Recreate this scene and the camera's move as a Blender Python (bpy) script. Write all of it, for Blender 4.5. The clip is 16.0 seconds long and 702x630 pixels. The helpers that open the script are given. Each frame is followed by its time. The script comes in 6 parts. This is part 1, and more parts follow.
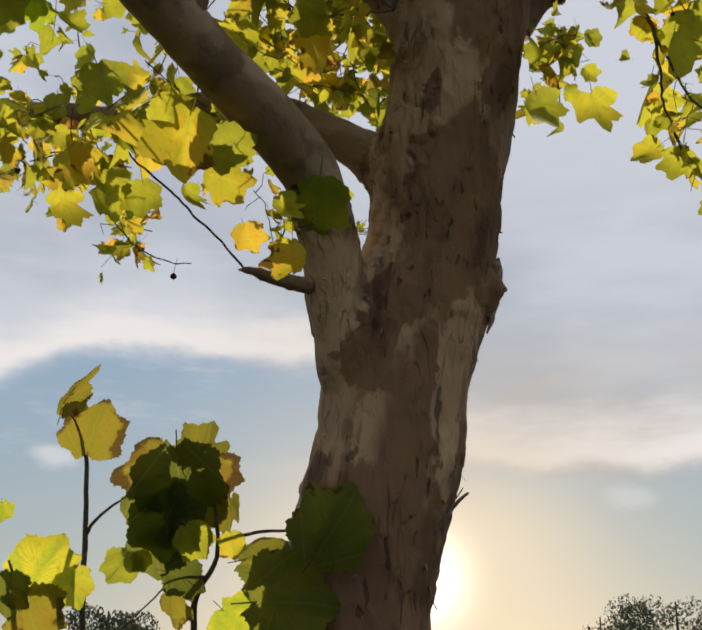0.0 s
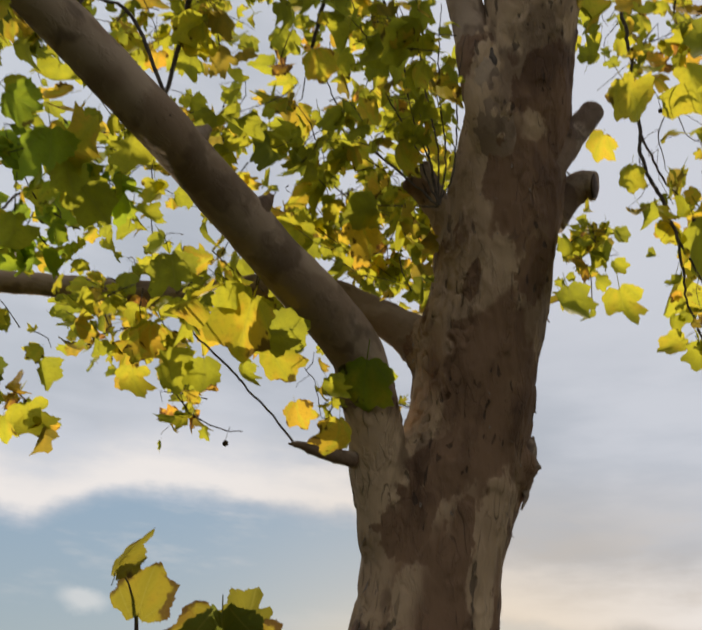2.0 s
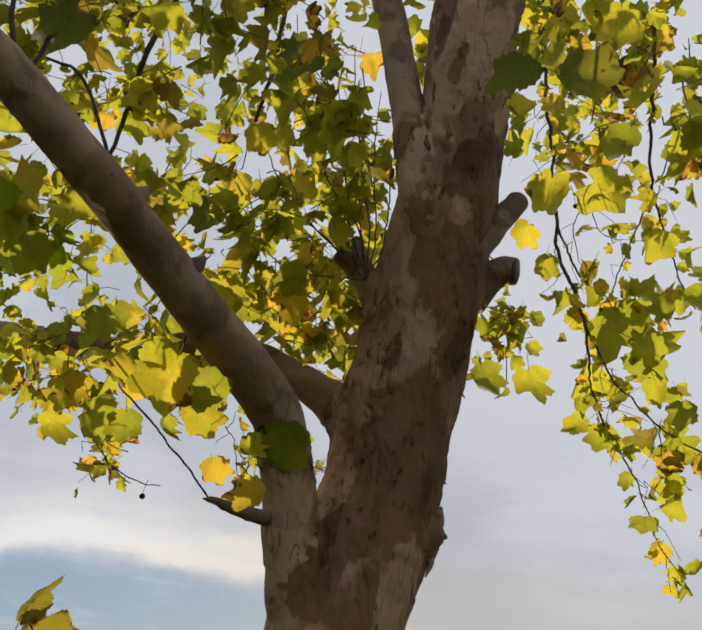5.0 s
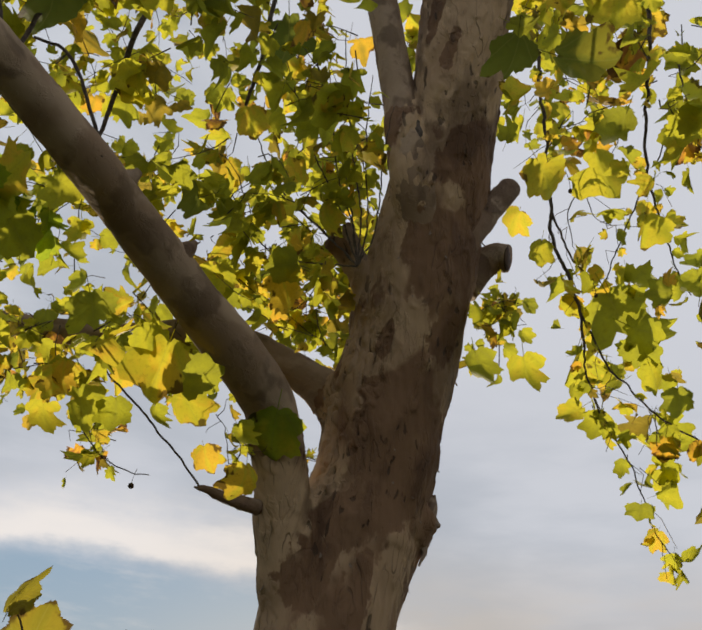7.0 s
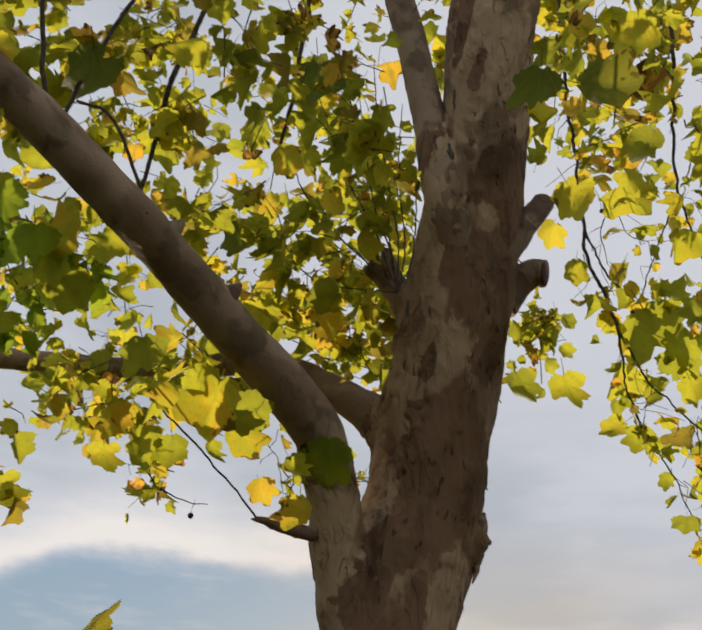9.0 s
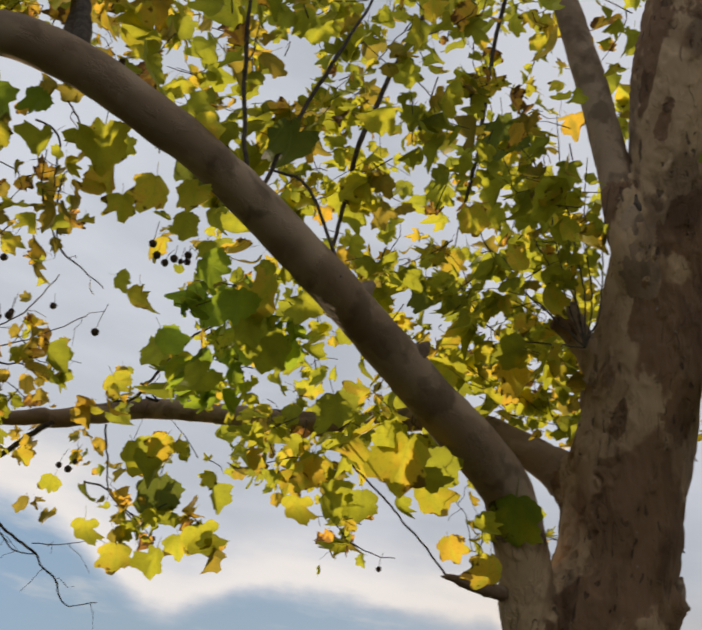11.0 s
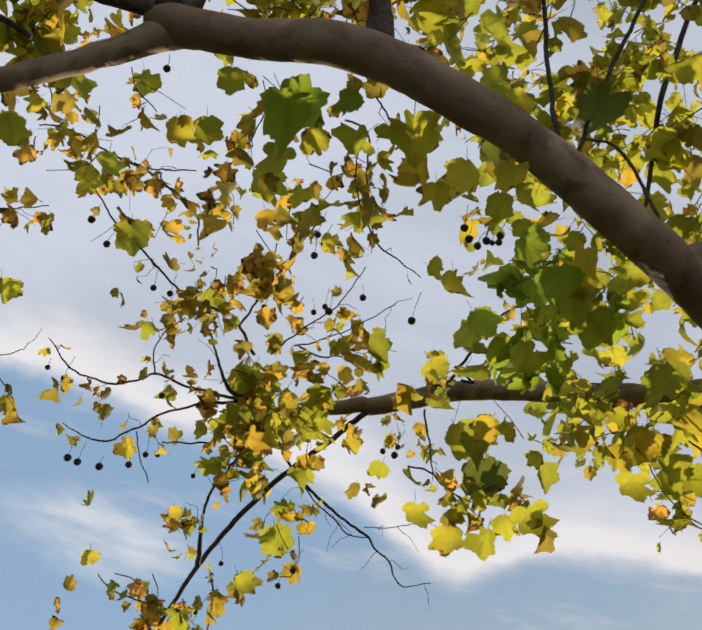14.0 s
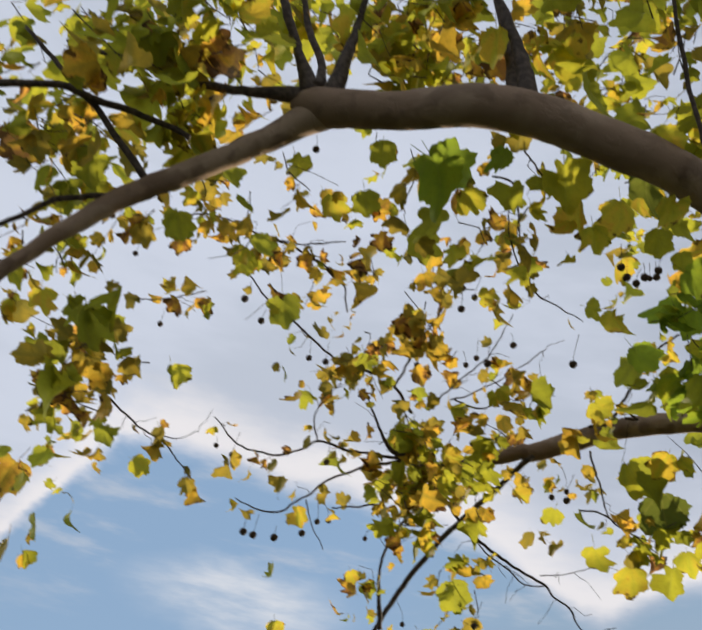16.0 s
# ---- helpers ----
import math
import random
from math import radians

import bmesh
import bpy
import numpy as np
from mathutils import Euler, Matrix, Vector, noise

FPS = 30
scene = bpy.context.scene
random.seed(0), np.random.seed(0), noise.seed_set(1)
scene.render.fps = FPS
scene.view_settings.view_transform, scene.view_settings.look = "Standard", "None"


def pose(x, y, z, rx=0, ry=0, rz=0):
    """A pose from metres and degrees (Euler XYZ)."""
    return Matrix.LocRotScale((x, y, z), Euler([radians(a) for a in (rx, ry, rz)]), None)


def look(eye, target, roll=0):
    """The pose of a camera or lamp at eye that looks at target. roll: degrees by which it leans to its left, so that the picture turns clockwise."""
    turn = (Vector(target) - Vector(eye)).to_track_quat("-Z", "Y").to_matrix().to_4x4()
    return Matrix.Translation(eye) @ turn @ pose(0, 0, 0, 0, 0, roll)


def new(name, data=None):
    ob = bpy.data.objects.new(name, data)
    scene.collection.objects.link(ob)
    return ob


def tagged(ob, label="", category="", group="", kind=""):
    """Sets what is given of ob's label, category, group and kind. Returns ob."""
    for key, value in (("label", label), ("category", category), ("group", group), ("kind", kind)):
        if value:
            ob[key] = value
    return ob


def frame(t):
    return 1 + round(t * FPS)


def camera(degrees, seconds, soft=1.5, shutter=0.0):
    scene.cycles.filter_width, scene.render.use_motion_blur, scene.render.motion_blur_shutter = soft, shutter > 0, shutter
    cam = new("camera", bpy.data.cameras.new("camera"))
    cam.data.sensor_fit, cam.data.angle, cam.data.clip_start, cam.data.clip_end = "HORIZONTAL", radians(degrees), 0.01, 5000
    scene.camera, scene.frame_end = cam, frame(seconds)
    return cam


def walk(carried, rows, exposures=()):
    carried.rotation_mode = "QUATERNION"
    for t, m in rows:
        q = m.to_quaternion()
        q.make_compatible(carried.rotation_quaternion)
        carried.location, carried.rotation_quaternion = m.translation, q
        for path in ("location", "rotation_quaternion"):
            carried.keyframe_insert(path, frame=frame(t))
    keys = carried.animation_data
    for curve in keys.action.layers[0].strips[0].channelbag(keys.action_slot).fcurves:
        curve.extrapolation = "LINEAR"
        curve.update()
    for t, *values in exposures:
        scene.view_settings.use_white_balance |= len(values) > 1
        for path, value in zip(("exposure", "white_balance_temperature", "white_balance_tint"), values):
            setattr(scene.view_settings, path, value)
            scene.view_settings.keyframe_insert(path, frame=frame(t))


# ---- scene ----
cam = camera(39.21, 16.0, soft=2.0, shutter=0.5)
walk(cam, [
    (0.0, pose(-0.002, 0.351, 1.733, 111.00, -0.00, -2.75)),
    (0.5, pose(-0.021, 0.311, 1.717, 112.63, -0.07, -2.69)),
    (1.0, pose(0.006, 0.264, 1.721, 114.10, -0.46, -1.58)),
    (1.5, pose(-0.023, 0.213, 1.754, 116.68, -1.28, -1.68)),
    (2.0, pose(-0.025, 0.110, 1.727, 119.51, -2.48, -1.35)),
    (2.5, pose(-0.002, 0.027, 1.682, 122.22, -3.75, -1.36)),
    (3.0, pose(0.023, -0.025, 1.652, 123.98, -4.83, -2.02)),
    (3.5, pose(-0.000, 0.000, 1.650, 124.36, -4.93, -3.36)),
    (4.0, pose(0.009, 0.011, 1.650, 124.45, -4.93, -4.65)),
    (4.5, pose(0.024, -0.009, 1.645, 124.19, -4.40, -5.73)),
    (7.0, pose(-0.007, 0.049, 1.650, 123.51, -3.35, -7.31)),
    (7.5, pose(0.001, 0.056, 1.632, 123.55, -3.01, -6.85)),
    (8.0, pose(-0.018, 0.062, 1.659, 122.81, -2.39, -6.50)),
    (8.2, pose(-0.012, 0.025, 1.672, 122.36, -2.14, -6.00)),
    (10.3, pose(-0.034, -0.153, 1.707, 125.17, -5.74, 1.60)),
    (10.5, pose(-0.047, -0.159, 1.711, 125.28, -6.39, 2.41)),
    (11.0, pose(-0.063, -0.168, 1.703, 124.89, -7.46, 5.16)),
    (11.5, pose(-0.092, -0.172, 1.736, 124.24, -8.14, 7.17)),
    (12.0, pose(-0.113, -0.176, 1.697, 124.28, -7.60, 9.43)),
    (12.5, pose(-0.148, -0.175, 1.785, 122.90, -9.07, 11.34)),
    (13.0, pose(-0.190, -0.178, 1.794, 122.21, -9.13, 14.25)),
    (13.5, pose(-0.250, -0.200, 1.711, 122.14, -9.09, 17.29)),
    (14.0, pose(-0.232, -0.186, 1.726, 120.56, -11.43, 21.16)),
    (14.5, pose(-0.326, -0.225, 1.702, 120.46, -10.70, 22.41)),
    (15.0, pose(-0.431, -0.248, 1.668, 120.77, -8.30, 24.51)),
    (15.5, pose(-0.455, -0.251, 1.669, 121.24, -8.35, 26.16)),
    (16.0, pose(-0.358, -0.314, 1.704, 121.74, -9.40, 29.91)),
], exposures=[(0.0, 0.0, 6860, 11.5), (3.0, 0.0, 7010, 11.5), (11.5, 0.0, 7050, 12), (12.5, 0.0, 7080, 12.5), (13.5, 0.0, 6740, 12), (16.0, 0.0, 6560, 12.5)])

# ---- world, sun ----
SUN_AZ, SUN_EL = radians(6.3), radians(6.0)
SUN_DIR = Vector((math.sin(SUN_AZ) * math.cos(SUN_EL), math.cos(SUN_AZ) * math.cos(SUN_EL), math.sin(SUN_EL)))


class Graph:
    """Short hand for shader nodes."""

    def __init__(self, tree):
        self.tree = tree
        tree.nodes.clear()

    def node(self, kind, **settings):
        n = self.tree.nodes.new(kind)
        for key, value in settings.items():
            setattr(n, key, value)
        return n

    def put(self, socket, value):
        if hasattr(value, "is_output"):
            self.tree.links.new(value, socket)
        elif isinstance(value, tuple) and len(value) == 3 and socket.type == "RGBA":
            socket.default_value = (*value, 1)
        else:
            socket.default_value = value

    def math(self, op, a, b=0.0, clamp=False):
        n = self.node("ShaderNodeMath", operation=op, use_clamp=clamp)
        self.put(n.inputs[0], a)
        self.put(n.inputs[1], b)
        return n.outputs[0]

    def ramp(self, v, a, b, c=0.0, d=1.0, smooth=True):
        n = self.node("ShaderNodeMapRange", interpolation_type="SMOOTHSTEP" if smooth else "LINEAR")
        for i, x in enumerate((v, a, b, c, d)):
            self.put(n.inputs[i], x)
        return n.outputs[0]

    def mix(self, f, a, b, blend="MIX"):
        n = self.node("ShaderNodeMix", data_type="RGBA", blend_type=blend)
        self.put(n.inputs[0], f)
        self.put(n.inputs[6], a)
        self.put(n.inputs[7], b)
        return n.outputs[2]

    def noise(self, vec, scale, detail=3.0, rough=0.55, colour=False):
        n = self.node("ShaderNodeTexNoise")
        if vec is not None:
            self.put(n.inputs["Vector"], vec)
        n.inputs["Scale"].default_value, n.inputs["Detail"].default_value = scale, detail
        n.inputs["Roughness"].default_value = rough
        return n.outputs["Color" if colour else "Fac"]

    def scaled(self, vec, s, loc=(0, 0, 0)):
        n = self.node("ShaderNodeMapping")
        self.put(n.inputs[0], vec)
        n.inputs["Scale"].default_value, n.inputs["Location"].default_value = s, loc
        return n.outputs[0]


def make_world():
    w = bpy.data.worlds.new("evening_sky")
    scene.world = w
    w.use_nodes = True
    g = Graph(w.node_tree)
    ray = g.node("ShaderNodeTexCoord").outputs["Generated"]
    xyz = g.node("ShaderNodeSeparateXYZ")
    g.put(xyz.inputs[0], ray)
    x, y, z = xyz.outputs
    az = g.math("MULTIPLY", g.math("ARCTAN2", x, y), 57.2958)
    el = g.math("MULTIPLY", g.math("ARCSINE", z), 57.2958)
    billow = g.math("SUBTRACT", g.noise(g.scaled(ray, (1, 1, 1.7)), 8.0, 8.0, 0.62), 0.5)
    soft = g.math("SUBTRACT", g.noise(g.scaled(ray, (1, 1, 2.6)), 3.0, 4.0, 0.5), 0.5)
    roll = g.math("SUBTRACT", g.noise(g.scaled(ray, (1, 1, 1.5), (2.2, 0.3, 0.1)), 3.2, 3.0, 0.5), 0.5)
    el_w = g.math("ADD", g.math("ADD", el, g.math("MULTIPLY", billow, g.ramp(az, -44.0, -49.0, 2.4, 6.5))), g.math("MULTIPLY", roll, 0.7))
    # height of the cloud deck's lower edge, degrees of azimuth against degrees of height
    edge = [(-65, 8), (-54, 12), (-52.5, 14), (-51, 17), (-49.8, 19.6), (-48, 21.2), (-45, 21.8), (-42, 21.5), (-38, 21.0), (-34, 20.8), (-29, 20.4), (-26, 20.1), (-24, 18.9),
            (-22, 17.6), (-19.5, 16.3), (-17.6, 16.2), (-16, 17.0), (-14.4, 17.9), (-12.4, 18.4), (-10, 18.4), (-8, 18.2), (-5.8, 18.1), (-2.8, 17.9), (0.5, 17.9), (3, 16.2),
            (6, 13.8), (9.5, 12.1), (13.3, 11.6), (16.8, 11.8), (19.5, 11.1), (22.5, 11.3), (60, 9)]
    level = edge[0][1]
    total = None
    for (a0, h0), (a1, h1) in zip(edge, edge[1:]):
        step = g.ramp(az, a0, a1, 0.0, h1 - h0, smooth=False)
        total = step if total is None else g.math("ADD", total, step)
    above = g.math("SUBTRACT", el_w, g.math("ADD", total, level))
    wisp = g.noise(g.scaled(ray, (1, 1, 4.5), (0.4, 0.2, 0.9)), 7.0, 7.0, 0.6)
    deck = g.ramp(g.math("ADD", above, g.math("MULTIPLY", g.math("SUBTRACT", wisp, 0.5), 2.2)), -1.0, 0.8)
    rim = g.math("MULTIPLY", g.ramp(above, -0.3, 1.0), g.ramp(g.math("ADD", above, g.math("MULTIPLY", g.math("SUBTRACT", wisp, 0.5), 5.0)), 0.8, 4.8, 1.0, 0.0))

    def puff(a, e, ra, re):
        da = g.math("DIVIDE", g.math("SUBTRACT", az, a), ra)
        de = g.math("DIVIDE", g.math("SUBTRACT", el_w, e), re)
        d = g.math("SQRT", g.math("ADD", g.math("MULTIPLY", da, da), g.math("MULTIPLY", de, de)))
        return g.ramp(d, 0.25, 1.0, 1.0, 0.0)
    puffs = g.math("MAXIMUM", g.math("MULTIPLY", puff(-39.0, 14.2, 8.0, 2.6), g.ramp(wisp, 0.35, 0.6, 0.25, 0.75)), g.math("MULTIPLY", puff(-14.2, 12.5, 1.9, 0.9), 0.55))
    puffs = g.math("MAXIMUM", puffs, g.math("MULTIPLY", puff(18.6, 10.2, 2.0, 0.8), 0.35))
    # nearness to the sun
    dot = g.node("ShaderNodeVectorMath", operation="DOT_PRODUCT")
    g.put(dot.inputs[0], ray)
    dot.inputs[1].default_value = SUN_DIR
    ang = g.math("MULTIPLY", g.math("ARCCOSINE", g.math("MINIMUM", dot.outputs["Value"], 0.99999)), 57.2958)
    warm = g.math("POWER", g.ramp(ang, 0.0, 21.0, 1.0, 0.0), 1.2)
    core = g.math("POWER", g.ramp(ang, 0.4, 6.2, 1.0, 0.0), 2.6)
    sky = g.node("ShaderNodeTexSky", sky_type="NISHITA")
    sky.sun_disc, sky.sun_elevation, sky.sun_rotation = False, SUN_EL, SUN_AZ
    sky.air_density, sky.dust_density, sky.ozone_density = 1.0, 0.6, 1.5
    clear = g.mix(1.0, sky.outputs[0], (0.1, 0.1, 0.1), "MULTIPLY")
    haze = g.mix(g.ramp(el, 3.0, 20.0), (0.40, 0.48, 0.51), (0.29, 0.44, 0.62))
    haze = g.mix(g.ramp(az, -18.0, -34.0), haze, (0.30, 0.465, 0.69))
    clear = g.mix(0.82, clear, haze)
    grey = g.mix(g.ramp(g.math("ADD", soft, g.math("MULTIPLY", g.math("SUBTRACT", wisp, 0.5), 0.35)), -0.16, 0.16), g.mix(g.ramp(az, -10.0, -26.0), (0.43, 0.49, 0.585), (0.52, 0.582, 0.68)), g.mix(g.ramp(az, -10.0, -26.0), (0.585, 0.638, 0.735), (0.62, 0.682, 0.79)))
    grey = g.mix(g.math("MULTIPLY", g.ramp(el, 20.0, 33.0), g.ramp(az, -14.0, 2.0)), grey, (0.60, 0.65, 0.75))
    cream = g.mix(warm, (0.86, 0.85, 0.86), (0.80, 0.70, 0.58))
    low_right = g.math("MULTIPLY", g.ramp(az, 6.0, 11.0), g.ramp(el, 22.0, 12.5))
    grey = g.mix(g.math("MULTIPLY", low_right, g.ramp(wisp, 0.35, 0.65, 0.45, 0.85)), grey, (0.53, 0.487, 0.44))
    streaks = g.math("MULTIPLY", g.ramp(wisp, 0.50, 0.72), g.ramp(el, 9.0, 16.0, 0.0, 0.45))
    clear = g.mix(streaks, clear, (0.66, 0.68, 0.71))
    colour = g.mix(puffs, clear, (0.80, 0.82, 0.84))
    cloud = g.mix(g.math("MULTIPLY", rim, 0.92), grey, cream)
    colour = g.mix(deck, colour, cloud)
    colour = g.mix(g.math("MULTIPLY", warm, 0.42), colour, (0.76, 0.68, 0.56))
    halo = g.math("MULTIPLY", g.math("POWER", g.ramp(ang, 2.0, 14.0, 1.0, 0.0), 1.2), g.ramp(el, 15.0, 8.0, 0.0, 0.8))
    colour = g.mix(halo, colour, (0.98, 0.83, 0.60))
    colour = g.mix(core, colour, (2.1, 1.93, 1.62))
    bg = g.node("ShaderNodeBackground")
    g.put(bg.inputs[0], colour)
    bg.inputs[1].default_value = 0.97
    g.tree.links.new(bg.outputs[0], g.node("ShaderNodeOutputWorld").inputs[0])


make_world()
sun = new("sun", bpy.data.lights.new("sun", "SUN"))
sun.data.energy, sun.data.angle, sun.data.color = 5.0, radians(0.6), (1.0, 0.87, 0.66)
sun.matrix_world = look(tuple(SUN_DIR * 50), (0, 0, 0))

# ---- materials ----


def material(name):
    m = bpy.data.materials.new(name)
    m.use_nodes = True
    g = Graph(m.node_tree)
    out = g.node("ShaderNodeOutputMaterial")
    return m, g, out


def bark_material(name, pale, tan, dark, patch, relief, cracks, streaks, rind, patches=(), blur=0.03, spots=0.75):
    """Plane bark: long soft-edged patches of three tones, thin flake edges and fine vertical grain."""
    m, g, out = material(name)
    pos = g.node("ShaderNodeAttribute", attribute_name="rind").outputs["Vector"] if rind else g.node("ShaderNodeTexCoord").outputs["Object"]
    tall = g.scaled(pos, (1, 1, 0.8 if rind else 0.42))
    warp = g.noise(tall, 7.0, 3.0, 0.6, colour=True)
    off = g.node("ShaderNodeVectorMath", operation="MULTIPLY_ADD")
    g.put(off.inputs[0], warp)
    off.inputs[1].default_value = (0.10, 0.10, 0.10)
    g.put(off.inputs[2], tall)
    n1 = g.noise(off.outputs[0], patch, 3.0, 0.5)
    up = g.node("ShaderNodeSeparateXYZ")
    g.put(up.inputs[0], pos)
    ragged = g.math("SUBTRACT", g.noise(g.scaled(pos, (1, 1, 0.6), (5.0, 2.0, 8.0)), 13.0, 4.0, 0.6), 0.5)
    # distance across the leaning trunk, from its middle line
    across = g.math("SUBTRACT", up.outputs[0], g.math("ADD", 0.25, g.math("MULTIPLY", g.math("SUBTRACT", up.outputs[2], 2.4), 0.17)))
    shed = 0.0
    for u, z, ru, rz, push in patches:
        du = g.math("DIVIDE", g.math("SUBTRACT", across, u), ru)
        dz = g.math("DIVIDE", g.math("SUBTRACT", up.outputs[2], z), rz)
        far = g.math("SQRT", g.math("ADD", g.math("MULTIPLY", du, du), g.math("MULTIPLY", dz, dz)))
        cover = g.ramp(g.math("ADD", far, g.math("MULTIPLY", ragged, 2.2)), 0.68, 1.14, push, 0.0)
        shed = g.math("ADD", shed, cover)
    n1 = g.math("ADD", n1, shed)
    n2 = g.noise(g.scaled(off.outputs[0], (1, 1, 1), (3.1, 1.7, 5.2)), patch * 1.6, 3.0, 0.52)
    n2 = g.math("ADD", n2, g.math("MULTIPLY", shed, 0.16))
    n3 = g.noise(g.scaled(off.outputs[0], (1, 1, 1.1 if rind else 0.5), (7.3, 2.2, 1.2)), patch * 4.2, 5.0, 0.65)
    broad = g.noise(g.scaled(pos, (1, 1, 0.6), (1.3, 4.4, 0.6)), 2.2, 2.0, 0.5)
    grain = g.noise(g.scaled(pos, (1, 1, 0.55 if rind else 0.16)), 90.0, 5.0, 0.65)
    fine = g.noise(pos, 260.0, 3.0, 0.6)
    col = g.mix(g.ramp(n1, 0.49 - blur, 0.49 + blur), pale, tan)
    col = g.mix(g.math("MULTIPLY", g.ramp(n2, 0.555 - blur, 0.555 + blur), spots), col, dark)
    col = g.mix(g.math("MULTIPLY", g.ramp(n3, 0.56, 0.68), 0.3), col, (dark[0] * 0.75, dark[1] * 0.72, dark[2] * 0.7))
    col = g.mix(g.math("MULTIPLY", g.ramp(broad, 0.48, 0.60), 0.35), col, tan)
    vor = g.node("ShaderNodeTexVoronoi", feature="DISTANCE_TO_EDGE")
    g.put(vor.inputs["Vector"], g.scaled(off.outputs[0], (1, 1, 0.7)))
    vor.inputs["Scale"].default_value = 19.0
    crack = g.math("MULTIPLY", g.ramp(vor.outputs["Distance"], 0.0, 0.05, 1.0, 0.0), g.ramp(n3, 0.47, 0.60))
    crack = g.math("MULTIPLY", crack, cracks * 0.4)
    dash = g.noise(g.scaled(off.outputs[0], (1, 1, 0.55), (4.1, 0.7, 2.9)), 34.0, 2.0, 0.5)
    lines = g.math("MULTIPLY", g.ramp(dash, 0.635, 0.675), g.ramp(n2, 0.42, 0.52))
    crack = g.math("MAXIMUM", crack, g.math("MULTIPLY", lines, min(1.0, cracks * 1.8)))
    seam = g.math("ABSOLUTE", g.math("SUBTRACT", g.noise(g.scaled(tall, (1, 1, 0.2), (2.7, 6.1, 0.4)), 17.0, 1.0, 0.4), 0.5))
    seam = g.math("MULTIPLY", g.ramp(seam, 0.003, 0.016, 1.0, 0.0), g.ramp(g.noise(g.scaled(pos, (1, 1, 0.7), (0.6, 3.3, 9.1)), 9.0, 2.0, 0.5), 0.52, 0.62))
    crack = g.math("MAXIMUM", crack, g.math("MULTIPLY", seam, 0.8 * cracks))
    col = g.mix(g.math("MULTIPLY", crack, 0.7), col, (0.035, 0.024, 0.017))
    col = g.mix(g.math("MULTIPLY", g.ramp(grain, 0.38, 0.70), streaks), col, (dark[0] * 0.8, dark[1] * 0.8, dark[2] * 0.8))
    col = g.mix(g.math("MULTIPLY", g.ramp(fine, 0.55, 0.75), 0.15), col, (0.32, 0.28, 0.22))
    height = g.math("ADD", g.math("MULTIPLY", g.ramp(n2, 0.5, 0.58), 0.7), g.math("MULTIPLY", grain, 0.5 if streaks > 0.2 else 0.15))
    height = g.math("SUBTRACT", height, g.math("MULTIPLY", crack, 0.9))
    height = g.math("ADD", height, g.math("MULTIPLY", g.ramp(n3, 0.5, 0.6), 0.5))
    bump = g.node("ShaderNodeBump")
    bump.inputs["Strength"].default_value, bump.inputs["Distance"].default_value = 0.5 if rind else 0.85, relief
    g.put(bump.inputs["Height"], height)
    b = g.node("ShaderNodeBsdfPrincipled")
    g.put(b.inputs["Base Color"], col)
    b.inputs["Roughness"].default_value = 0.85
    b.inputs["Specular IOR Level"].default_value = 0.2
    g.put(b.inputs["Normal"], bump.outputs[0])
    g.tree.links.new(b.outputs[0], out.inputs[0])
    return m


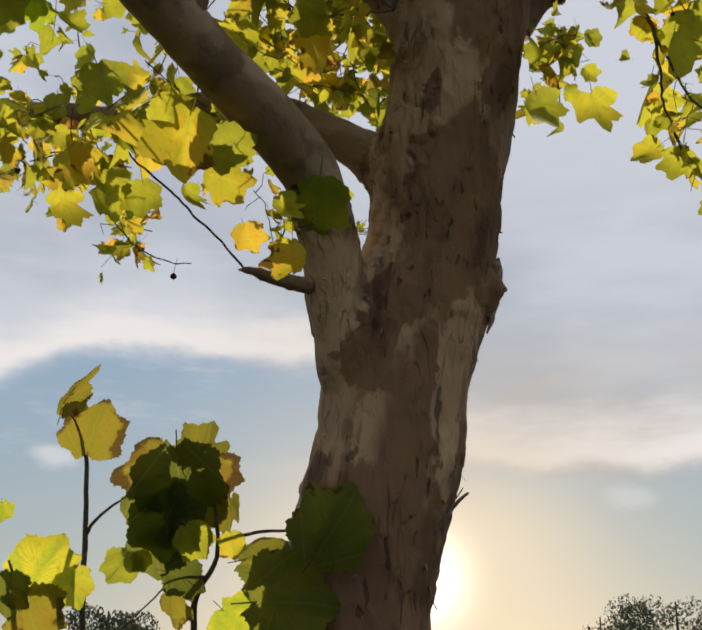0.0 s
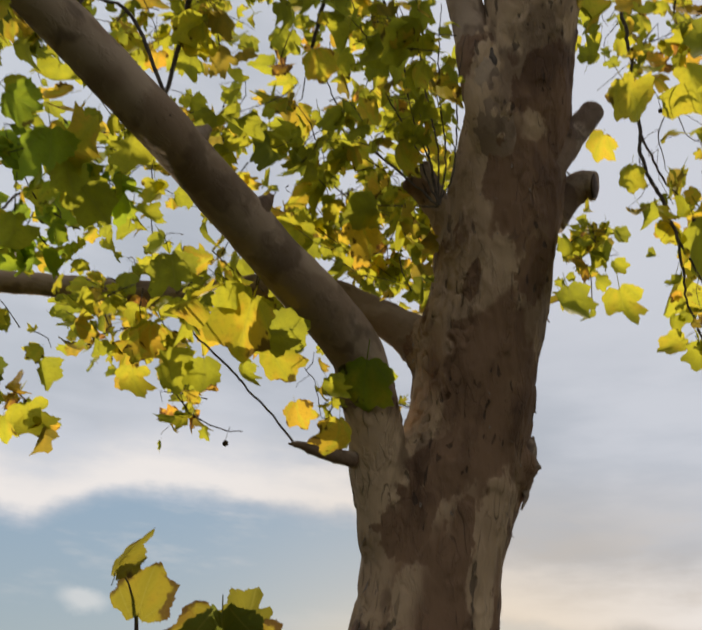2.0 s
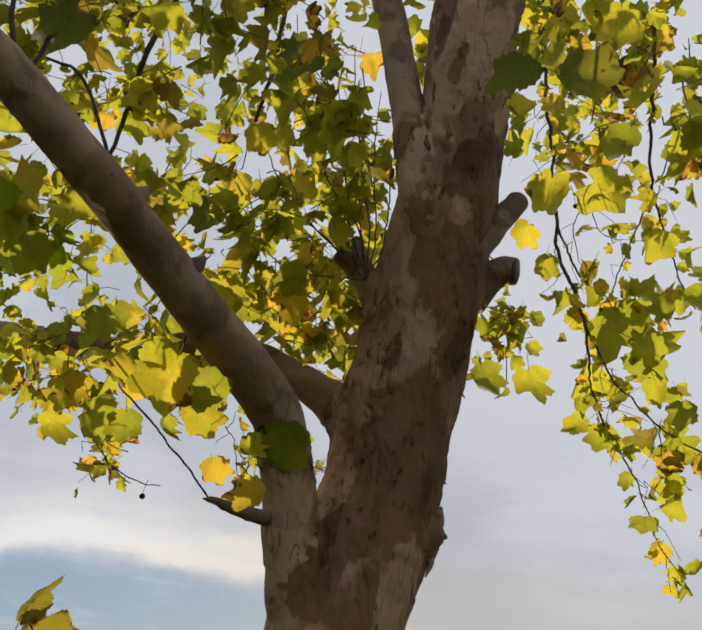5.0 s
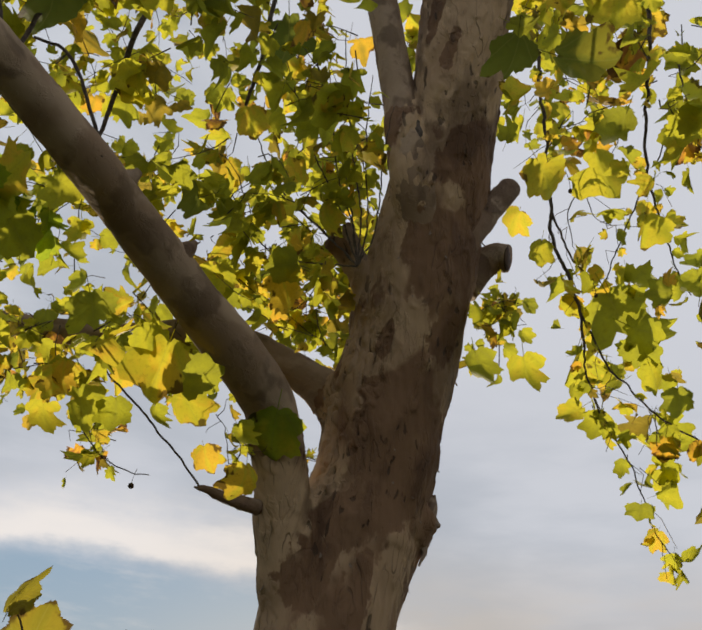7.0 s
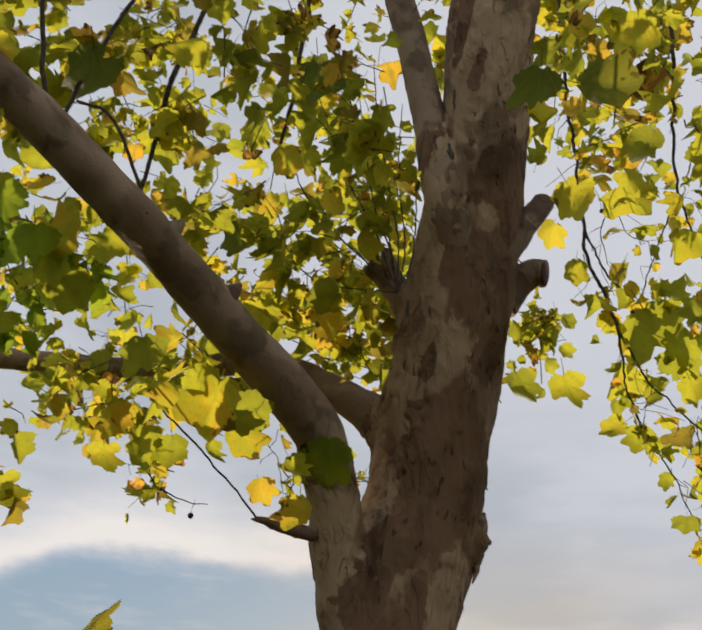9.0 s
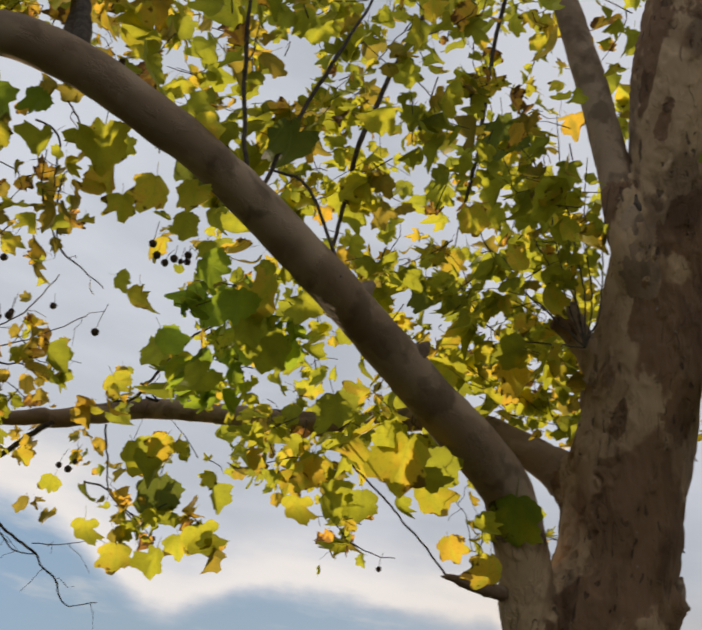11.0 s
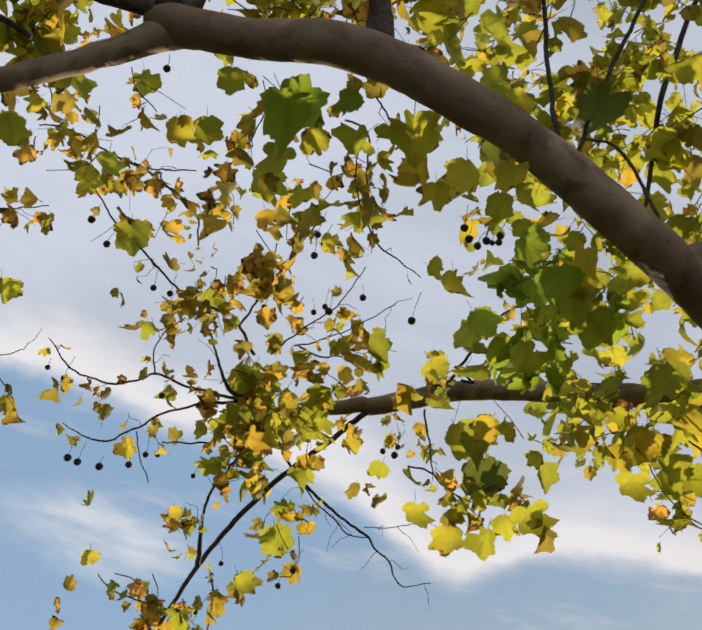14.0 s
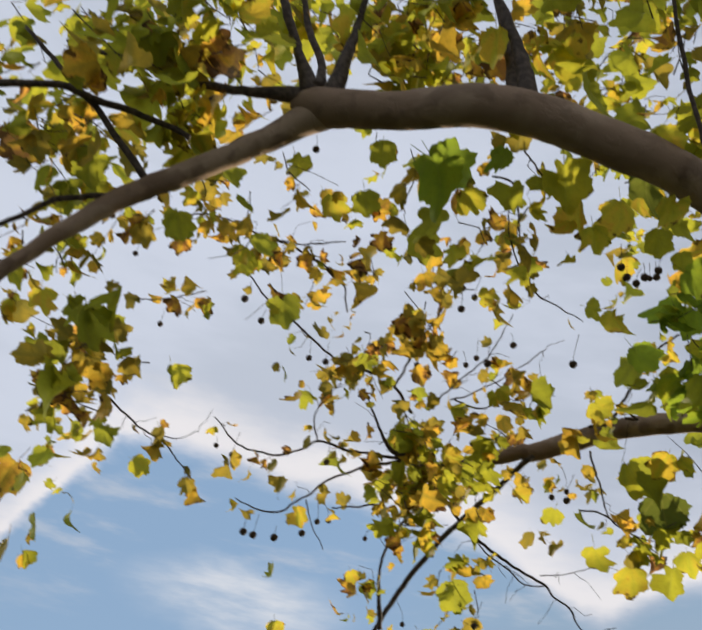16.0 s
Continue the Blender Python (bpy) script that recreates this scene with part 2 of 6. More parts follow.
def leaf_material(name, tints, single, brown, rim=0.0):
    """Thin leaf blade: glossy above, light passes through; tints: five colours from commonest to rarest."""
    m, g, out = material(name)
    rnd = g.node("ShaderNodeObjectInfo").outputs["Random"] if single else g.node("ShaderNodeNewGeometry").outputs["Random Per Island"]
    at = g.node("ShaderNodeAttribute", attribute_name="blade").outputs["Vector"]
    sep = g.node("ShaderNodeSeparateXYZ")
    g.put(sep.inputs[0], at)
    u, v = sep.outputs[0], sep.outputs[1]
    shift = g.node("ShaderNodeCombineXYZ")
    g.put(shift.inputs[2], g.math("MULTIPLY", rnd, 37.0))
    place = g.node("ShaderNodeVectorMath", operation="ADD")
    g.put(place.inputs[0], at)
    g.put(place.inputs[1], shift.outputs[0])
    blot = g.noise(place.outputs[0], 2.2, 3.0, 0.6)
    fine = g.noise(place.outputs[0], 14.0, 3.0, 0.6)
    pick = g.node("ShaderNodeValToRGB")
    pick.color_ramp.interpolation = "LINEAR"
    e = pick.color_ramp.elements
    stops = (0.0, 0.42, 0.70, 0.88, 0.985)
    e[0].position, e[0].color = stops[0], (*tints[0], 1)
    e[1].position, e[1].color = stops[4], (*tints[4], 1)
    for s, t in zip(stops[1:4], tints[1:4]):
        n = e.new(s)
        n.color = (*t, 1)
        # veins fan from the stalk
    ang = g.math("ABSOLUTE", g.math("ARCTAN2", u, g.math("ADD", v, 0.02)))
    fan = g.math("MULTIPLY", g.math("PINGPONG", ang, 0.36), g.math("SQRT", g.math("ADD", g.math("MULTIPLY", u, u), g.math("MULTIPLY", v, v))))
    vein = g.ramp(fan, 0.0, 0.018, 1.0, 0.0)
    # green lingers along the veins, yellow comes from between them
    mixed = g.math("ADD", rnd, g.math("MULTIPLY", g.math("SUBTRACT", blot, 0.5), 0.75))
    mixed = g.math("ADD", mixed, g.math("MULTIPLY", g.math("SUBTRACT", g.math("MINIMUM", fan, 0.14), 0.06), 1.5), clamp=True)
    g.put(pick.inputs[0], mixed)
    col = pick.outputs[0]
    rad = g.math("SQRT", g.math("ADD", g.math("MULTIPLY", u, u), g.math("POWER", g.math("SUBTRACT", v, 0.42), 2.0)))
    dry = g.ramp(g.math("ADD", g.math("ADD", rad, g.math("MULTIPLY", g.math("SUBTRACT", blot, 0.5), 0.9 if rim else 1.7)), g.math("MULTIPLY", g.math("SUBTRACT", rnd, 0.5), brown)), 0.66 - rim, 0.76 - rim)
    col = g.mix(g.math("MULTIPLY", vein, 0.2), col, (0.34, 0.31, 0.08))
    col = g.mix(g.math("MULTIPLY", dry, 0.85), col, (0.06, 0.033, 0.014))
    col = g.mix(g.math("MULTIPLY", g.ramp(fine, 0.50, 0.70), 0.2), col, (0.14, 0.115, 0.022))
    bump = g.node("ShaderNodeBump")
    bump.inputs["Strength"].default_value, bump.inputs["Distance"].default_value = 0.4, 0.003
    g.put(bump.inputs["Height"], g.math("SUBTRACT", fine, vein))
    b = g.node("ShaderNodeBsdfPrincipled")
    g.put(b.inputs["Base Color"], g.mix(1.0, col, (0.62, 0.74, 0.62), "MULTIPLY"))
    b.inputs["Roughness"].default_value, b.inputs["Specular IOR Level"].default_value = 0.55, 0.22
    g.put(b.inputs["Normal"], bump.outputs[0])
    tr = g.node("ShaderNodeBsdfTranslucent")
    g.put(tr.inputs[0], col)
    mx = g.node("ShaderNodeMixShader")
    mx.inputs[0].default_value = 0.78
    g.tree.links.new(b.outputs[0], mx.inputs[1])
    g.tree.links.new(tr.outputs[0], mx.inputs[2])
    g.tree.links.new(mx.outputs[0], out.inputs[0])
    return m


def plain_material(name, a, b, scale, rough=0.8, relief=0.004):
    m, g, out = material(name)
    pos = g.node("ShaderNodeTexCoord").outputs["Object"]
    n = g.noise(pos, scale, 5.0, 0.6)
    s = g.node("ShaderNodeBsdfPrincipled")
    g.put(s.inputs["Base Color"], g.mix(g.ramp(n, 0.35, 0.65), a, b))
    s.inputs["Roughness"].default_value, s.inputs["Specular IOR Level"].default_value = rough, 0.3
    bump = g.node("ShaderNodeBump")
    bump.inputs["Strength"].default_value, bump.inputs["Distance"].default_value = 0.6, relief
    g.put(bump.inputs["Height"], n)
    g.put(s.inputs["Normal"], bump.outputs[0])
    g.tree.links.new(s.outputs[0], out.inputs[0])
    return m


# where the trunk's bark is old and brown or freshly shed and pale: across, height, half-widths, amount
OLD_BARK = [
    (-0.05, 2.89, 0.17, 0.11, 0.16), (0.09, 3.22, 0.15, 0.3, 0.13), (-0.05, 3.6, 0.028, 0.075, 0.24), (0.165, 3.66, 0.05, 0.14, 0.18), (-0.12, 2.7, 0.11, 0.12, 0.22), (0.065, 2.62, 0.038, 0.22, 0.24),
    (0.03, 2.05, 0.28, 0.22, 0.16), (-0.21, 2.34, 0.032, 0.08, 0.24), (-0.087, 4.945, 0.038, 0.1, 0.34), (-0.186, 5.23, 0.026, 0.2, 0.26), (0.09, 4.5, 0.095, 0.16, 0.22), (0.06, 4.02, 0.2, 0.15, 0.12)]
SHED_BARK = [
    (-0.15, 3.3, 0.09, 0.38, -0.12), (-0.06, 3.62, 0.15, 0.18, -0.12), (0.12, 3.17, 0.08, 0.08, -0.08), (0.16, 2.64, 0.09, 0.3, -0.14), (-0.25, 2.75, 0.12, 0.42, -0.12), (-0.04, 2.47, 0.13, 0.13, -0.09),
    (-0.05, 5.05, 0.26, 0.5, -0.13), (-0.13, 4.4, 0.11, 0.3, -0.2), (-0.165, 4.08, 0.1, 0.34, -0.18), (-0.04, 4.26, 0.2, 0.09, -0.1)]
BARK = bark_material("plane_bark", (0.445, 0.306, 0.184), (0.192, 0.108, 0.060), (0.068, 0.035, 0.021), 2.7, 0.009, 0.8, 0.10, False, OLD_BARK + SHED_BARK, 0.045, 0.6)
STUB_BARK = bark_material("stub_bark", (0.30, 0.22, 0.155), (0.20, 0.13, 0.085), (0.09, 0.055, 0.039), 4.0, 0.006, 0.4, 0.3, True)
LIMB_BARK = bark_material("limb_bark", (0.365, 0.266, 0.182), (0.255, 0.173, 0.113), (0.12, 0.078, 0.050), 4.2, 0.004, 0.10, 0.06, True, (), 0.05, 0.7)
TWIG_BARK = plain_material("twig_bark", (0.045, 0.033, 0.025), (0.10, 0.075, 0.056), 60.0, 0.8, 0.002)
FLAKE = plain_material("loose_bark", (0.12, 0.085, 0.06), (0.26, 0.20, 0.15), 50.0, 0.9, 0.003)
CUT_WOOD = plain_material("weathered_cut_wood", (0.05, 0.03, 0.022), (0.10, 0.062, 0.045), 40.0, 0.9, 0.004)
FRUIT = plain_material("dry_seed_ball", (0.045, 0.030, 0.018), (0.09, 0.06, 0.035), 300.0, 0.9, 0.003)
GRASS = plain_material("dry_grass", (0.036, 0.045, 0.016), (0.078, 0.070, 0.032), 0.8, 0.9, 0.02)
# deep green that also puts the shade on overlapped leaves into their colour
DEEP_SHADE = [(0.105, 0.125, 0.021), (0.115, 0.14, 0.022), (0.135, 0.155, 0.024), (0.15, 0.17, 0.026), (0.21, 0.205, 0.028)]
MID = [(0.20, 0.28, 0.03), (0.26, 0.35, 0.032), (0.33, 0.41, 0.034), (0.42, 0.45, 0.036), (0.54, 0.50, 0.042)]
FRESH = [(0.20, 0.29, 0.03), (0.27, 0.37, 0.032), (0.35, 0.43, 0.034), (0.44, 0.47, 0.036), (0.56, 0.52, 0.042)]
GREENS = [(0.262, 0.275, 0.030), (0.375, 0.385, 0.033), (0.48, 0.46, 0.038), (0.55, 0.475, 0.042), (0.64, 0.45, 0.046)]
YELLOWS = [(0.34, 0.35, 0.034), (0.43, 0.42, 0.036), (0.51, 0.46, 0.040), (0.58, 0.47, 0.044), (0.62, 0.41, 0.046)]
AUTUMN = [(0.23, 0.19, 0.034), (0.38, 0.28, 0.038), (0.62, 0.40, 0.044), (0.72, 0.40, 0.048), (0.40, 0.19, 0.05)]
DRY = [(0.16, 0.15, 0.02), (0.20, 0.18, 0.021), (0.235, 0.205, 0.023), (0.26, 0.205, 0.023), (0.21, 0.145, 0.022)]
LEAF_DRY = leaf_material("leaf_blade_drying", DRY, True, 0.3, 0.2)
LEAF_GREEN, LEAF_AUTUMN = leaf_material("leaf_blade_green", GREENS, True, 0.35), leaf_material("leaf_blade_yellow", YELLOWS, True, 0.25)
LEAF_DEEP_SHADE, LEAF_MID = leaf_material("leaf_blade_deep_green_shade", DEEP_SHADE, True, 0.15), leaf_material("leaf_blade_fresh_green", MID, True, 0.15)
MASS_FRESH = leaf_material("foliage_fresh_green", FRESH, False, 0.15)
MASS_GREEN, MASS_AUTUMN = leaf_material("foliage_green", GREENS, False, 0.35), leaf_material("foliage_autumn", AUTUMN, False, 0.8)
FAR_LEAF = plain_material("far_foliage", (0.035, 0.05, 0.018), (0.075, 0.085, 0.03), 1.5, 0.7, 0.01)

# ---- building helpers ----


def mesh_object(name, data_name, verts, faces, mat, parent=None, smooth=True):
    me = bpy.data.meshes.new(data_name)
    me.from_pydata(verts, [], faces)
    me.materials.append(mat)
    if smooth:
        me.polygons.foreach_set("use_smooth", [True] * len(me.polygons))
    ob = new(name, me)
    ob.parent = parent
    return ob


def spline(points, step):
    """Catmull-Rom curve through (x, y, z, r), resampled at about that step."""
    p = np.array(points, float)
    p = np.vstack([2 * p[0] - p[1], p, 2 * p[-1] - p[-2]])
    p[0, 3], p[-1, 3] = p[1, 3], p[-2, 3]
    out = []
    for i in range(1, len(p) - 2):
        n = max(1, int(np.linalg.norm(p[i + 1, :3] - p[i, :3]) / step + 0.5))
        for k in range(n):
            t = k / n
            out.append(0.5 * (2 * p[i] + (p[i + 1] - p[i - 1]) * t + (2 * p[i - 1] - 5 * p[i] + 4 * p[i + 1] - p[i + 2]) * t * t
                              + (3 * p[i] - p[i - 1] - 3 * p[i + 1] + p[i + 2]) * t ** 3))
    out.append(p[-2])
    out = np.array(out)
    out[:, 3] = np.maximum(out[:, 3], 0.0008)
    return out


def tube(points, segs, step, rough=0.0, plates=0.0, wobble=0.0, cap_cut=False):
    """Vertices and faces of a limb along points, with bulges and, for plates, raised bark scales."""
    c = spline(points, step)
    n = len(c)
    tang = np.gradient(c[:, :3], axis=0)
    tang /= np.linalg.norm(tang, axis=1)[:, None] + 1e-12
    side = np.cross(tang[0], (0.31, 0.2, 0.93) if abs(tang[0][2]) < 0.9 else (1, 0, 0))
    verts, faces, rind = [], [], []
    run = np.concatenate([[0], np.cumsum(np.linalg.norm(np.diff(c[:, :3], axis=0), axis=1))])
    lift = c[0, 0] * 3.7 + c[0, 1] * 1.3
    for i in range(n):
        side = side - tang[i] * side.dot(tang[i])
        side /= np.linalg.norm(side)
        up = np.cross(tang[i], side)
        r0 = c[i, 3]
        centre = c[i, :3]
        if wobble:
            w = noise.noise_vector(Vector(centre * 13.0)) + 0.55 * noise.noise_vector(Vector(centre * 37.0))
            centre = centre + np.array(w) * wobble
        for k in range(segs):
            a = 2 * math.pi * k / segs
            d = side * math.cos(a) + up * math.sin(a)
            q = centre + d * r0
            r = r0
            if rough:
                r += rough * r0 * noise.noise(Vector(q * 5.0)) + 0.5 * rough * r0 * noise.noise(Vector(q * 14.0))
            if plates:
                s = Vector((q[0] * 13, q[1] * 13, q[2] * 5.0))
                v = noise.noise(s) + 0.5 * noise.noise(s * 2.3)
                r += plates * (1.0 if v > 0.12 else 0.0 if v < 0.0 else v / 0.12) + 0.35 * plates * noise.noise(Vector((q[0] * 60, q[1] * 60, q[2] * 22)))
            verts.append(tuple(centre + d * r))
            rind.append((r0 * math.cos(a) + lift, r0 * math.sin(a), run[i]))
    for i in range(n - 1):
        for k in range(segs):
            k2 = (k + 1) % segs
            faces.append((i * segs + k, i * segs + k2, (i + 1) * segs + k2, (i + 1) * segs + k))
    faces.append(tuple(range(segs - 1, -1, -1)))
    faces.append(tuple((n - 1) * segs + k for k in range(segs)))
    return verts, faces, rind


def part(name, vf, mat, parent, label=""):
    ob = mesh_object(name, name, vf[0], vf[1], mat, parent)
    if len(vf) > 2:
        ob.data.attributes.new("rind", "FLOAT_VECTOR", "POINT").data.foreach_set("vector", np.array(vf[2]).ravel())
    if label:
        ob["label"] = label
    return ob


def leaf_outline(rng, ragged, n=44):
    """Broad blade with three to five pointed shallow lobes and coarse teeth, base at the origin and tip near (0, 1)."""
    deep, wide = rng.uniform(0.75, 1.35) if n < 50 else rng.uniform(0.4, 0.8), rng.uniform(0.85, 1.15) if n < 50 else rng.uniform(0.95, 1.12)
    keys = [(0, 0.64), (25, 0.45), (50, 0.575), (79, 0.40), (103, 0.47), (140, 0.36), (165, 0.35), (180, 0.25)]
    lean = rng.uniform(-7, 7)
    out = []
    bites = [(rng.uniform(0, 360), rng.uniform(8, 28), rng.uniform(0.3, 0.85)) for _ in range(rng.randint(2, 5))] if ragged else []
    for k in range(n):
        deg = -180 + 360 * (k + 0.5) / n
        a = abs(deg)
        for (a0, r0), (a1, r1) in zip(keys, keys[1:]):
            if a0 <= a <= a1:
                t = (a - a0) / (a1 - a0)
                r = r0 + (r1 - r0) * t
        r = 0.465 + (r - 0.465) * (deep if a < 125 else 1.0)
        r += (0.018 if k % 2 else -0.014) * 44 / n * rng.uniform(0.1, 1.6) * (1 if a < 150 else 0.3) + rng.uniform(-0.012, 0.012)
        if n > 44:
            r += 0.03 * noise.noise(Vector((k * 0.23, lean, 1.0))) + 0.025 * noise.noise(Vector((k * 0.71, lean, 5.0)))
        for at, span, depth in bites:
            gap = abs((deg - at + 180) % 360 - 180)
            if gap < span:
                r *= 1 - depth * ragged * (1 - (gap / span) ** 3) * rng.uniform(0.8, 1.1)
        w = math.radians(deg + lean * math.cos(math.radians(deg) / 2))
        out.append((math.sin(w) * r * wide, 0.38 + math.cos(w) * r))
    return out


def leaf_shape(seed):
    """One broad plane-tree leaf one unit long: drooping lobes, puckers between the veins, curled rims."""
    rng = random.Random(seed)
    out = leaf_outline(rng, 0.0 if seed < 6 or 21 < seed < 25 else 0.6 if seed < 16 else 0.7, 44 if seed < 22 else 120)
    soft = 0.35 if seed < 4 else 1.0 if seed < 22 else 0.45
    fold, curl, bend, cup = soft * rng.uniform(-0.5, 1.5), soft * rng.uniform(-0.6, 1.7), soft * rng.uniform(-1.3, 1.3), soft * rng.uniform(-1.1, 1.1)
    hub = (0.0, 0.34)
    rings = (0.4, 0.75, 1.0) if seed < 22 else (0.2, 0.4, 0.6, 0.75, 0.88, 1.0)
    pts = [hub] + [(hub[0] + (x - hub[0]) * f, hub[1] + (y - hub[1]) * f) for f in rings for x, y in out]
    ph, ph2 = rng.uniform(0, 6), rng.uniform(0, 6)
    verts = []
    for x, y in pts:
        far = math.hypot(x, y - 0.34)
        a = math.atan2(x, y + 0.05)
        z = fold * abs(x) + curl * (y - 0.3) ** 2 * (-1 if y > 0.3 else -0.4) + bend * x * (y - 0.2) * 0.8 + cup * far * far
        z += 0.05 * math.cos(a * 8.7) * far + 0.10 * math.sin(5 * a + ph) * far * far + 0.04 * math.sin(7 * y + ph2) * (0.3 + abs(x)) + rng.uniform(-0.010, 0.010)
        verts.append((x, y, z))
    m = len(out)
    faces = []
    for k in range(m):
        k2 = (k + 1) % m
        faces.append((0, 1 + k, 1 + k2))
        for ring in range(0, m * (len(rings) - 1), m):
            faces.append((1 + ring + k, 1 + ring + m + k, 1 + ring + m + k2, 1 + ring + k2))
    base = len(verts)
    # stalk
    for sx, sz in ((-0.009, 0.0), (0.009, 0.0), (0.0, 0.012)):
        verts.append((sx, 0.17, sz - 0.006))
    for sx, sz in ((-0.007, -0.06), (0.007, -0.06), (0.0, -0.05)):
        verts.append((sx, -0.24 if 3 < seed < 16 else -0.07, sz))
    for a in range(3):
        b = (a + 1) % 3
        faces.append((base + a, base + b, base + 3 + b, base + 3 + a))
    return np.array(verts), faces


LEAVES = [leaf_shape(s) for s in range(28)]


def leaf_mesh(i, mat):
    v, f = LEAVES[i]
    me = bpy.data.meshes.new("leaf")
    me.from_pydata([tuple(q) for q in v], [], f)
    a = me.attributes.new("blade", "FLOAT_VECTOR", "POINT")
    a.data.foreach_set("vector", v.ravel())
    me.materials.append(mat)
    me.polygons.foreach_set("use_smooth", [True] * len(me.polygons))
    return me


LEAF_MESH = {(i, m.name): leaf_mesh(i, m) for i in range(28) for m in (LEAF_GREEN, LEAF_AUTUMN, LEAF_MID, LEAF_DEEP_SHADE, LEAF_DRY)}


def turned(tip, face):
    """Axes with y along tip and z as near face as it goes."""
    y = Vector(tip).normalized()
    x = y.cross(Vector(face)).normalized()
    return Matrix((x, y, x.cross(y))).transposed()


def foliage(name, places, mat, parent, label):
    """Many leaves joined: places holds (shape, rotation, size, position)."""
    vs, fs, bl, base = [], [], [], 0
    for i, rot, size, pos in places:
        v, f = LEAVES[i]
        vs.append((v * size) @ np.array(rot).T + np.array(pos))
        bl.append(v)
        fs.extend([tuple(base + k for k in q) for q in f])
        base += len(v)
    ob = mesh_object(name, name, [tuple(q) for q in np.vstack(vs)], fs, mat, parent)
    a = ob.data.attributes.new("blade", "FLOAT_VECTOR", "POINT")
    a.data.foreach_set("vector", np.vstack(bl).ravel())
    return tagged(ob, label, kind="stuff")


# ---- ground and distance ----


def make_ground():
    bm = bmesh.new()
    rings = [0, 1, 2, 4, 8, 16, 40, 100, 300, 1000, 3000]
    prev = [bm.verts.new((0, 3.4, 0))]
    for r in rings[1:]:
        ring = []
        for k in range(48):
            a = 2 * math.pi * k / 48
            z = 0.04 * noise.noise(Vector((math.cos(a) * r * 0.4, math.sin(a) * r * 0.4, 0))) if r < 100 else 0
            ring.append(bm.verts.new((math.cos(a) * r, 3.4 + math.sin(a) * r, z)))
        for k in range(48):
            k2 = (k + 1) % 48
            bm.faces.new((prev[0], ring[k], ring[k2]) if len(prev) == 1 else (prev[k], ring[k], ring[k2], prev[k2]))
        prev = ring
    me = bpy.data.meshes.new("ground")
    bm.to_mesh(me)
    bm.free()
    me.materials.append(GRASS)
    return tagged(new("ground", me), "wide flat dry grassy ground under the tree", "ground", kind="structure")


make_ground()


def far_tree(x, y, height, width, seed):
    rng = random.Random(seed)
    root = tagged(new("tree"), "distant dark green bushy tree on the skyline", "tree", "trees on the skyline")
    root.location = (x, y, 0)
    part("trunk", tube([(0, 0, -0.1, 0.22), (0.1, 0, height * 0.25, 0.16), (0.0, 0.1, height * 0.6, 0.09), (0, 0, height * 0.9, 0.03)], 10, 0.3, 0.1), TWIG_BARK, root)
    lumps = [(rng.uniform(-0.36, 0.36) * width, rng.uniform(-0.3, 0.3) * width, height * rng.uniform(0.45, 0.84), rng.uniform(0.12, 0.24) * width) for _ in range(16)]
    vs, fs = [], []
    for _ in range(5200):
        lx, ly, lz, lr = rng.choice(lumps)
        d = Vector((rng.gauss(0, 1), rng.gauss(0, 1), rng.gauss(0, 1))).normalized() * lr * rng.uniform(0.55, 1.12) ** 0.7
        c = Vector((lx, ly, lz)) + Vector((d.x, d.y, d.z * 0.75))
        if c.z > height:
            continue
        s = rng.uniform(0.05, 0.12)
        a = Vector((rng.gauss(0, 1), rng.gauss(0, 1), rng.gauss(0, 1))).normalized()
        b = a.orthogonal().normalized()
        n = a.cross(b)
        k = len(vs)
        vs += [tuple(c - a * s), tuple(c + b * s * 0.5 + n * s * 0.2), tuple(c + a * s), tuple(c - b * s * 0.5)]
        fs.append((k, k + 1, k + 2, k + 3))
    crown = mesh_object("crown", "crown", vs, fs, FAR_LEAF, root, smooth=False)
    return root


for x, y, h, w, s in ((17.3, 47, 6.35, 6.5, 1), (13.4, 46, 5.5, 3.6, 2), (-8.5, 46, 5.7, 4.6, 3), (-15.5, 44, 8.2, 5.0, 4), (22.5, 48, 6.0, 6.0, 5), (-4.5, 55, 5.2, 4.5, 6)):
    far_tree(x, y, h, w, s)

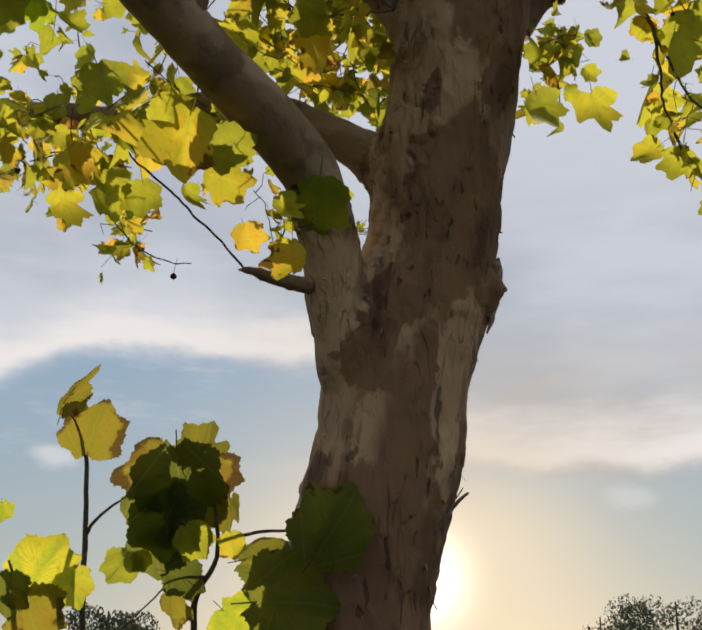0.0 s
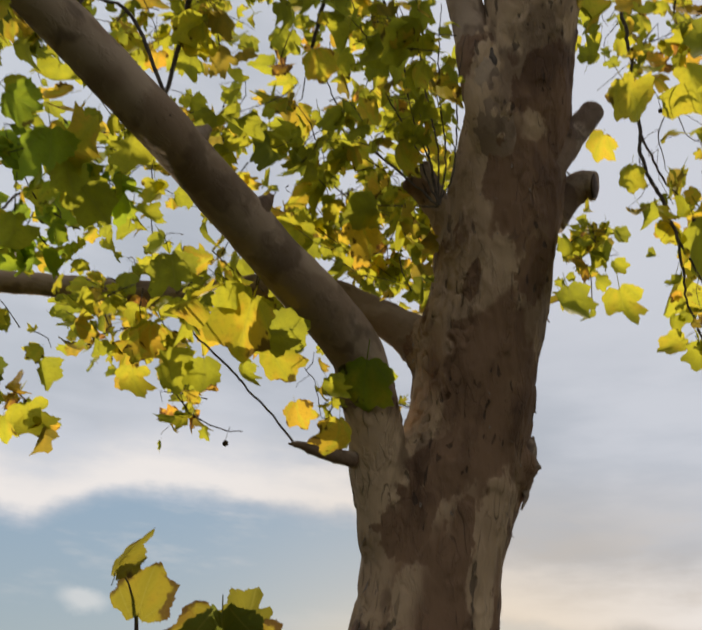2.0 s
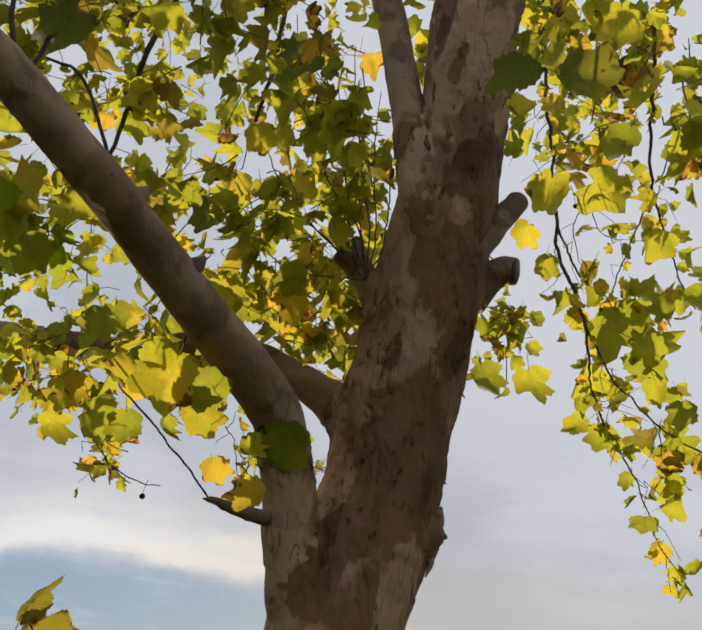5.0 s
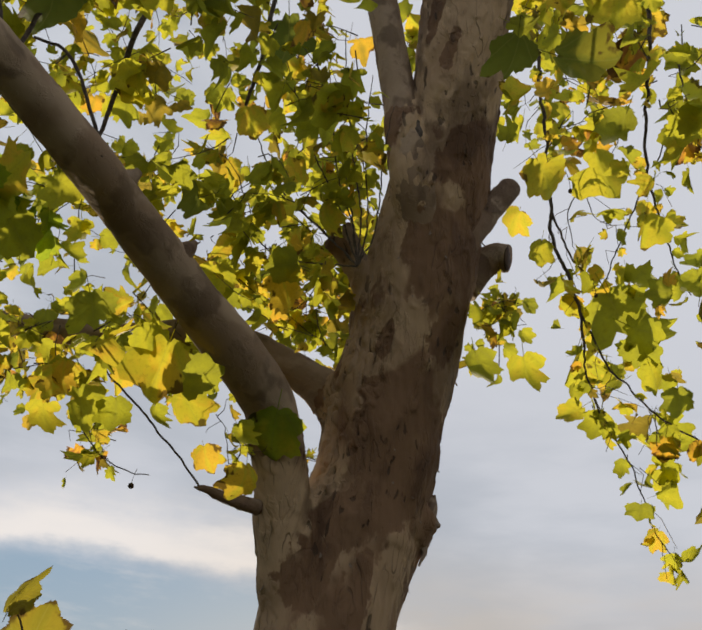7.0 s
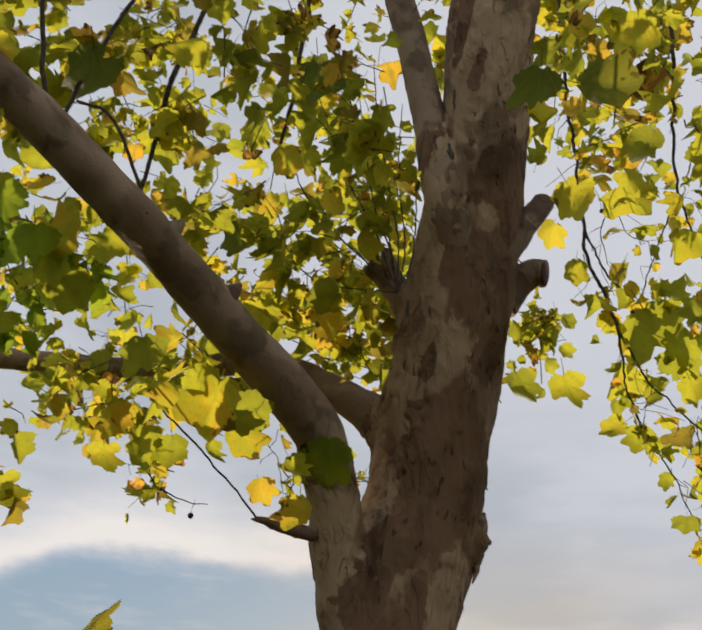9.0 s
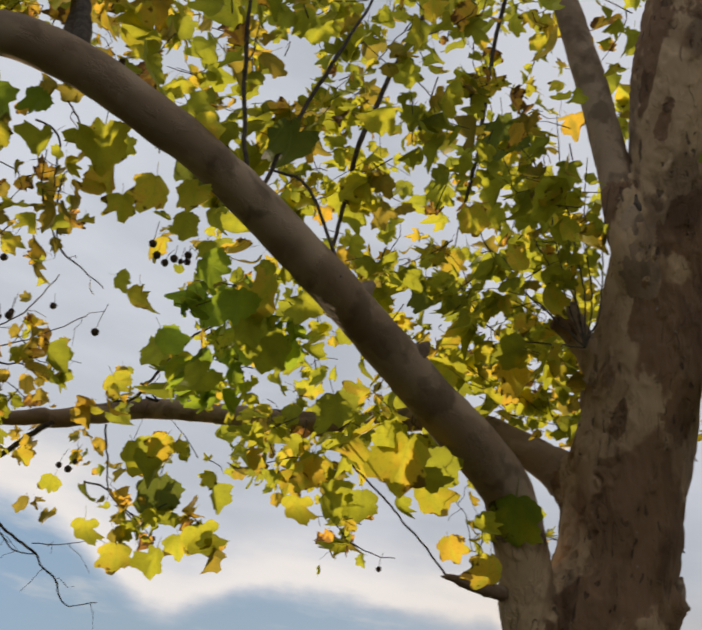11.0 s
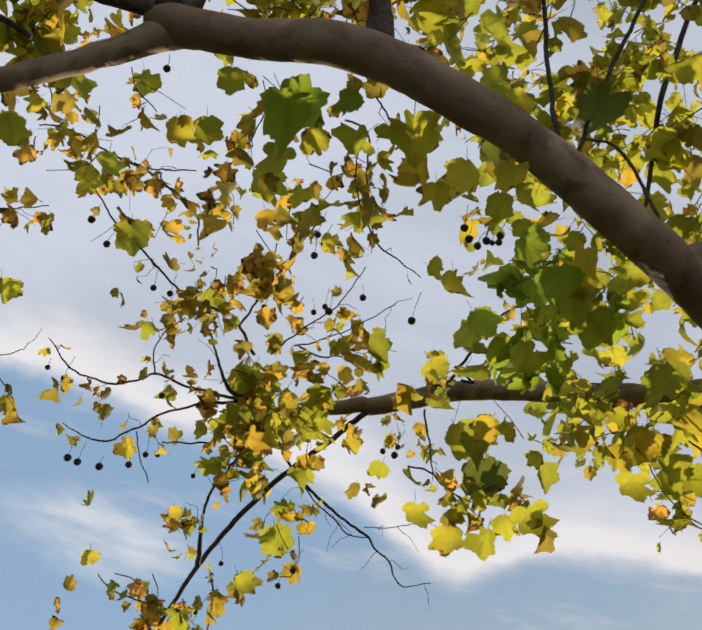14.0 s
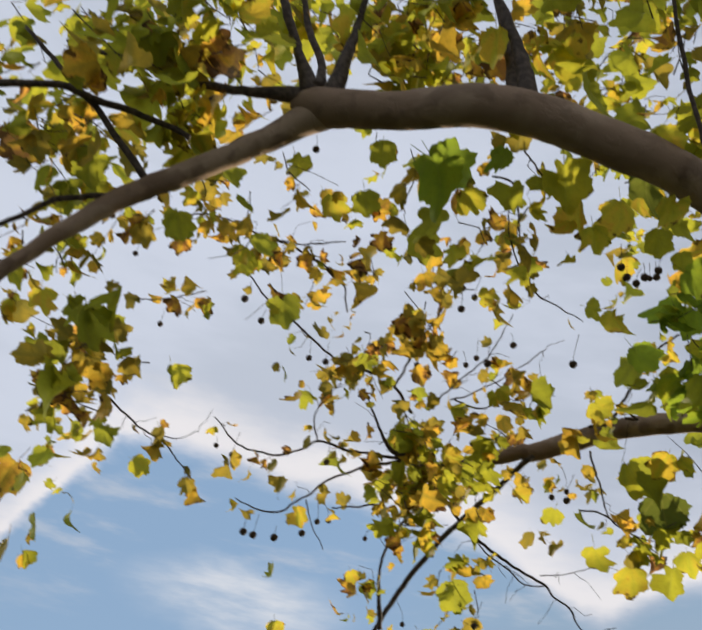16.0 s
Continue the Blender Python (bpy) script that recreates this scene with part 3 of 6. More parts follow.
# ---- the plane tree ----
tree = tagged(new("plane_tree"), "mature plane tree with mottled peeling bark and yellowing autumn leaves", "tree")
tree.location = (0, 0, 0)
HANGERS = []
BARE = []
STUBS = []
TRUNK = [(0.045, 3.420, -0.050, 0.4200), (0.055, 3.420, 0.120, 0.3300), (0.085, 3.400, 0.500, 0.2700), (0.115, 3.400, 1.000, 0.2620), (0.145, 3.400, 1.917, 0.2186), (0.186, 3.400, 2.112, 0.2274), (0.230, 3.400, 2.316, 0.2341), (0.265, 3.400, 2.458, 0.2341), (0.294, 3.400, 2.680, 0.2325), (0.322, 3.400, 2.804, 0.2360), (0.350, 3.400, 2.931, 0.2465), (0.393, 3.380, 3.053, 0.2184), (0.428, 3.360, 3.228, 0.2180), (0.439, 3.340, 3.390, 0.2225), (0.493, 3.320, 3.649, 0.2200), (0.521, 3.300, 3.858, 0.2300), (0.579, 3.270, 4.184, 0.2214), (0.627, 3.200, 4.552, 0.2090), (0.658, 3.080, 4.900, 0.1968), (0.680, 3.000, 5.224, 0.2000), (0.714, 2.940, 5.534, 0.2055), (0.835, 2.820, 6.134, 0.1788), (1.077, 2.580, 7.334, 0.1254), (1.319, 2.340, 8.534, 0.0719), (1.561, 2.100, 9.734, 0.0185)]
LIMB = [(0.235, 3.380, 2.368, 0.0487), (0.181, 3.350, 2.546, 0.0844), (0.137, 3.310, 2.680, 0.0988), (0.107, 3.270, 2.830, 0.0964), (0.087, 3.220, 2.978, 0.0937), (0.050, 3.150, 3.116, 0.0918), (-0.004, 3.050, 3.243, 0.0875), (-0.131, 2.894, 3.332, 0.0895), (-0.332, 2.623, 3.416, 0.0790), (-0.496, 2.387, 3.483, 0.0710), (-0.624, 2.090, 3.467, 0.0688), (-0.775, 1.882, 3.519, 0.0635), (-0.911, 1.702, 3.546, 0.0592), (-0.987, 1.645, 3.569, 0.0624), (-1.170, 1.507, 3.619, 0.0619), (-1.336, 1.418, 3.637, 0.0588), (-1.536, 1.383, 3.652, 0.0543), (-1.693, 1.342, 3.675, 0.0542), (-1.783, 1.320, 3.690, 0.0562), (-1.830, 1.299, 3.701, 0.0433), (-1.858, 1.282, 3.709, 0.0224)]
part("limb", tube(LIMB[5:], 56, 0.02, 0.07, 0.0016), LIMB_BARK, tree, "smooth grey-brown arching limb")
part("branch", tube([(-1.747, 1.339, 3.684, 0.0469), (-1.817, 1.321, 3.663, 0.0471), (-1.924, 1.293, 3.588, 0.0392), (-2.080, 1.221, 3.461, 0.0354), (-2.206, 1.125, 3.327, 0.0314), (-2.321, 1.043, 3.167, 0.0256), (-2.429, 0.976, 2.994, 0.0201), (-2.502, 0.902, 2.806, 0.0124), (-2.544, 0.848, 2.676, 0.0044)], 20, 0.03, 0.08, 0.0, 0.006), LIMB_BARK, tree)
part("branch", tube([(-1.834, 1.279, 3.715, 0.0262), (-1.969, 1.215, 3.720, 0.0152), (-2.066, 1.163, 3.724, 0.0134), (-2.242, 1.044, 3.757, 0.0106), (-2.453, 0.892, 3.800, 0.0058)], 20, 0.03, 0.08, 0.0, 0.006), TWIG_BARK, tree)
part("branch", tube([(-1.798, 1.298, 3.711, 0.0327), (-1.832, 1.240, 3.833, 0.0153), (-1.868, 1.181, 3.960, 0.0136), (-1.915, 1.078, 4.193, 0.0109), (-1.962, 0.932, 4.430, 0.0050)], 20, 0.03, 0.08, 0.0, 0.006), TWIG_BARK, tree)
part("branch", tube([(-1.751, 1.315, 3.701, 0.0325), (-1.726, 1.309, 3.824, 0.0225), (-1.699, 1.305, 3.982, 0.0127), (-1.654, 1.246, 4.179, 0.0089), (-1.603, 1.179, 4.370, 0.0040)], 20, 0.03, 0.08, 0.0, 0.006), TWIG_BARK, tree)
part("branch", tube([(-1.786, 1.285, 3.730, 0.0222), (-1.800, 1.306, 3.848, 0.0126), (-1.873, 1.280, 4.028, 0.0110), (-1.901, 1.233, 4.176, 0.0082)], 20, 0.03, 0.08, 0.0, 0.006), TWIG_BARK, tree)
part("branch", tube([(-1.194, 1.470, 3.637, 0.0302), (-1.210, 1.453, 3.771, 0.0223), (-1.250, 1.421, 3.916, 0.0137), (-1.291, 1.391, 4.054, 0.0113), (-1.327, 1.324, 4.276, 0.0058)], 20, 0.03, 0.08, 0.0, 0.006), TWIG_BARK, tree)
part("branch", tube([(-2.614, 0.599, 3.458, 0.0122), (-2.481, 0.776, 3.521, 0.0117), (-2.364, 0.872, 3.561, 0.0114), (-2.293, 0.950, 3.553, 0.0110), (-2.208, 1.031, 3.550, 0.0101), (-2.083, 1.148, 3.519, 0.0083)], 20, 0.03, 0.08, 0.0, 0.006), TWIG_BARK, tree)
part("branch", tube([(-2.179, 1.134, 3.367, 0.0109), (-2.246, 1.053, 3.462, 0.0101), (-2.301, 0.972, 3.545, 0.0092), (-2.386, 0.899, 3.632, 0.0075), (-2.520, 0.795, 3.785, 0.0057)], 20, 0.03, 0.08, 0.0, 0.006), TWIG_BARK, tree)
part("branch", tube([(-2.236, 1.109, 3.306, 0.0099), (-2.334, 1.055, 3.289, 0.0081), (-2.418, 1.013, 3.254, 0.0081), (-2.523, 0.976, 3.177, 0.0072), (-2.643, 0.919, 3.104, 0.0045)], 20, 0.03, 0.08, 0.0, 0.006), TWIG_BARK, tree)
BACK = [(0.323, 3.360, 3.392, 0.1195), (0.224, 3.360, 3.471, 0.0898), (0.115, 3.360, 3.540, 0.0733), (-0.020, 3.360, 3.606, 0.0670), (-0.144, 3.360, 3.661, 0.0586), (-0.327, 3.380, 3.687, 0.0519), (-0.521, 3.400, 3.661, 0.0502), (-0.718, 3.420, 3.643, 0.0502), (-0.938, 3.420, 3.658, 0.0467), (-1.481, 3.420, 3.666, 0.0446), (-1.730, 3.400, 3.615, 0.0437), (-1.936, 3.380, 3.558, 0.0408), (-1.954, 3.360, 3.559, 0.0372), (-2.089, 3.360, 3.537, 0.0317), (-2.261, 3.360, 3.517, 0.0242), (-2.466, 3.360, 3.521, 0.0165)]
part("branch", tube(BACK, 20, 0.03, 0.08, 0.0, 0.006), LIMB_BARK, tree)
part("branch", tube([(-1.901, 3.360, 3.544, 0.0140), (-2.092, 3.400, 3.395, 0.0120), (-2.313, 3.450, 3.233, 0.0122), (-2.493, 3.500, 3.068, 0.0123), (-2.623, 3.520, 2.886, 0.0115), (-2.731, 3.550, 2.685, 0.0100), (-2.856, 3.600, 2.462, 0.0064)], 20, 0.03, 0.08, 0.0, 0.006), TWIG_BARK, tree)
VEE_LIMB = [(0.540, 3.150, 4.120, 0.0900), (0.502, 3.105, 4.300, 0.0980), (0.468, 3.090, 4.500, 0.0970), (0.432, 3.090, 4.700, 0.0850), (0.395, 3.080, 4.900, 0.0745), (0.332, 3.020, 5.164, 0.0711), (0.270, 2.970, 5.404, 0.0685), (0.187, 2.920, 5.723, 0.0620), (0.070, 2.850, 6.181, 0.0535), (-0.106, 2.800, 6.897, 0.0359), (-0.323, 2.750, 7.742, 0.0155)]
part("limb", tube(VEE_LIMB, 56, 0.02, 0.07, 0.0016), LIMB_BARK, tree, "smooth grey-brown arching limb")
stub = [(0.625, 3.240, 3.960, 0.0700), (0.690, 3.195, 4.120, 0.0760), (0.785, 3.215, 4.290, 0.0610), (0.868, 3.240, 4.425, 0.0530), (0.941, 3.260, 4.544, 0.0485)]
STUBS.append(stub)
end = part("branch_stub", tube(stub, 32, 0.012, 0.1, 0.003), STUB_BARK, tree, "sawn-off branch stub")
part("cut_face", tube([tuple(p + (q - p) * 0.96) [:3] + (stub[-1][3] * 0.93,) for p, q in ((np.array(stub[-2]), np.array(stub[-1])),)] + [tuple(np.array(stub[-1][:3]) + 0.07 * (np.array(stub[-1][:3]) - np.array(stub[-2][:3]))) + (stub[-1][3] * 0.88,)], 24, 0.01, 0.05), CUT_WOOD, end, "dark weathered sawn end")
stub = [(0.733, 3.340, 4.045, 0.0840), (0.815, 3.320, 4.138, 0.0659), (0.882, 3.300, 4.179, 0.0622), (0.924, 3.280, 4.170, 0.0600)]
STUBS.append(stub)
end = part("branch_stub", tube(stub, 32, 0.012, 0.1, 0.003), STUB_BARK, tree, "sawn-off branch stub")
part("cut_face", tube([tuple(p + (q - p) * 0.96) [:3] + (stub[-1][3] * 0.93,) for p, q in ((np.array(stub[-2]), np.array(stub[-1])),)] + [tuple(np.array(stub[-1][:3]) + 0.07 * (np.array(stub[-1][:3]) - np.array(stub[-2][:3]))) + (stub[-1][3] * 0.88,)], 24, 0.01, 0.05), CUT_WOOD, end, "dark weathered sawn end")
SMALL = [(0.420, 3.280, 3.830, 0.0900), (0.340, 3.260, 3.945, 0.0720), (0.270, 3.250, 4.030, 0.0520), (0.205, 3.240, 4.085, 0.0420), (0.160, 3.230, 4.110, 0.0300)]
part("branch_stub", tube([(0.330, 3.250, 3.930, 0.0560), (0.275, 3.240, 4.060, 0.0380), (0.245, 3.235, 4.150, 0.0280), (0.232, 3.230, 4.200, 0.0160)], 24, 0.012, 0.1, 0.004), STUB_BARK, tree, "short broken snag with peeling bark")
# dark tube laid along the fork's crease in place of its shade
part("crease_strip", tube([(0.459, 3.016, 4.670, 0.004), (0.473, 3.009, 4.600, 0.009), (0.483, 3.010, 4.546, 0.013), (0.492, 3.014, 4.510, 0.009), (0.508, 3.016, 4.485, 0.013), (0.530, 3.014, 4.427, 0.004)], 14, 0.008, 0.5, 0.005, 0.006), TWIG_BARK, tree, "dark strip standing in for the shaded crease below the fork")
KNOB = [(0.441, 3.380, 2.905, 0.1480), (0.537, 3.360, 2.952, 0.1000), (0.583, 3.340, 2.978, 0.0830), (0.614, 3.330, 2.985, 0.0620), (0.633, 3.330, 2.988, 0.0400)]
part("bark_flake", tube([(0.585, 3.330, 2.975, 0.0480), (0.618, 3.330, 3.045, 0.0300), (0.635, 3.330, 3.090, 0.0050)], 14, 0.006, 0.35), STUB_BARK, tree)
part("bark_flake", tube([(0.585, 3.330, 2.985, 0.0600), (0.628, 3.330, 2.980, 0.0360), (0.657, 3.330, 2.976, 0.0060)], 14, 0.006, 0.35), STUB_BARK, tree)
part("bark_flake", tube([(0.582, 3.330, 2.908, 0.0220), (0.600, 3.330, 2.874, 0.0117), (0.582, 3.330, 2.822, 0.0036)], 14, 0.006, 0.35), STUB_BARK, tree)
part("knot", tube([(-0.347, 2.556, 3.436, 0.0413), (-0.303, 2.551, 3.485, 0.0236), (-0.285, 2.547, 3.510, 0.0084)], 14, 0.006, 0.35), STUB_BARK, tree)
part("knot", tube([(-0.533, 2.332, 3.507, 0.0477), (-0.488, 2.332, 3.552, 0.0275), (-0.466, 2.337, 3.584, 0.0125)], 14, 0.006, 0.35), STUB_BARK, tree)
stub = [(0.003, 3.180, 2.915, 0.0273), (-0.066, 3.120, 2.903, 0.0224), (-0.119, 3.080, 2.900, 0.0192), (-0.153, 3.050, 2.901, 0.0147), (-0.177, 3.030, 2.898, 0.0087), (-0.202, 3.000, 2.887, 0.0036)]
STUBS.append(stub)
end = part("branch_stub", tube(stub, 32, 0.012, 0.1, 0.003), STUB_BARK, tree, "short dead twig")
BARE.append([(-0.173, 3.040, 2.899, 0.0039), (-0.334, 3.100, 3.090, 0.0035), (-0.481, 3.150, 3.254, 0.0037), (-0.567, 3.200, 3.354, 0.0032), (-0.661, 3.250, 3.477, 0.0028)])
part("twig", tube(BARE[-1], 6, 0.012, 0.1, 0.0, 0.007), TWIG_BARK, tree)
BARE.append([(-0.760, 3.600, 3.439, 0.0030), (-0.714, 3.600, 3.343, 0.0029), (-0.660, 3.600, 3.271, 0.0029), (-0.611, 3.600, 3.223, 0.0026), (-0.542, 3.600, 3.185, 0.0026), (-0.478, 3.600, 3.170, 0.0023), (-0.417, 3.600, 3.169, 0.0017)])
part("twig", tube(BARE[-1], 6, 0.012, 0.1, 0.0, 0.007), TWIG_BARK, tree)
HANGERS.append([(-0.094, 3.100, 2.908, 0.0025), (-0.090, 3.100, 3.001, 0.0025), (-0.071, 3.100, 3.086, 0.0020), (-0.052, 3.100, 3.122, 0.0020)])
part("twig", tube(HANGERS[-1], 6, 0.012, 0.1, 0.0, 0.008), TWIG_BARK, tree)
HANGERS.append([(-0.082, 3.100, 3.043, 0.0020), (-0.108, 3.100, 3.029, 0.0015), (-0.143, 3.120, 3.172, 0.0015), (-0.181, 3.150, 3.227, 0.0016)])
part("twig", tube(HANGERS[-1], 6, 0.012, 0.1, 0.0, 0.008), TWIG_BARK, tree)
HANGERS.append([(1.185, 2.246, 4.645, 0.0137), (1.191, 2.321, 4.450, 0.0115), (1.205, 2.463, 4.175, 0.0094), (1.214, 2.519, 4.038, 0.0080), (1.246, 2.551, 3.906, 0.0059), (1.295, 2.591, 3.748, 0.0045), (1.358, 2.615, 3.586, 0.0032)])
part("branch", tube([(x, y, z, 0.62 * r) for x, y, z, r in HANGERS[-1]], 12, 0.02, 0.08, 0.0, 0.012), TWIG_BARK, tree)
HANGERS.append([(0.953, 2.700, 5.601, 0.0130), (0.923, 2.700, 5.049, 0.0120), (0.911, 2.700, 4.620, 0.0110), (0.923, 2.700, 4.332, 0.0105), (0.930, 2.721, 3.863, 0.0102), (0.993, 2.725, 3.659, 0.0099), (1.024, 2.752, 3.513, 0.0078), (1.038, 2.785, 3.357, 0.0057), (1.083, 2.797, 3.200, 0.0050), (1.147, 2.797, 3.084, 0.0043), (1.194, 2.812, 2.962, 0.0036), (1.227, 2.844, 2.858, 0.0030), (1.305, 2.854, 2.743, 0.0024)])
part("branch", tube([(x, y, z, 0.62 * r) for x, y, z, r in HANGERS[-1]], 12, 0.02, 0.08, 0.0, 0.012), TWIG_BARK, tree)
HANGERS.append([(0.929, 2.711, 3.957, 0.0048), (1.009, 2.780, 3.837, 0.0043), (1.089, 2.815, 3.751, 0.0037), (1.098, 2.797, 3.682, 0.0031)])
part("twig", tube(HANGERS[-1], 6, 0.012, 0.1, 0.0, 0.008), TWIG_BARK, tree)
HANGERS.append([(1.019, 2.741, 3.551, 0.0045), (1.109, 2.790, 3.403, 0.0040), (1.177, 2.767, 3.292, 0.0034), (1.261, 2.777, 3.209, 0.0034), (1.366, 2.766, 3.136, 0.0029), (1.502, 2.740, 3.049, 0.0019)])
part("twig", tube(HANGERS[-1], 6, 0.012, 0.1, 0.0, 0.008), TWIG_BARK, tree)
HANGERS.append([(1.215, 2.550, 4.003, 0.0031), (1.158, 2.652, 3.837, 0.0026), (1.123, 2.761, 3.717, 0.0026)])
part("twig", tube(HANGERS[-1], 6, 0.012, 0.1, 0.0, 0.008), TWIG_BARK, tree)
HANGERS.append([(1.254, 2.774, 3.220, 0.0019), (1.262, 2.806, 3.155, 0.0019), (1.281, 2.836, 3.082, 0.0014)])
part("twig", tube(HANGERS[-1], 6, 0.012, 0.1, 0.0, 0.008), TWIG_BARK, tree)
HANGERS.append([(1.192, 2.239, 4.100, 0.0024), (1.206, 2.309, 4.027, 0.0024), (1.210, 2.430, 3.979, 0.0025)])
part("twig", tube(HANGERS[-1], 6, 0.012, 0.1, 0.0, 0.008), TWIG_BARK, tree)
HANGERS.append([(0.989, 2.591, 3.989, 0.0021), (0.969, 2.649, 3.932, 0.0021), (0.996, 2.707, 3.850, 0.0016)])
part("twig", tube(HANGERS[-1], 6, 0.012, 0.1, 0.0, 0.008), TWIG_BARK, tree)
HANGERS.append([(1.013, 2.595, 3.974, 0.0021), (1.061, 2.643, 3.898, 0.0016), (1.121, 2.639, 3.872, 0.0016)])
part("twig", tube(HANGERS[-1], 6, 0.012, 0.1, 0.0, 0.008), TWIG_BARK, tree)
HANGERS.append([(1.198, 2.151, 4.174, 0.0029), (1.235, 2.198, 4.043, 0.0029), (1.276, 2.216, 3.929, 0.0024)])
part("twig", tube(HANGERS[-1], 6, 0.012, 0.1, 0.0, 0.008), TWIG_BARK, tree)
part("branch", tube([(-0.797, 1.865, 3.598, 0.0073), (-0.819, 1.824, 3.709, 0.0069), (-0.845, 1.771, 3.894, 0.0071), (-0.858, 1.689, 4.093, 0.0062), (-0.887, 1.599, 4.404, 0.0040)], 20, 0.03, 0.08, 0.0, 0.006), TWIG_BARK, tree)
part("branch", tube([(-0.766, 1.935, 3.605, 0.0065), (-0.723, 1.916, 3.784, 0.0067), (-0.668, 1.890, 3.962, 0.0068), (-0.587, 1.848, 4.147, 0.0059), (-0.507, 1.843, 4.417, 0.0041)], 20, 0.03, 0.08, 0.0, 0.006), TWIG_BARK, tree)
part("branch", tube([(-0.677, 2.600, 3.921, 0.0070), (-0.660, 2.614, 4.221, 0.0093), (-0.638, 2.571, 4.418, 0.0107), (-0.604, 2.558, 4.580, 0.0109), (-0.533, 2.487, 4.791, 0.0104), (-0.423, 2.394, 5.011, 0.0092), (-0.328, 2.304, 5.211, 0.0066)], 20, 0.03, 0.08, 0.0, 0.006), TWIG_BARK, tree)
part("branch", tube([(-0.209, 2.659, 4.238, 0.0061), (-0.179, 2.615, 4.432, 0.0081), (-0.164, 2.562, 4.625, 0.0089), (-0.143, 2.460, 4.849, 0.0090), (-0.107, 2.360, 5.056, 0.0091), (-0.081, 2.266, 5.368, 0.0060)], 20, 0.03, 0.08, 0.0, 0.006), TWIG_BARK, tree)
part("branch", tube([(-0.531, 2.129, 3.444, 0.0057), (-0.667, 2.080, 3.750, 0.0055), (-0.800, 2.098, 3.838, 0.0046)], 20, 0.03, 0.08, 0.0, 0.006), TWIG_BARK, tree)
part("branch", tube([(-1.221, 1.487, 3.654, 0.0303), (-1.257, 1.492, 3.772, 0.0237), (-1.283, 1.487, 3.900, 0.0138), (-1.325, 1.452, 4.104, 0.0095), (-1.385, 1.386, 4.373, 0.0039)], 20, 0.03, 0.08, 0.0, 0.006), TWIG_BARK, tree)
HANGERS.append([(-1.598, 3.198, 3.566, 0.0068), (-1.511, 3.213, 3.598, 0.0068), (-1.406, 3.131, 3.696, 0.0060), (-1.303, 3.056, 3.772, 0.0051), (-1.186, 2.995, 3.822, 0.0043)])
part("twig", tube(HANGERS[-1], 6, 0.012, 0.1, 0.0, 0.008), TWIG_BARK, tree)
HANGERS.append([(-2.302, 3.008, 3.396, 0.0123), (-2.367, 2.958, 3.413, 0.0092), (-2.381, 2.846, 3.479, 0.0061), (-2.410, 2.769, 3.574, 0.0038)])
part("twig", tube(HANGERS[-1], 6, 0.012, 0.1, 0.0, 0.008), TWIG_BARK, tree)
HANGERS.append([(-2.259, 2.888, 3.542, 0.0069), (-2.281, 2.771, 3.602, 0.0060), (-2.311, 2.728, 3.638, 0.0053), (-2.370, 2.631, 3.617, 0.0052), (-2.451, 2.557, 3.638, 0.0044), (-2.519, 2.389, 3.692, 0.0044), (-2.592, 2.208, 3.741, 0.0035), (-2.635, 2.113, 3.803, 0.0028), (-2.667, 2.046, 3.841, 0.0021)])
part("twig", tube(HANGERS[-1], 6, 0.012, 0.1, 0.0, 0.008), TWIG_BARK, tree)
HANGERS.append([(-2.280, 2.766, 3.610, 0.0053), (-2.153, 2.693, 3.740, 0.0045), (-2.047, 2.655, 3.882, 0.0037), (-1.917, 2.575, 3.990, 0.0029)])
part("twig", tube(HANGERS[-1], 6, 0.012, 0.1, 0.0, 0.008), TWIG_BARK, tree)
HANGERS.append([(-2.194, 2.919, 3.557, 0.0046), (-2.073, 2.914, 3.679, 0.0038), (-1.951, 2.913, 3.782, 0.0031), (-1.821, 2.866, 3.943, 0.0023)])
part("twig", tube(HANGERS[-1], 6, 0.012, 0.1, 0.0, 0.008), TWIG_BARK, tree)
BARE.append([(-2.109, 2.937, 3.608, 0.0038), (-2.007, 2.966, 3.653, 0.0031), (-1.868, 2.985, 3.735, 0.0023), (-1.717, 2.987, 3.838, 0.0023)])
part("twig", tube(BARE[-1], 6, 0.012, 0.1, 0.0, 0.007), TWIG_BARK, tree)
HANGERS.append([(-2.093, 2.945, 3.612, 0.0038), (-2.009, 2.998, 3.597, 0.0038), (-1.924, 3.032, 3.613, 0.0031)])
part("twig", tube(HANGERS[-1], 6, 0.012, 0.1, 0.0, 0.008), TWIG_BARK, tree)
HANGERS.append([(-2.335, 2.992, 3.388, 0.0077), (-2.454, 2.862, 3.363, 0.0053), (-2.516, 2.819, 3.362, 0.0053), (-2.600, 2.751, 3.372, 0.0053), (-2.652, 2.731, 3.334, 0.0045), (-2.726, 2.692, 3.297, 0.0045), (-2.781, 2.592, 3.265, 0.0037), (-2.849, 2.520, 3.284, 0.0037), (-2.901, 2.426, 3.359, 0.0022)])
part("twig", tube(HANGERS[-1], 6, 0.012, 0.1, 0.0, 0.008), TWIG_BARK, tree)
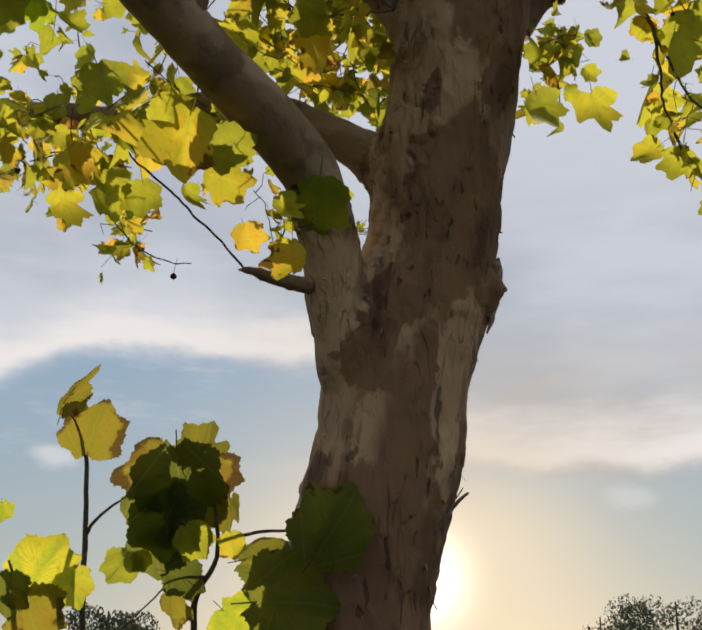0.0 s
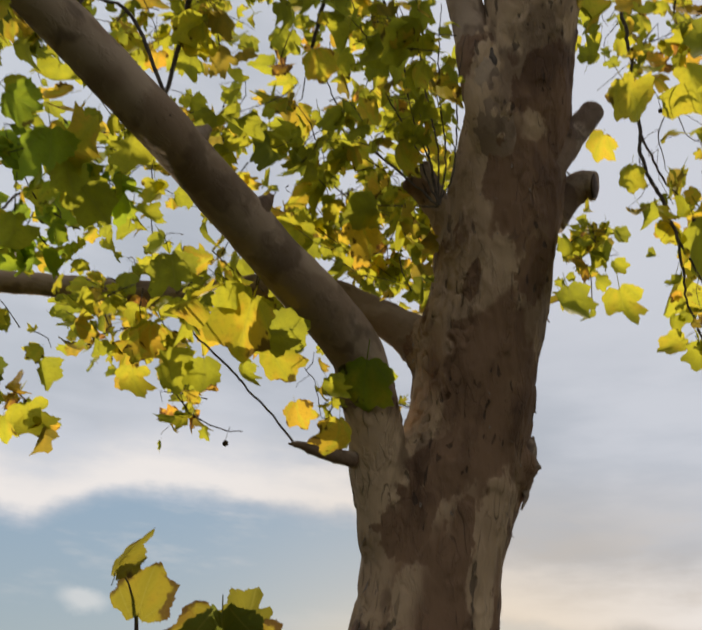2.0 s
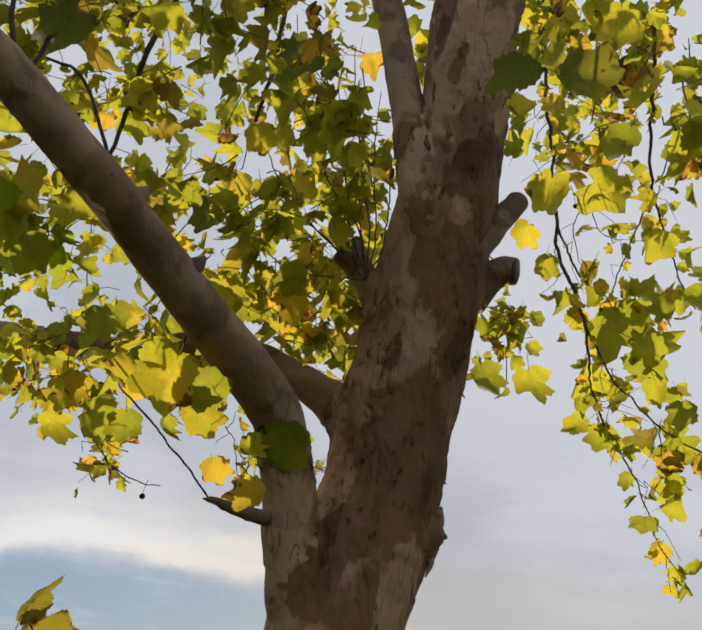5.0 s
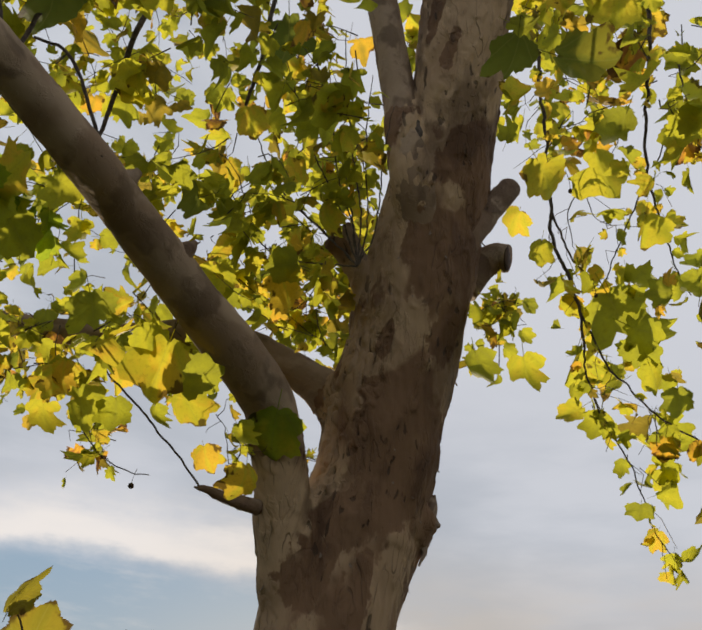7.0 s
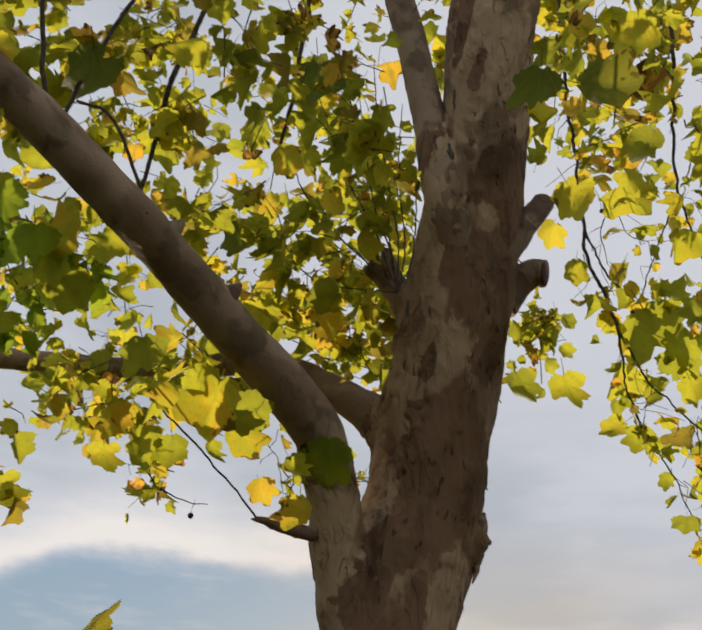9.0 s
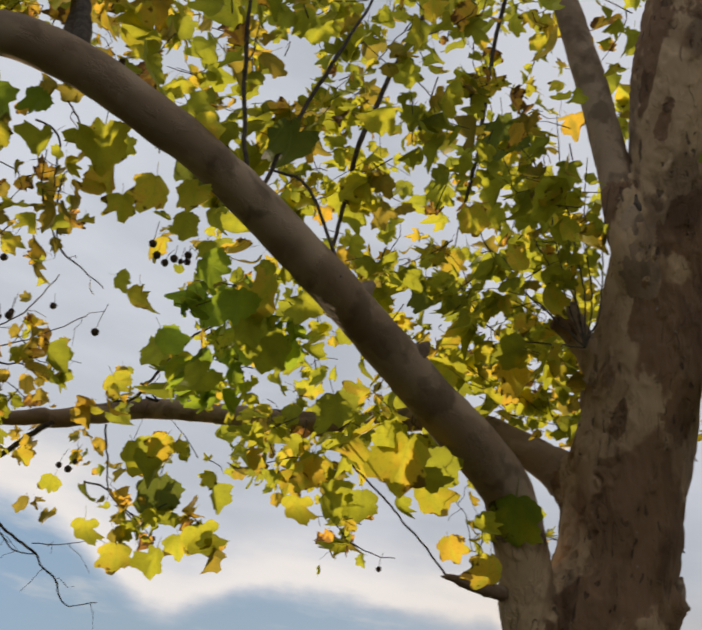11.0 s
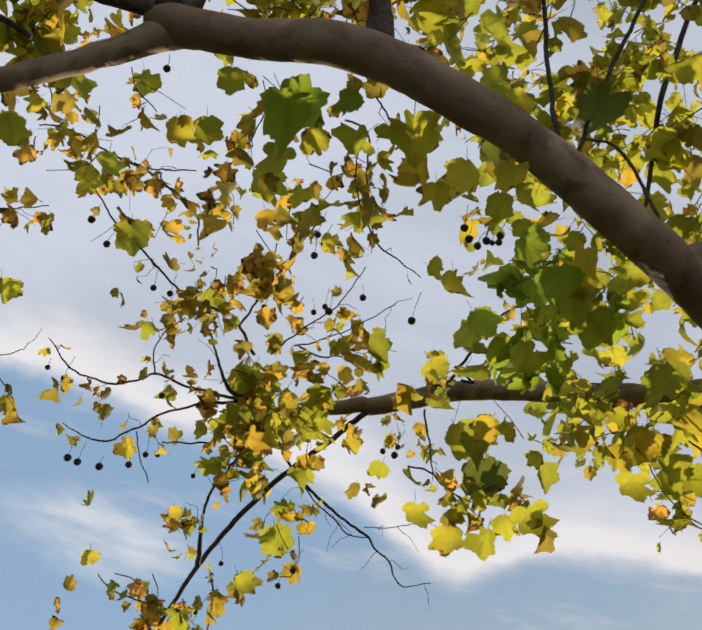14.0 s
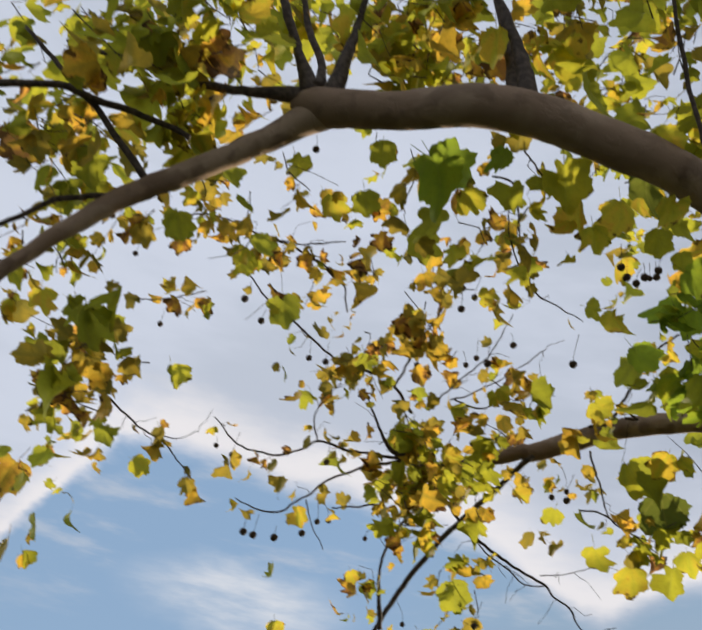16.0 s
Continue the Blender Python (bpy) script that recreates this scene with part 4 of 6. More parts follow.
HANGERS.append([(-2.600, 2.751, 3.372, 0.0038), (-2.606, 2.703, 3.447, 0.0030), (-2.573, 2.684, 3.519, 0.0030), (-2.494, 2.689, 3.605, 0.0023)])
part("twig", tube(HANGERS[-1], 6, 0.012, 0.1, 0.0, 0.008), TWIG_BARK, tree)
HANGERS.append([(-2.335, 2.996, 3.379, 0.0077), (-2.438, 2.898, 3.315, 0.0060), (-2.562, 2.848, 3.243, 0.0053), (-2.658, 2.816, 3.161, 0.0045), (-2.751, 2.781, 3.079, 0.0044), (-2.808, 2.737, 3.074, 0.0037), (-2.857, 2.689, 3.085, 0.0029), (-2.885, 2.660, 3.096, 0.0022)])
part("twig", tube(HANGERS[-1], 6, 0.012, 0.1, 0.0, 0.008), TWIG_BARK, tree)
BARE.append([(-2.658, 2.822, 3.149, 0.0030), (-2.639, 2.881, 3.048, 0.0022), (-2.606, 2.937, 2.975, 0.0022)])
part("twig", tube(BARE[-1], 6, 0.012, 0.1, 0.0, 0.007), TWIG_BARK, tree)
HANGERS.append([(-2.405, 2.986, 3.179, 0.0045), (-2.498, 2.935, 3.154, 0.0038), (-2.574, 2.891, 3.133, 0.0030)])
part("twig", tube(HANGERS[-1], 6, 0.012, 0.1, 0.0, 0.008), TWIG_BARK, tree)
BARE.append([(-2.286, 3.033, 3.367, 0.0061), (-2.242, 3.138, 3.335, 0.0054), (-2.177, 3.288, 3.219, 0.0063), (-2.091, 3.422, 3.145, 0.0063), (-1.982, 3.497, 3.078, 0.0055), (-1.892, 3.551, 3.037, 0.0055), (-1.855, 3.580, 2.996, 0.0039), (-1.785, 3.625, 2.944, 0.0039), (-1.770, 3.645, 2.898, 0.0031), (-1.725, 3.671, 2.867, 0.0023), (-1.628, 3.694, 2.901, 0.0018)])
part("twig", tube(BARE[-1], 6, 0.012, 0.1, 0.0, 0.007), TWIG_BARK, tree)
BARE.append([(-2.168, 3.299, 3.203, 0.0039), (-2.090, 3.432, 3.119, 0.0031), (-2.017, 3.484, 3.071, 0.0031), (-1.971, 3.521, 3.028, 0.0031), (-1.882, 3.559, 3.026, 0.0023)])
part("twig", tube(BARE[-1], 6, 0.012, 0.1, 0.0, 0.007), TWIG_BARK, tree)
BARE.append([(-1.902, 3.536, 3.067, 0.0023), (-1.804, 3.570, 3.084, 0.0020), (-1.680, 3.602, 3.122, 0.0017)])
part("twig", tube(BARE[-1], 6, 0.012, 0.1, 0.0, 0.007), TWIG_BARK, tree)
HANGERS.append([(-2.435, 3.198, 2.732, 0.0119), (-2.440, 3.143, 2.891, 0.0068), (-2.422, 3.115, 2.997, 0.0060), (-2.363, 3.104, 3.113, 0.0061), (-2.301, 3.083, 3.246, 0.0061), (-2.286, 3.041, 3.350, 0.0061)])
part("twig", tube(HANGERS[-1], 6, 0.012, 0.1, 0.0, 0.008), TWIG_BARK, tree)
HANGERS.append([(-2.384, 2.413, 3.895, 0.0044), (-2.410, 2.300, 3.912, 0.0043), (-2.473, 2.148, 3.932, 0.0043), (-2.551, 2.074, 3.933, 0.0042), (-2.606, 1.942, 3.922, 0.0034), (-2.683, 1.856, 3.925, 0.0034), (-2.739, 1.818, 3.900, 0.0027)])
part("twig", tube(HANGERS[-1], 6, 0.012, 0.1, 0.0, 0.008), TWIG_BARK, tree)
HANGERS.append([(-2.386, 2.480, 3.810, 0.0037), (-2.384, 2.413, 3.895, 0.0037), (-2.422, 2.276, 3.928, 0.0029), (-2.486, 2.229, 3.921, 0.0022)])
part("twig", tube(HANGERS[-1], 6, 0.012, 0.1, 0.0, 0.008), TWIG_BARK, tree)
HANGERS.append([(-2.046, 1.928, 3.695, 0.0019), (-2.096, 1.896, 3.685, 0.0025), (-2.293, 1.968, 3.771, 0.0026), (-2.551, 2.072, 3.935, 0.0028)])
part("twig", tube(HANGERS[-1], 6, 0.012, 0.1, 0.0, 0.008), TWIG_BARK, tree)
HANGERS.append([(-1.354, 1.748, 3.563, 0.0021), (-1.387, 1.838, 3.525, 0.0027), (-1.396, 1.946, 3.475, 0.0028), (-1.381, 2.045, 3.445, 0.0028), (-1.343, 2.135, 3.437, 0.0023), (-1.274, 2.189, 3.401, 0.0017)])
part("twig", tube(HANGERS[-1], 6, 0.012, 0.1, 0.0, 0.008), TWIG_BARK, tree)
HANGERS.append([(-1.557, 1.498, 3.610, 0.0015), (-1.589, 1.580, 3.589, 0.0021), (-1.658, 1.654, 3.546, 0.0022), (-1.706, 1.688, 3.556, 0.0017)])
part("twig", tube(HANGERS[-1], 6, 0.012, 0.1, 0.0, 0.008), TWIG_BARK, tree)
HANGERS.append([(-1.927, 1.368, 3.600, 0.0016), (-1.923, 1.423, 3.556, 0.0021), (-1.884, 1.488, 3.531, 0.0016)])
part("twig", tube(HANGERS[-1], 6, 0.012, 0.1, 0.0, 0.008), TWIG_BARK, tree)
HANGERS.append([(-2.894, 1.847, 3.143, 0.0044), (-2.836, 1.957, 3.081, 0.0038), (-2.785, 2.029, 3.058, 0.0032), (-2.742, 2.099, 3.016, 0.0026), (-2.697, 2.179, 2.952, 0.0016)])
part("twig", tube(HANGERS[-1], 6, 0.012, 0.1, 0.0, 0.008), TWIG_BARK, tree)
HANGERS.append([(-2.785, 2.027, 3.061, 0.0025), (-2.730, 2.078, 3.072, 0.0019), (-2.674, 2.113, 3.111, 0.0016)])
part("twig", tube(HANGERS[-1], 6, 0.012, 0.1, 0.0, 0.008), TWIG_BARK, tree)
HANGERS.append([(-2.806, 1.712, 3.452, 0.0019), (-2.700, 1.803, 3.496, 0.0026), (-2.615, 1.907, 3.583, 0.0020)])
part("twig", tube(HANGERS[-1], 6, 0.012, 0.1, 0.0, 0.008), TWIG_BARK, tree)
HANGERS.append([(-1.671, 3.320, 3.264, 0.0038), (-1.567, 3.365, 3.246, 0.0037), (-1.481, 3.423, 3.176, 0.0030), (-1.446, 3.445, 3.148, 0.0022)])
part("twig", tube(HANGERS[-1], 6, 0.012, 0.1, 0.0, 0.008), TWIG_BARK, tree)
HANGERS.append([(-2.443, 3.297, 2.570, 0.0104), (-2.552, 3.232, 2.560, 0.0059), (-2.661, 3.158, 2.565, 0.0037), (-2.738, 3.101, 2.578, 0.0030), (-2.795, 3.047, 2.621, 0.0022)])
part("twig", tube(HANGERS[-1], 6, 0.012, 0.1, 0.0, 0.008), TWIG_BARK, tree)
HANGERS.append([(-2.410, 3.279, 2.714, 0.0045), (-2.392, 3.316, 2.616, 0.0037), (-2.408, 3.340, 2.477, 0.0030)])
part("twig", tube(HANGERS[-1], 6, 0.012, 0.1, 0.0, 0.008), TWIG_BARK, tree)
HANGERS.append([(-1.402, 1.713, 3.639, 0.0032), (-1.346, 1.760, 3.629, 0.0032), (-1.376, 1.880, 3.563, 0.0028), (-1.397, 2.012, 3.480, 0.0023), (-1.381, 2.112, 3.453, 0.0023)])
part("twig", tube(HANGERS[-1], 6, 0.012, 0.1, 0.0, 0.008), TWIG_BARK, tree)
HANGERS.append([(-1.256, 1.602, 3.609, 0.0025), (-1.246, 1.697, 3.600, 0.0026), (-1.221, 1.779, 3.608, 0.0016)])
part("twig", tube(HANGERS[-1], 6, 0.012, 0.1, 0.0, 0.008), TWIG_BARK, tree)
HANGERS.append([(-1.432, 3.116, 3.548, 0.0059), (-1.381, 3.135, 3.550, 0.0052), (-1.451, 3.084, 3.591, 0.0037)])
part("twig", tube(HANGERS[-1], 6, 0.012, 0.1, 0.0, 0.008), TWIG_BARK, tree)
HANGERS.append([(-1.577, 3.170, 3.449, 0.0044), (-1.539, 3.213, 3.273, 0.0036), (-1.525, 3.253, 3.197, 0.0029), (-1.453, 3.303, 3.147, 0.0029), (-1.364, 3.361, 3.084, 0.0022)])
part("twig", tube(HANGERS[-1], 6, 0.012, 0.1, 0.0, 0.008), TWIG_BARK, tree)
HANGERS.append([(-0.607, 3.191, 3.150, 0.0016), (-0.571, 3.225, 3.080, 0.0016), (-0.521, 3.242, 3.056, 0.0016)])
part("twig", tube(HANGERS[-1], 6, 0.012, 0.1, 0.0, 0.008), TWIG_BARK, tree)
BARE.append([(0.271, 3.054, 3.869, 0.0039), (0.194, 3.094, 4.149, 0.0035), (0.059, 3.057, 4.425, 0.0033), (-0.028, 2.968, 4.589, 0.0030), (-0.093, 2.869, 4.749, 0.0018)])
part("twig", tube(BARE[-1], 6, 0.012, 0.1, 0.0, 0.007), TWIG_BARK, tree)
BARE.append([(0.271, 3.054, 3.869, 0.0039), (0.251, 3.088, 4.073, 0.0035), (0.178, 3.056, 4.272, 0.0033), (0.121, 2.946, 4.467, 0.0030), (0.085, 2.825, 4.654, 0.0018)])
part("twig", tube(BARE[-1], 6, 0.012, 0.1, 0.0, 0.007), TWIG_BARK, tree)
BARE.append([(0.271, 3.054, 3.869, 0.0039), (0.153, 3.214, 4.123, 0.0036), (-0.032, 3.301, 4.377, 0.0035), (-0.137, 3.238, 4.521, 0.0032), (-0.221, 3.167, 4.664, 0.0019)])
part("twig", tube(BARE[-1], 6, 0.012, 0.1, 0.0, 0.007), TWIG_BARK, tree)
BARE.append([(0.271, 3.054, 3.869, 0.0039), (0.297, 3.032, 4.057, 0.0034), (0.274, 2.945, 4.238, 0.0032), (0.253, 2.853, 4.410, 0.0029), (0.251, 2.750, 4.578, 0.0017)])
part("twig", tube(BARE[-1], 6, 0.012, 0.1, 0.0, 0.007), TWIG_BARK, tree)
BARE.append([(0.271, 3.054, 3.869, 0.0039), (0.205, 3.256, 4.106, 0.0036), (0.075, 3.392, 4.344, 0.0035), (-0.032, 3.390, 4.426, 0.0032), (-0.118, 3.382, 4.510, 0.0020)])
part("twig", tube(BARE[-1], 6, 0.012, 0.1, 0.0, 0.007), TWIG_BARK, tree)
BARE.append([(0.271, 3.054, 3.869, 0.0039), (0.277, 3.123, 4.185, 0.0036), (0.228, 3.112, 4.504, 0.0034), (0.170, 2.978, 4.714, 0.0031), (0.135, 2.831, 4.914, 0.0019)])
part("twig", tube(BARE[-1], 6, 0.012, 0.1, 0.0, 0.007), TWIG_BARK, tree)
BARE.append([(0.271, 3.054, 3.869, 0.0039), (0.334, 3.108, 4.078, 0.0035), (0.348, 3.096, 4.286, 0.0033), (0.347, 3.017, 4.447, 0.0030), (0.367, 2.928, 4.605, 0.0018)])
part("twig", tube(BARE[-1], 6, 0.012, 0.1, 0.0, 0.007), TWIG_BARK, tree)
BARE.append([(0.271, 3.054, 3.869, 0.0039), (0.142, 3.348, 4.072, 0.0037), (-0.064, 3.578, 4.268, 0.0036), (-0.180, 3.544, 4.390, 0.0033), (-0.273, 3.503, 4.511, 0.0020)])
part("twig", tube(BARE[-1], 6, 0.012, 0.1, 0.0, 0.007), TWIG_BARK, tree)
BARE.append([(0.271, 3.054, 3.869, 0.0039), (0.229, 3.145, 4.280, 0.0036), (0.124, 3.141, 4.697, 0.0035), (0.039, 3.019, 4.884, 0.0032), (-0.023, 2.888, 5.064, 0.0019)])
part("twig", tube(BARE[-1], 6, 0.012, 0.1, 0.0, 0.007), TWIG_BARK, tree)


def grown_trunk():
    """The trunk with the swollen feet of its limbs run together into one skin, then given bark scales."""
    vs, fs = [], []
    feet = [(TRUNK, 72, 0.03), ([(x, y, z, r * f) for (x, y, z, r), f in zip(LIMB[:7], (1, 1.0, 0.96, 1.0, 1.04, 1.03, 0.9))], 36, 0.03),
            ([(x, y, z, r * f) for (x, y, z, r), f in zip(VEE_LIMB[:5], (0.9, 1.0, 1.02, 1.0, 0.6))], 32, 0.03),
            ([(x, y, z, r * f) for (x, y, z, r), f in zip(BACK[:3], (1.05, 1.0, 0.6))], 28, 0.03), (SMALL, 20, 0.015), (KNOB, 28, 0.012)]
    for points, segs, step in feet:
        v, f, _ = tube(points, segs, step, 0.06)
        fs.extend([tuple(k + len(vs) for k in q) for q in f])
        vs.extend(v)
    rough = mesh_object("rough", "rough", vs, fs, BARK)
    fuse = rough.modifiers.new("fuse", "REMESH")
    fuse.mode, fuse.voxel_size = "VOXEL", 0.0085
    even = rough.modifiers.new("even", "SMOOTH")
    even.factor, even.iterations = 0.6, 12
    me = bpy.data.meshes.new_from_object(rough.evaluated_get(bpy.context.evaluated_depsgraph_get()))
    bpy.data.objects.remove(rough)
    co, no = np.empty(len(me.vertices) * 3), np.empty(len(me.vertices) * 3)
    me.vertices.foreach_get("co", co)
    me.vertices.foreach_get("normal", no)
    co, no = co.reshape(-1, 3), no.reshape(-1, 3)
    for i in range(len(co)):
        x, y, z = co[i]
        s = Vector((x * 14, y * 14, z * 4.2))
        s += 0.35 * Vector(noise.noise_vector(Vector((x * 22, y * 22, z * 14))))
        v = noise.noise(s) + 0.55 * noise.noise(s * 2.1 + Vector((3, 1, 7)))
        scale = 1.0 if v > 0.16 else 0.0 if v < 0.06 else (v - 0.06) * 10
        across = x - 0.25 - 0.17 * (z - 2.4)
        flank = min(1, max(0, (z - 2.93) / 0.1)) * min(1, max(0, (3.85 - z) / 0.25)) * min(1, max(0, (0.03 - across) / 0.1)) * min(1, max(0, (across + 0.21) / 0.03))
        fork = max(0, 1 - abs(z - 2.78) / 0.2) * max(0, 1 - abs(across) / 0.13)
        v = noise.noise(Vector(((x - 0.32 * z) * 17, y * 17, z * 4.0 + 0.6 * noise.noise(Vector((x * 30, y * 30, z * 20))))))
        slab = min(1, max(0, (v + 0.02) / 0.07)) - 1.6 * max(0, 1 - abs(v + 0.03) / 0.12)
        scale += max(flank, 0.6 * fork) * 1.5 * (slab - 0.2)
        co[i] += no[i] * (0.0055 * scale + 0.003 * noise.noise(Vector((x * 50, y * 50, z * 17))) + 0.006 * noise.noise(Vector((x * 9, y * 9, z * 5))))
    me.vertices.foreach_set("co", co.ravel())
    me.name = "trunk"
    me.polygons.foreach_set("use_smooth", [True] * len(me.polygons))
    me.update()
    ob = new("trunk", me)
    ob.parent = tree
    ob["label"] = "thick leaning trunk with mottled grey and brown peeling bark"
    return co, no


skin, skin_out = grown_trunk()


def flake_mesh(seed):
    """A curled strip of loose bark, one unit long, held at its upper end."""
    rng = random.Random(seed)
    vs, fs = [], []
    n = 9
    curl, twist = rng.uniform(0.12, 0.5), rng.uniform(-0.3, 0.3)
    for i in range(n + 1):
        t = i / n
        w = 0.21 * (1 - 0.5 * t) * rng.uniform(0.75, 1.2)
        out = curl * t ** 1.8
        for sx, sz in ((-w, 0.0), (w, 0.0), (w, 0.022), (-w, 0.022)):
            vs.append((sx + twist * t * t + rng.uniform(-0.015, 0.015), -t, out + sz - 0.25 * abs(sx)))
    for i in range(n):
        for k in range(4):
            k2 = (k + 1) % 4
            fs.append((i * 4 + k, i * 4 + k2, i * 4 + 4 + k2, i * 4 + 4 + k))
    fs += [(3, 2, 1, 0), (n * 4, n * 4 + 1, n * 4 + 2, n * 4 + 3)]
    me = bpy.data.meshes.new("bark_flake")
    me.from_pydata(vs, [], fs)
    me.materials.append(FLAKE)
    return me


FLAKES = [flake_mesh(s) for s in range(8)]


def bark_flake(i, size, rng, fall=-1):
    out = Vector(skin_out[i])
    down = Vector((0, 0, fall)) + Vector((rng.gauss(0, 0.2), rng.gauss(0, 0.2), 0))
    ob = new("bark_flake", rng.choice(FLAKES))
    ob.parent = tree
    ob.matrix_local = Matrix.Translation(Vector(skin[i]) - out * 0.002) @ turned(-down, out).to_4x4() @ Matrix.Diagonal((size, size, size, 1))


# loose flakes: many low on the trunk, few above the fork
rng = random.Random(31)
low = np.where((skin[:, 2] > 1.95) & (skin[:, 2] < 2.75) & (skin_out[:, 1] < 0.35))[0]
high = np.where((skin[:, 2] > 2.75) & (skin[:, 2] < 4.3) & (skin_out[:, 1] < 0.35))[0]
right = low[(skin_out[low, 0] > 0.75) & (skin[low, 2] > 2.08) & (skin[low, 2] < 2.28)]
left = low[(skin_out[low, 0] < -0.8)]
for pool, count, small, large in ((low, 30, 0.02, 0.05), (high, 60, 0.012, 0.032), (right, 9, 0.07, 0.13), (left, 22, 0.015, 0.042)):
    for _ in range(count):
        bark_flake(int(rng.choice(pool)), rng.uniform(small, large), rng, 1 if pool is right else -1)

# sprays of foliage: centre, radius, number of leaves
loose = {"green": [], "autumn": [], "fresh": []}
stems = []


BONES = np.vstack([spline(q, 0.06) for q in (TRUNK[3:], LIMB, VEE_LIMB, SMALL, BACK[:5], *STUBS)])
BONE_WAY = BONES[:, :3] - np.array((0.0, -0.05, 1.7))
BONE_FAR = np.linalg.norm(BONE_WAY, axis=1)


def hides_wood(pos, size):
    """Whether a leaf would cover the trunk or big limbs in the camera's view."""
    way = np.array(pos) - np.array((0.0, -0.05, 1.7))
    far = np.linalg.norm(way)
    gap = np.linalg.norm(BONE_WAY / BONE_FAR[:, None] - way / far, axis=1)
    return bool(np.any((gap < (BONES[:, 3] + 0.35 * size) / BONE_FAR) & (far < BONE_FAR + 0.1)))


# cones kept clear of loose leaves to fit the camera's view of open sky: azimuth, height and half-width in degrees
VIEW_GAPS = [(np.array((math.sin(radians(a)) * math.cos(radians(e)), math.cos(radians(a)) * math.cos(radians(e)), math.sin(radians(e)))), math.cos(radians(w)))
           for a, e, w in [(-25.6, 35.6, 2.0), (-25.3, 31.4, 2.3), (-28.8, 34.0, 1.2), (-44.2, 40.1, 2.1), (-52.0, 26.8, 2.0), (-48.8, 27.4, 2.0), (-45.8, 25.2, 1.6), (-33.4, 32.5, 1.0),
                           (-48.4, 40.0, 1.0), (6.6, 45.8, 1.1), (-50.7, 25.8, 2.9), (-50.7, 32.1, 1.0), (-19.1, 15.4, 2.0), (-26.8, 18.6, 1.5), (-23.2, 15.9, 1.7), (-13.7, 19.6, 1.6),
                           (-25.6, 16.4, 1.2), (1.3, 47.7, 1.0), (-2.1, 41.6, 0.7), (19.4, 34.9, 2.0), (23.6, 37.8, 1.3), (27.9, 40.5, 1.5), (21.8, 38.3, 1.2), (20.8, 36.9, 1.2),
                           (23.3, 35.7, 0.9), (18.9, 36.3, 0.8), (-14.0, 22.5, 1.9), (-10.0, 22.8, 1.3)]]


def in_view_gap(pos):
    way = np.array(pos) - np.array((-0.15, -0.10, 1.7))
    way /= np.linalg.norm(way)
    return any(way.dot(d) > c for d, c in VIEW_GAPS)


def add_leaf(p, d, rng, share, mean):
    out = Vector((rng.gauss(0, 1), rng.gauss(0, 1), rng.gauss(0, 0.6))).normalized()
    tip = (out * 0.8 + d * 0.3 + Vector((0, 0, -rng.uniform(0.1, 1.4)))).normalized()
    face = Vector((rng.gauss(0, 1), rng.gauss(0, 1), rng.gauss(0, 0.9)))
    size = min(1.8 * mean, max(0.042, rng.gauss(0.93 * mean, 0.36 * mean)))
    pos = p + tip * size * 0.36
    if not hides_wood(p + tip * size * 0.8, size) and not in_view_gap(p + tip * size * 0.8):
        loose["fresh" if share < 0 else "autumn" if rng.random() < share else "green"].append((rng.randrange(16), turned(tip, face), size, pos))


def spray(x, y, z, radius, count, rng, share, mean):
    """Thin shoots with leaves set along them, inside a ball."""
    left = count
    while left > 0:
        d = Vector((rng.gauss(0, 1), rng.gauss(0, 1), rng.gauss(0.2, 0.8))).normalized()
        p = Vector((x, y, z)) + Vector((rng.uniform(-1, 1), rng.uniform(-1, 1), rng.uniform(-1, 1))) * radius * 0.95
        m = min(left, rng.randint(3, 6))
        long = 0.035 * m + rng.uniform(0.0, 0.05)
        side = Vector((rng.gauss(0, 1), rng.gauss(0, 1), rng.gauss(0, 1))) * 0.022
        if count > 11 and not hides_wood(p, long) and not in_view_gap(p):
            stems.append([tuple(p - d * long * 0.5) + (0.0026,), tuple(p - d * long * 0.15 + side) + (0.0022,), tuple(p + d * long * 0.2 + side) + (0.0017,), tuple(p + d * long * 0.5 - side + Vector((0, 0, -0.015))) + (0.0011,)])
        for k in range(m):
            add_leaf(p + d * long * ((k + 0.5) / m - 0.5), d, rng, share, mean)
        left -= m


def twiglet(p, d, rng, leaves, share, mean):
    """A short crooked side shoot, bare or with a leaf or two."""
    way = (d * rng.uniform(0.3, 1.0) + Vector((rng.gauss(0, 1), rng.gauss(0, 1), rng.gauss(-0.2, 0.8))).normalized()).normalized()
    long = rng.uniform(0.05, 0.17)
    kink = Vector((rng.gauss(0, 1), rng.gauss(0, 1), rng.gauss(0, 1))) * 0.012
    mid = p + way * long * 0.5 + kink
    tip = p + way * long - kink * 0.5 + Vector((0, 0, -0.02))
    stems.append([tuple(p) + (0.0016,), tuple(p + way * long * 0.22 - kink * 0.4) + (0.0014,), tuple(mid) + (0.0012,), tuple(tip) + (0.0009,)])
    for _ in range(leaves):
        add_leaf(mid if rng.random() < 0.4 else tip, way, rng, share, mean)


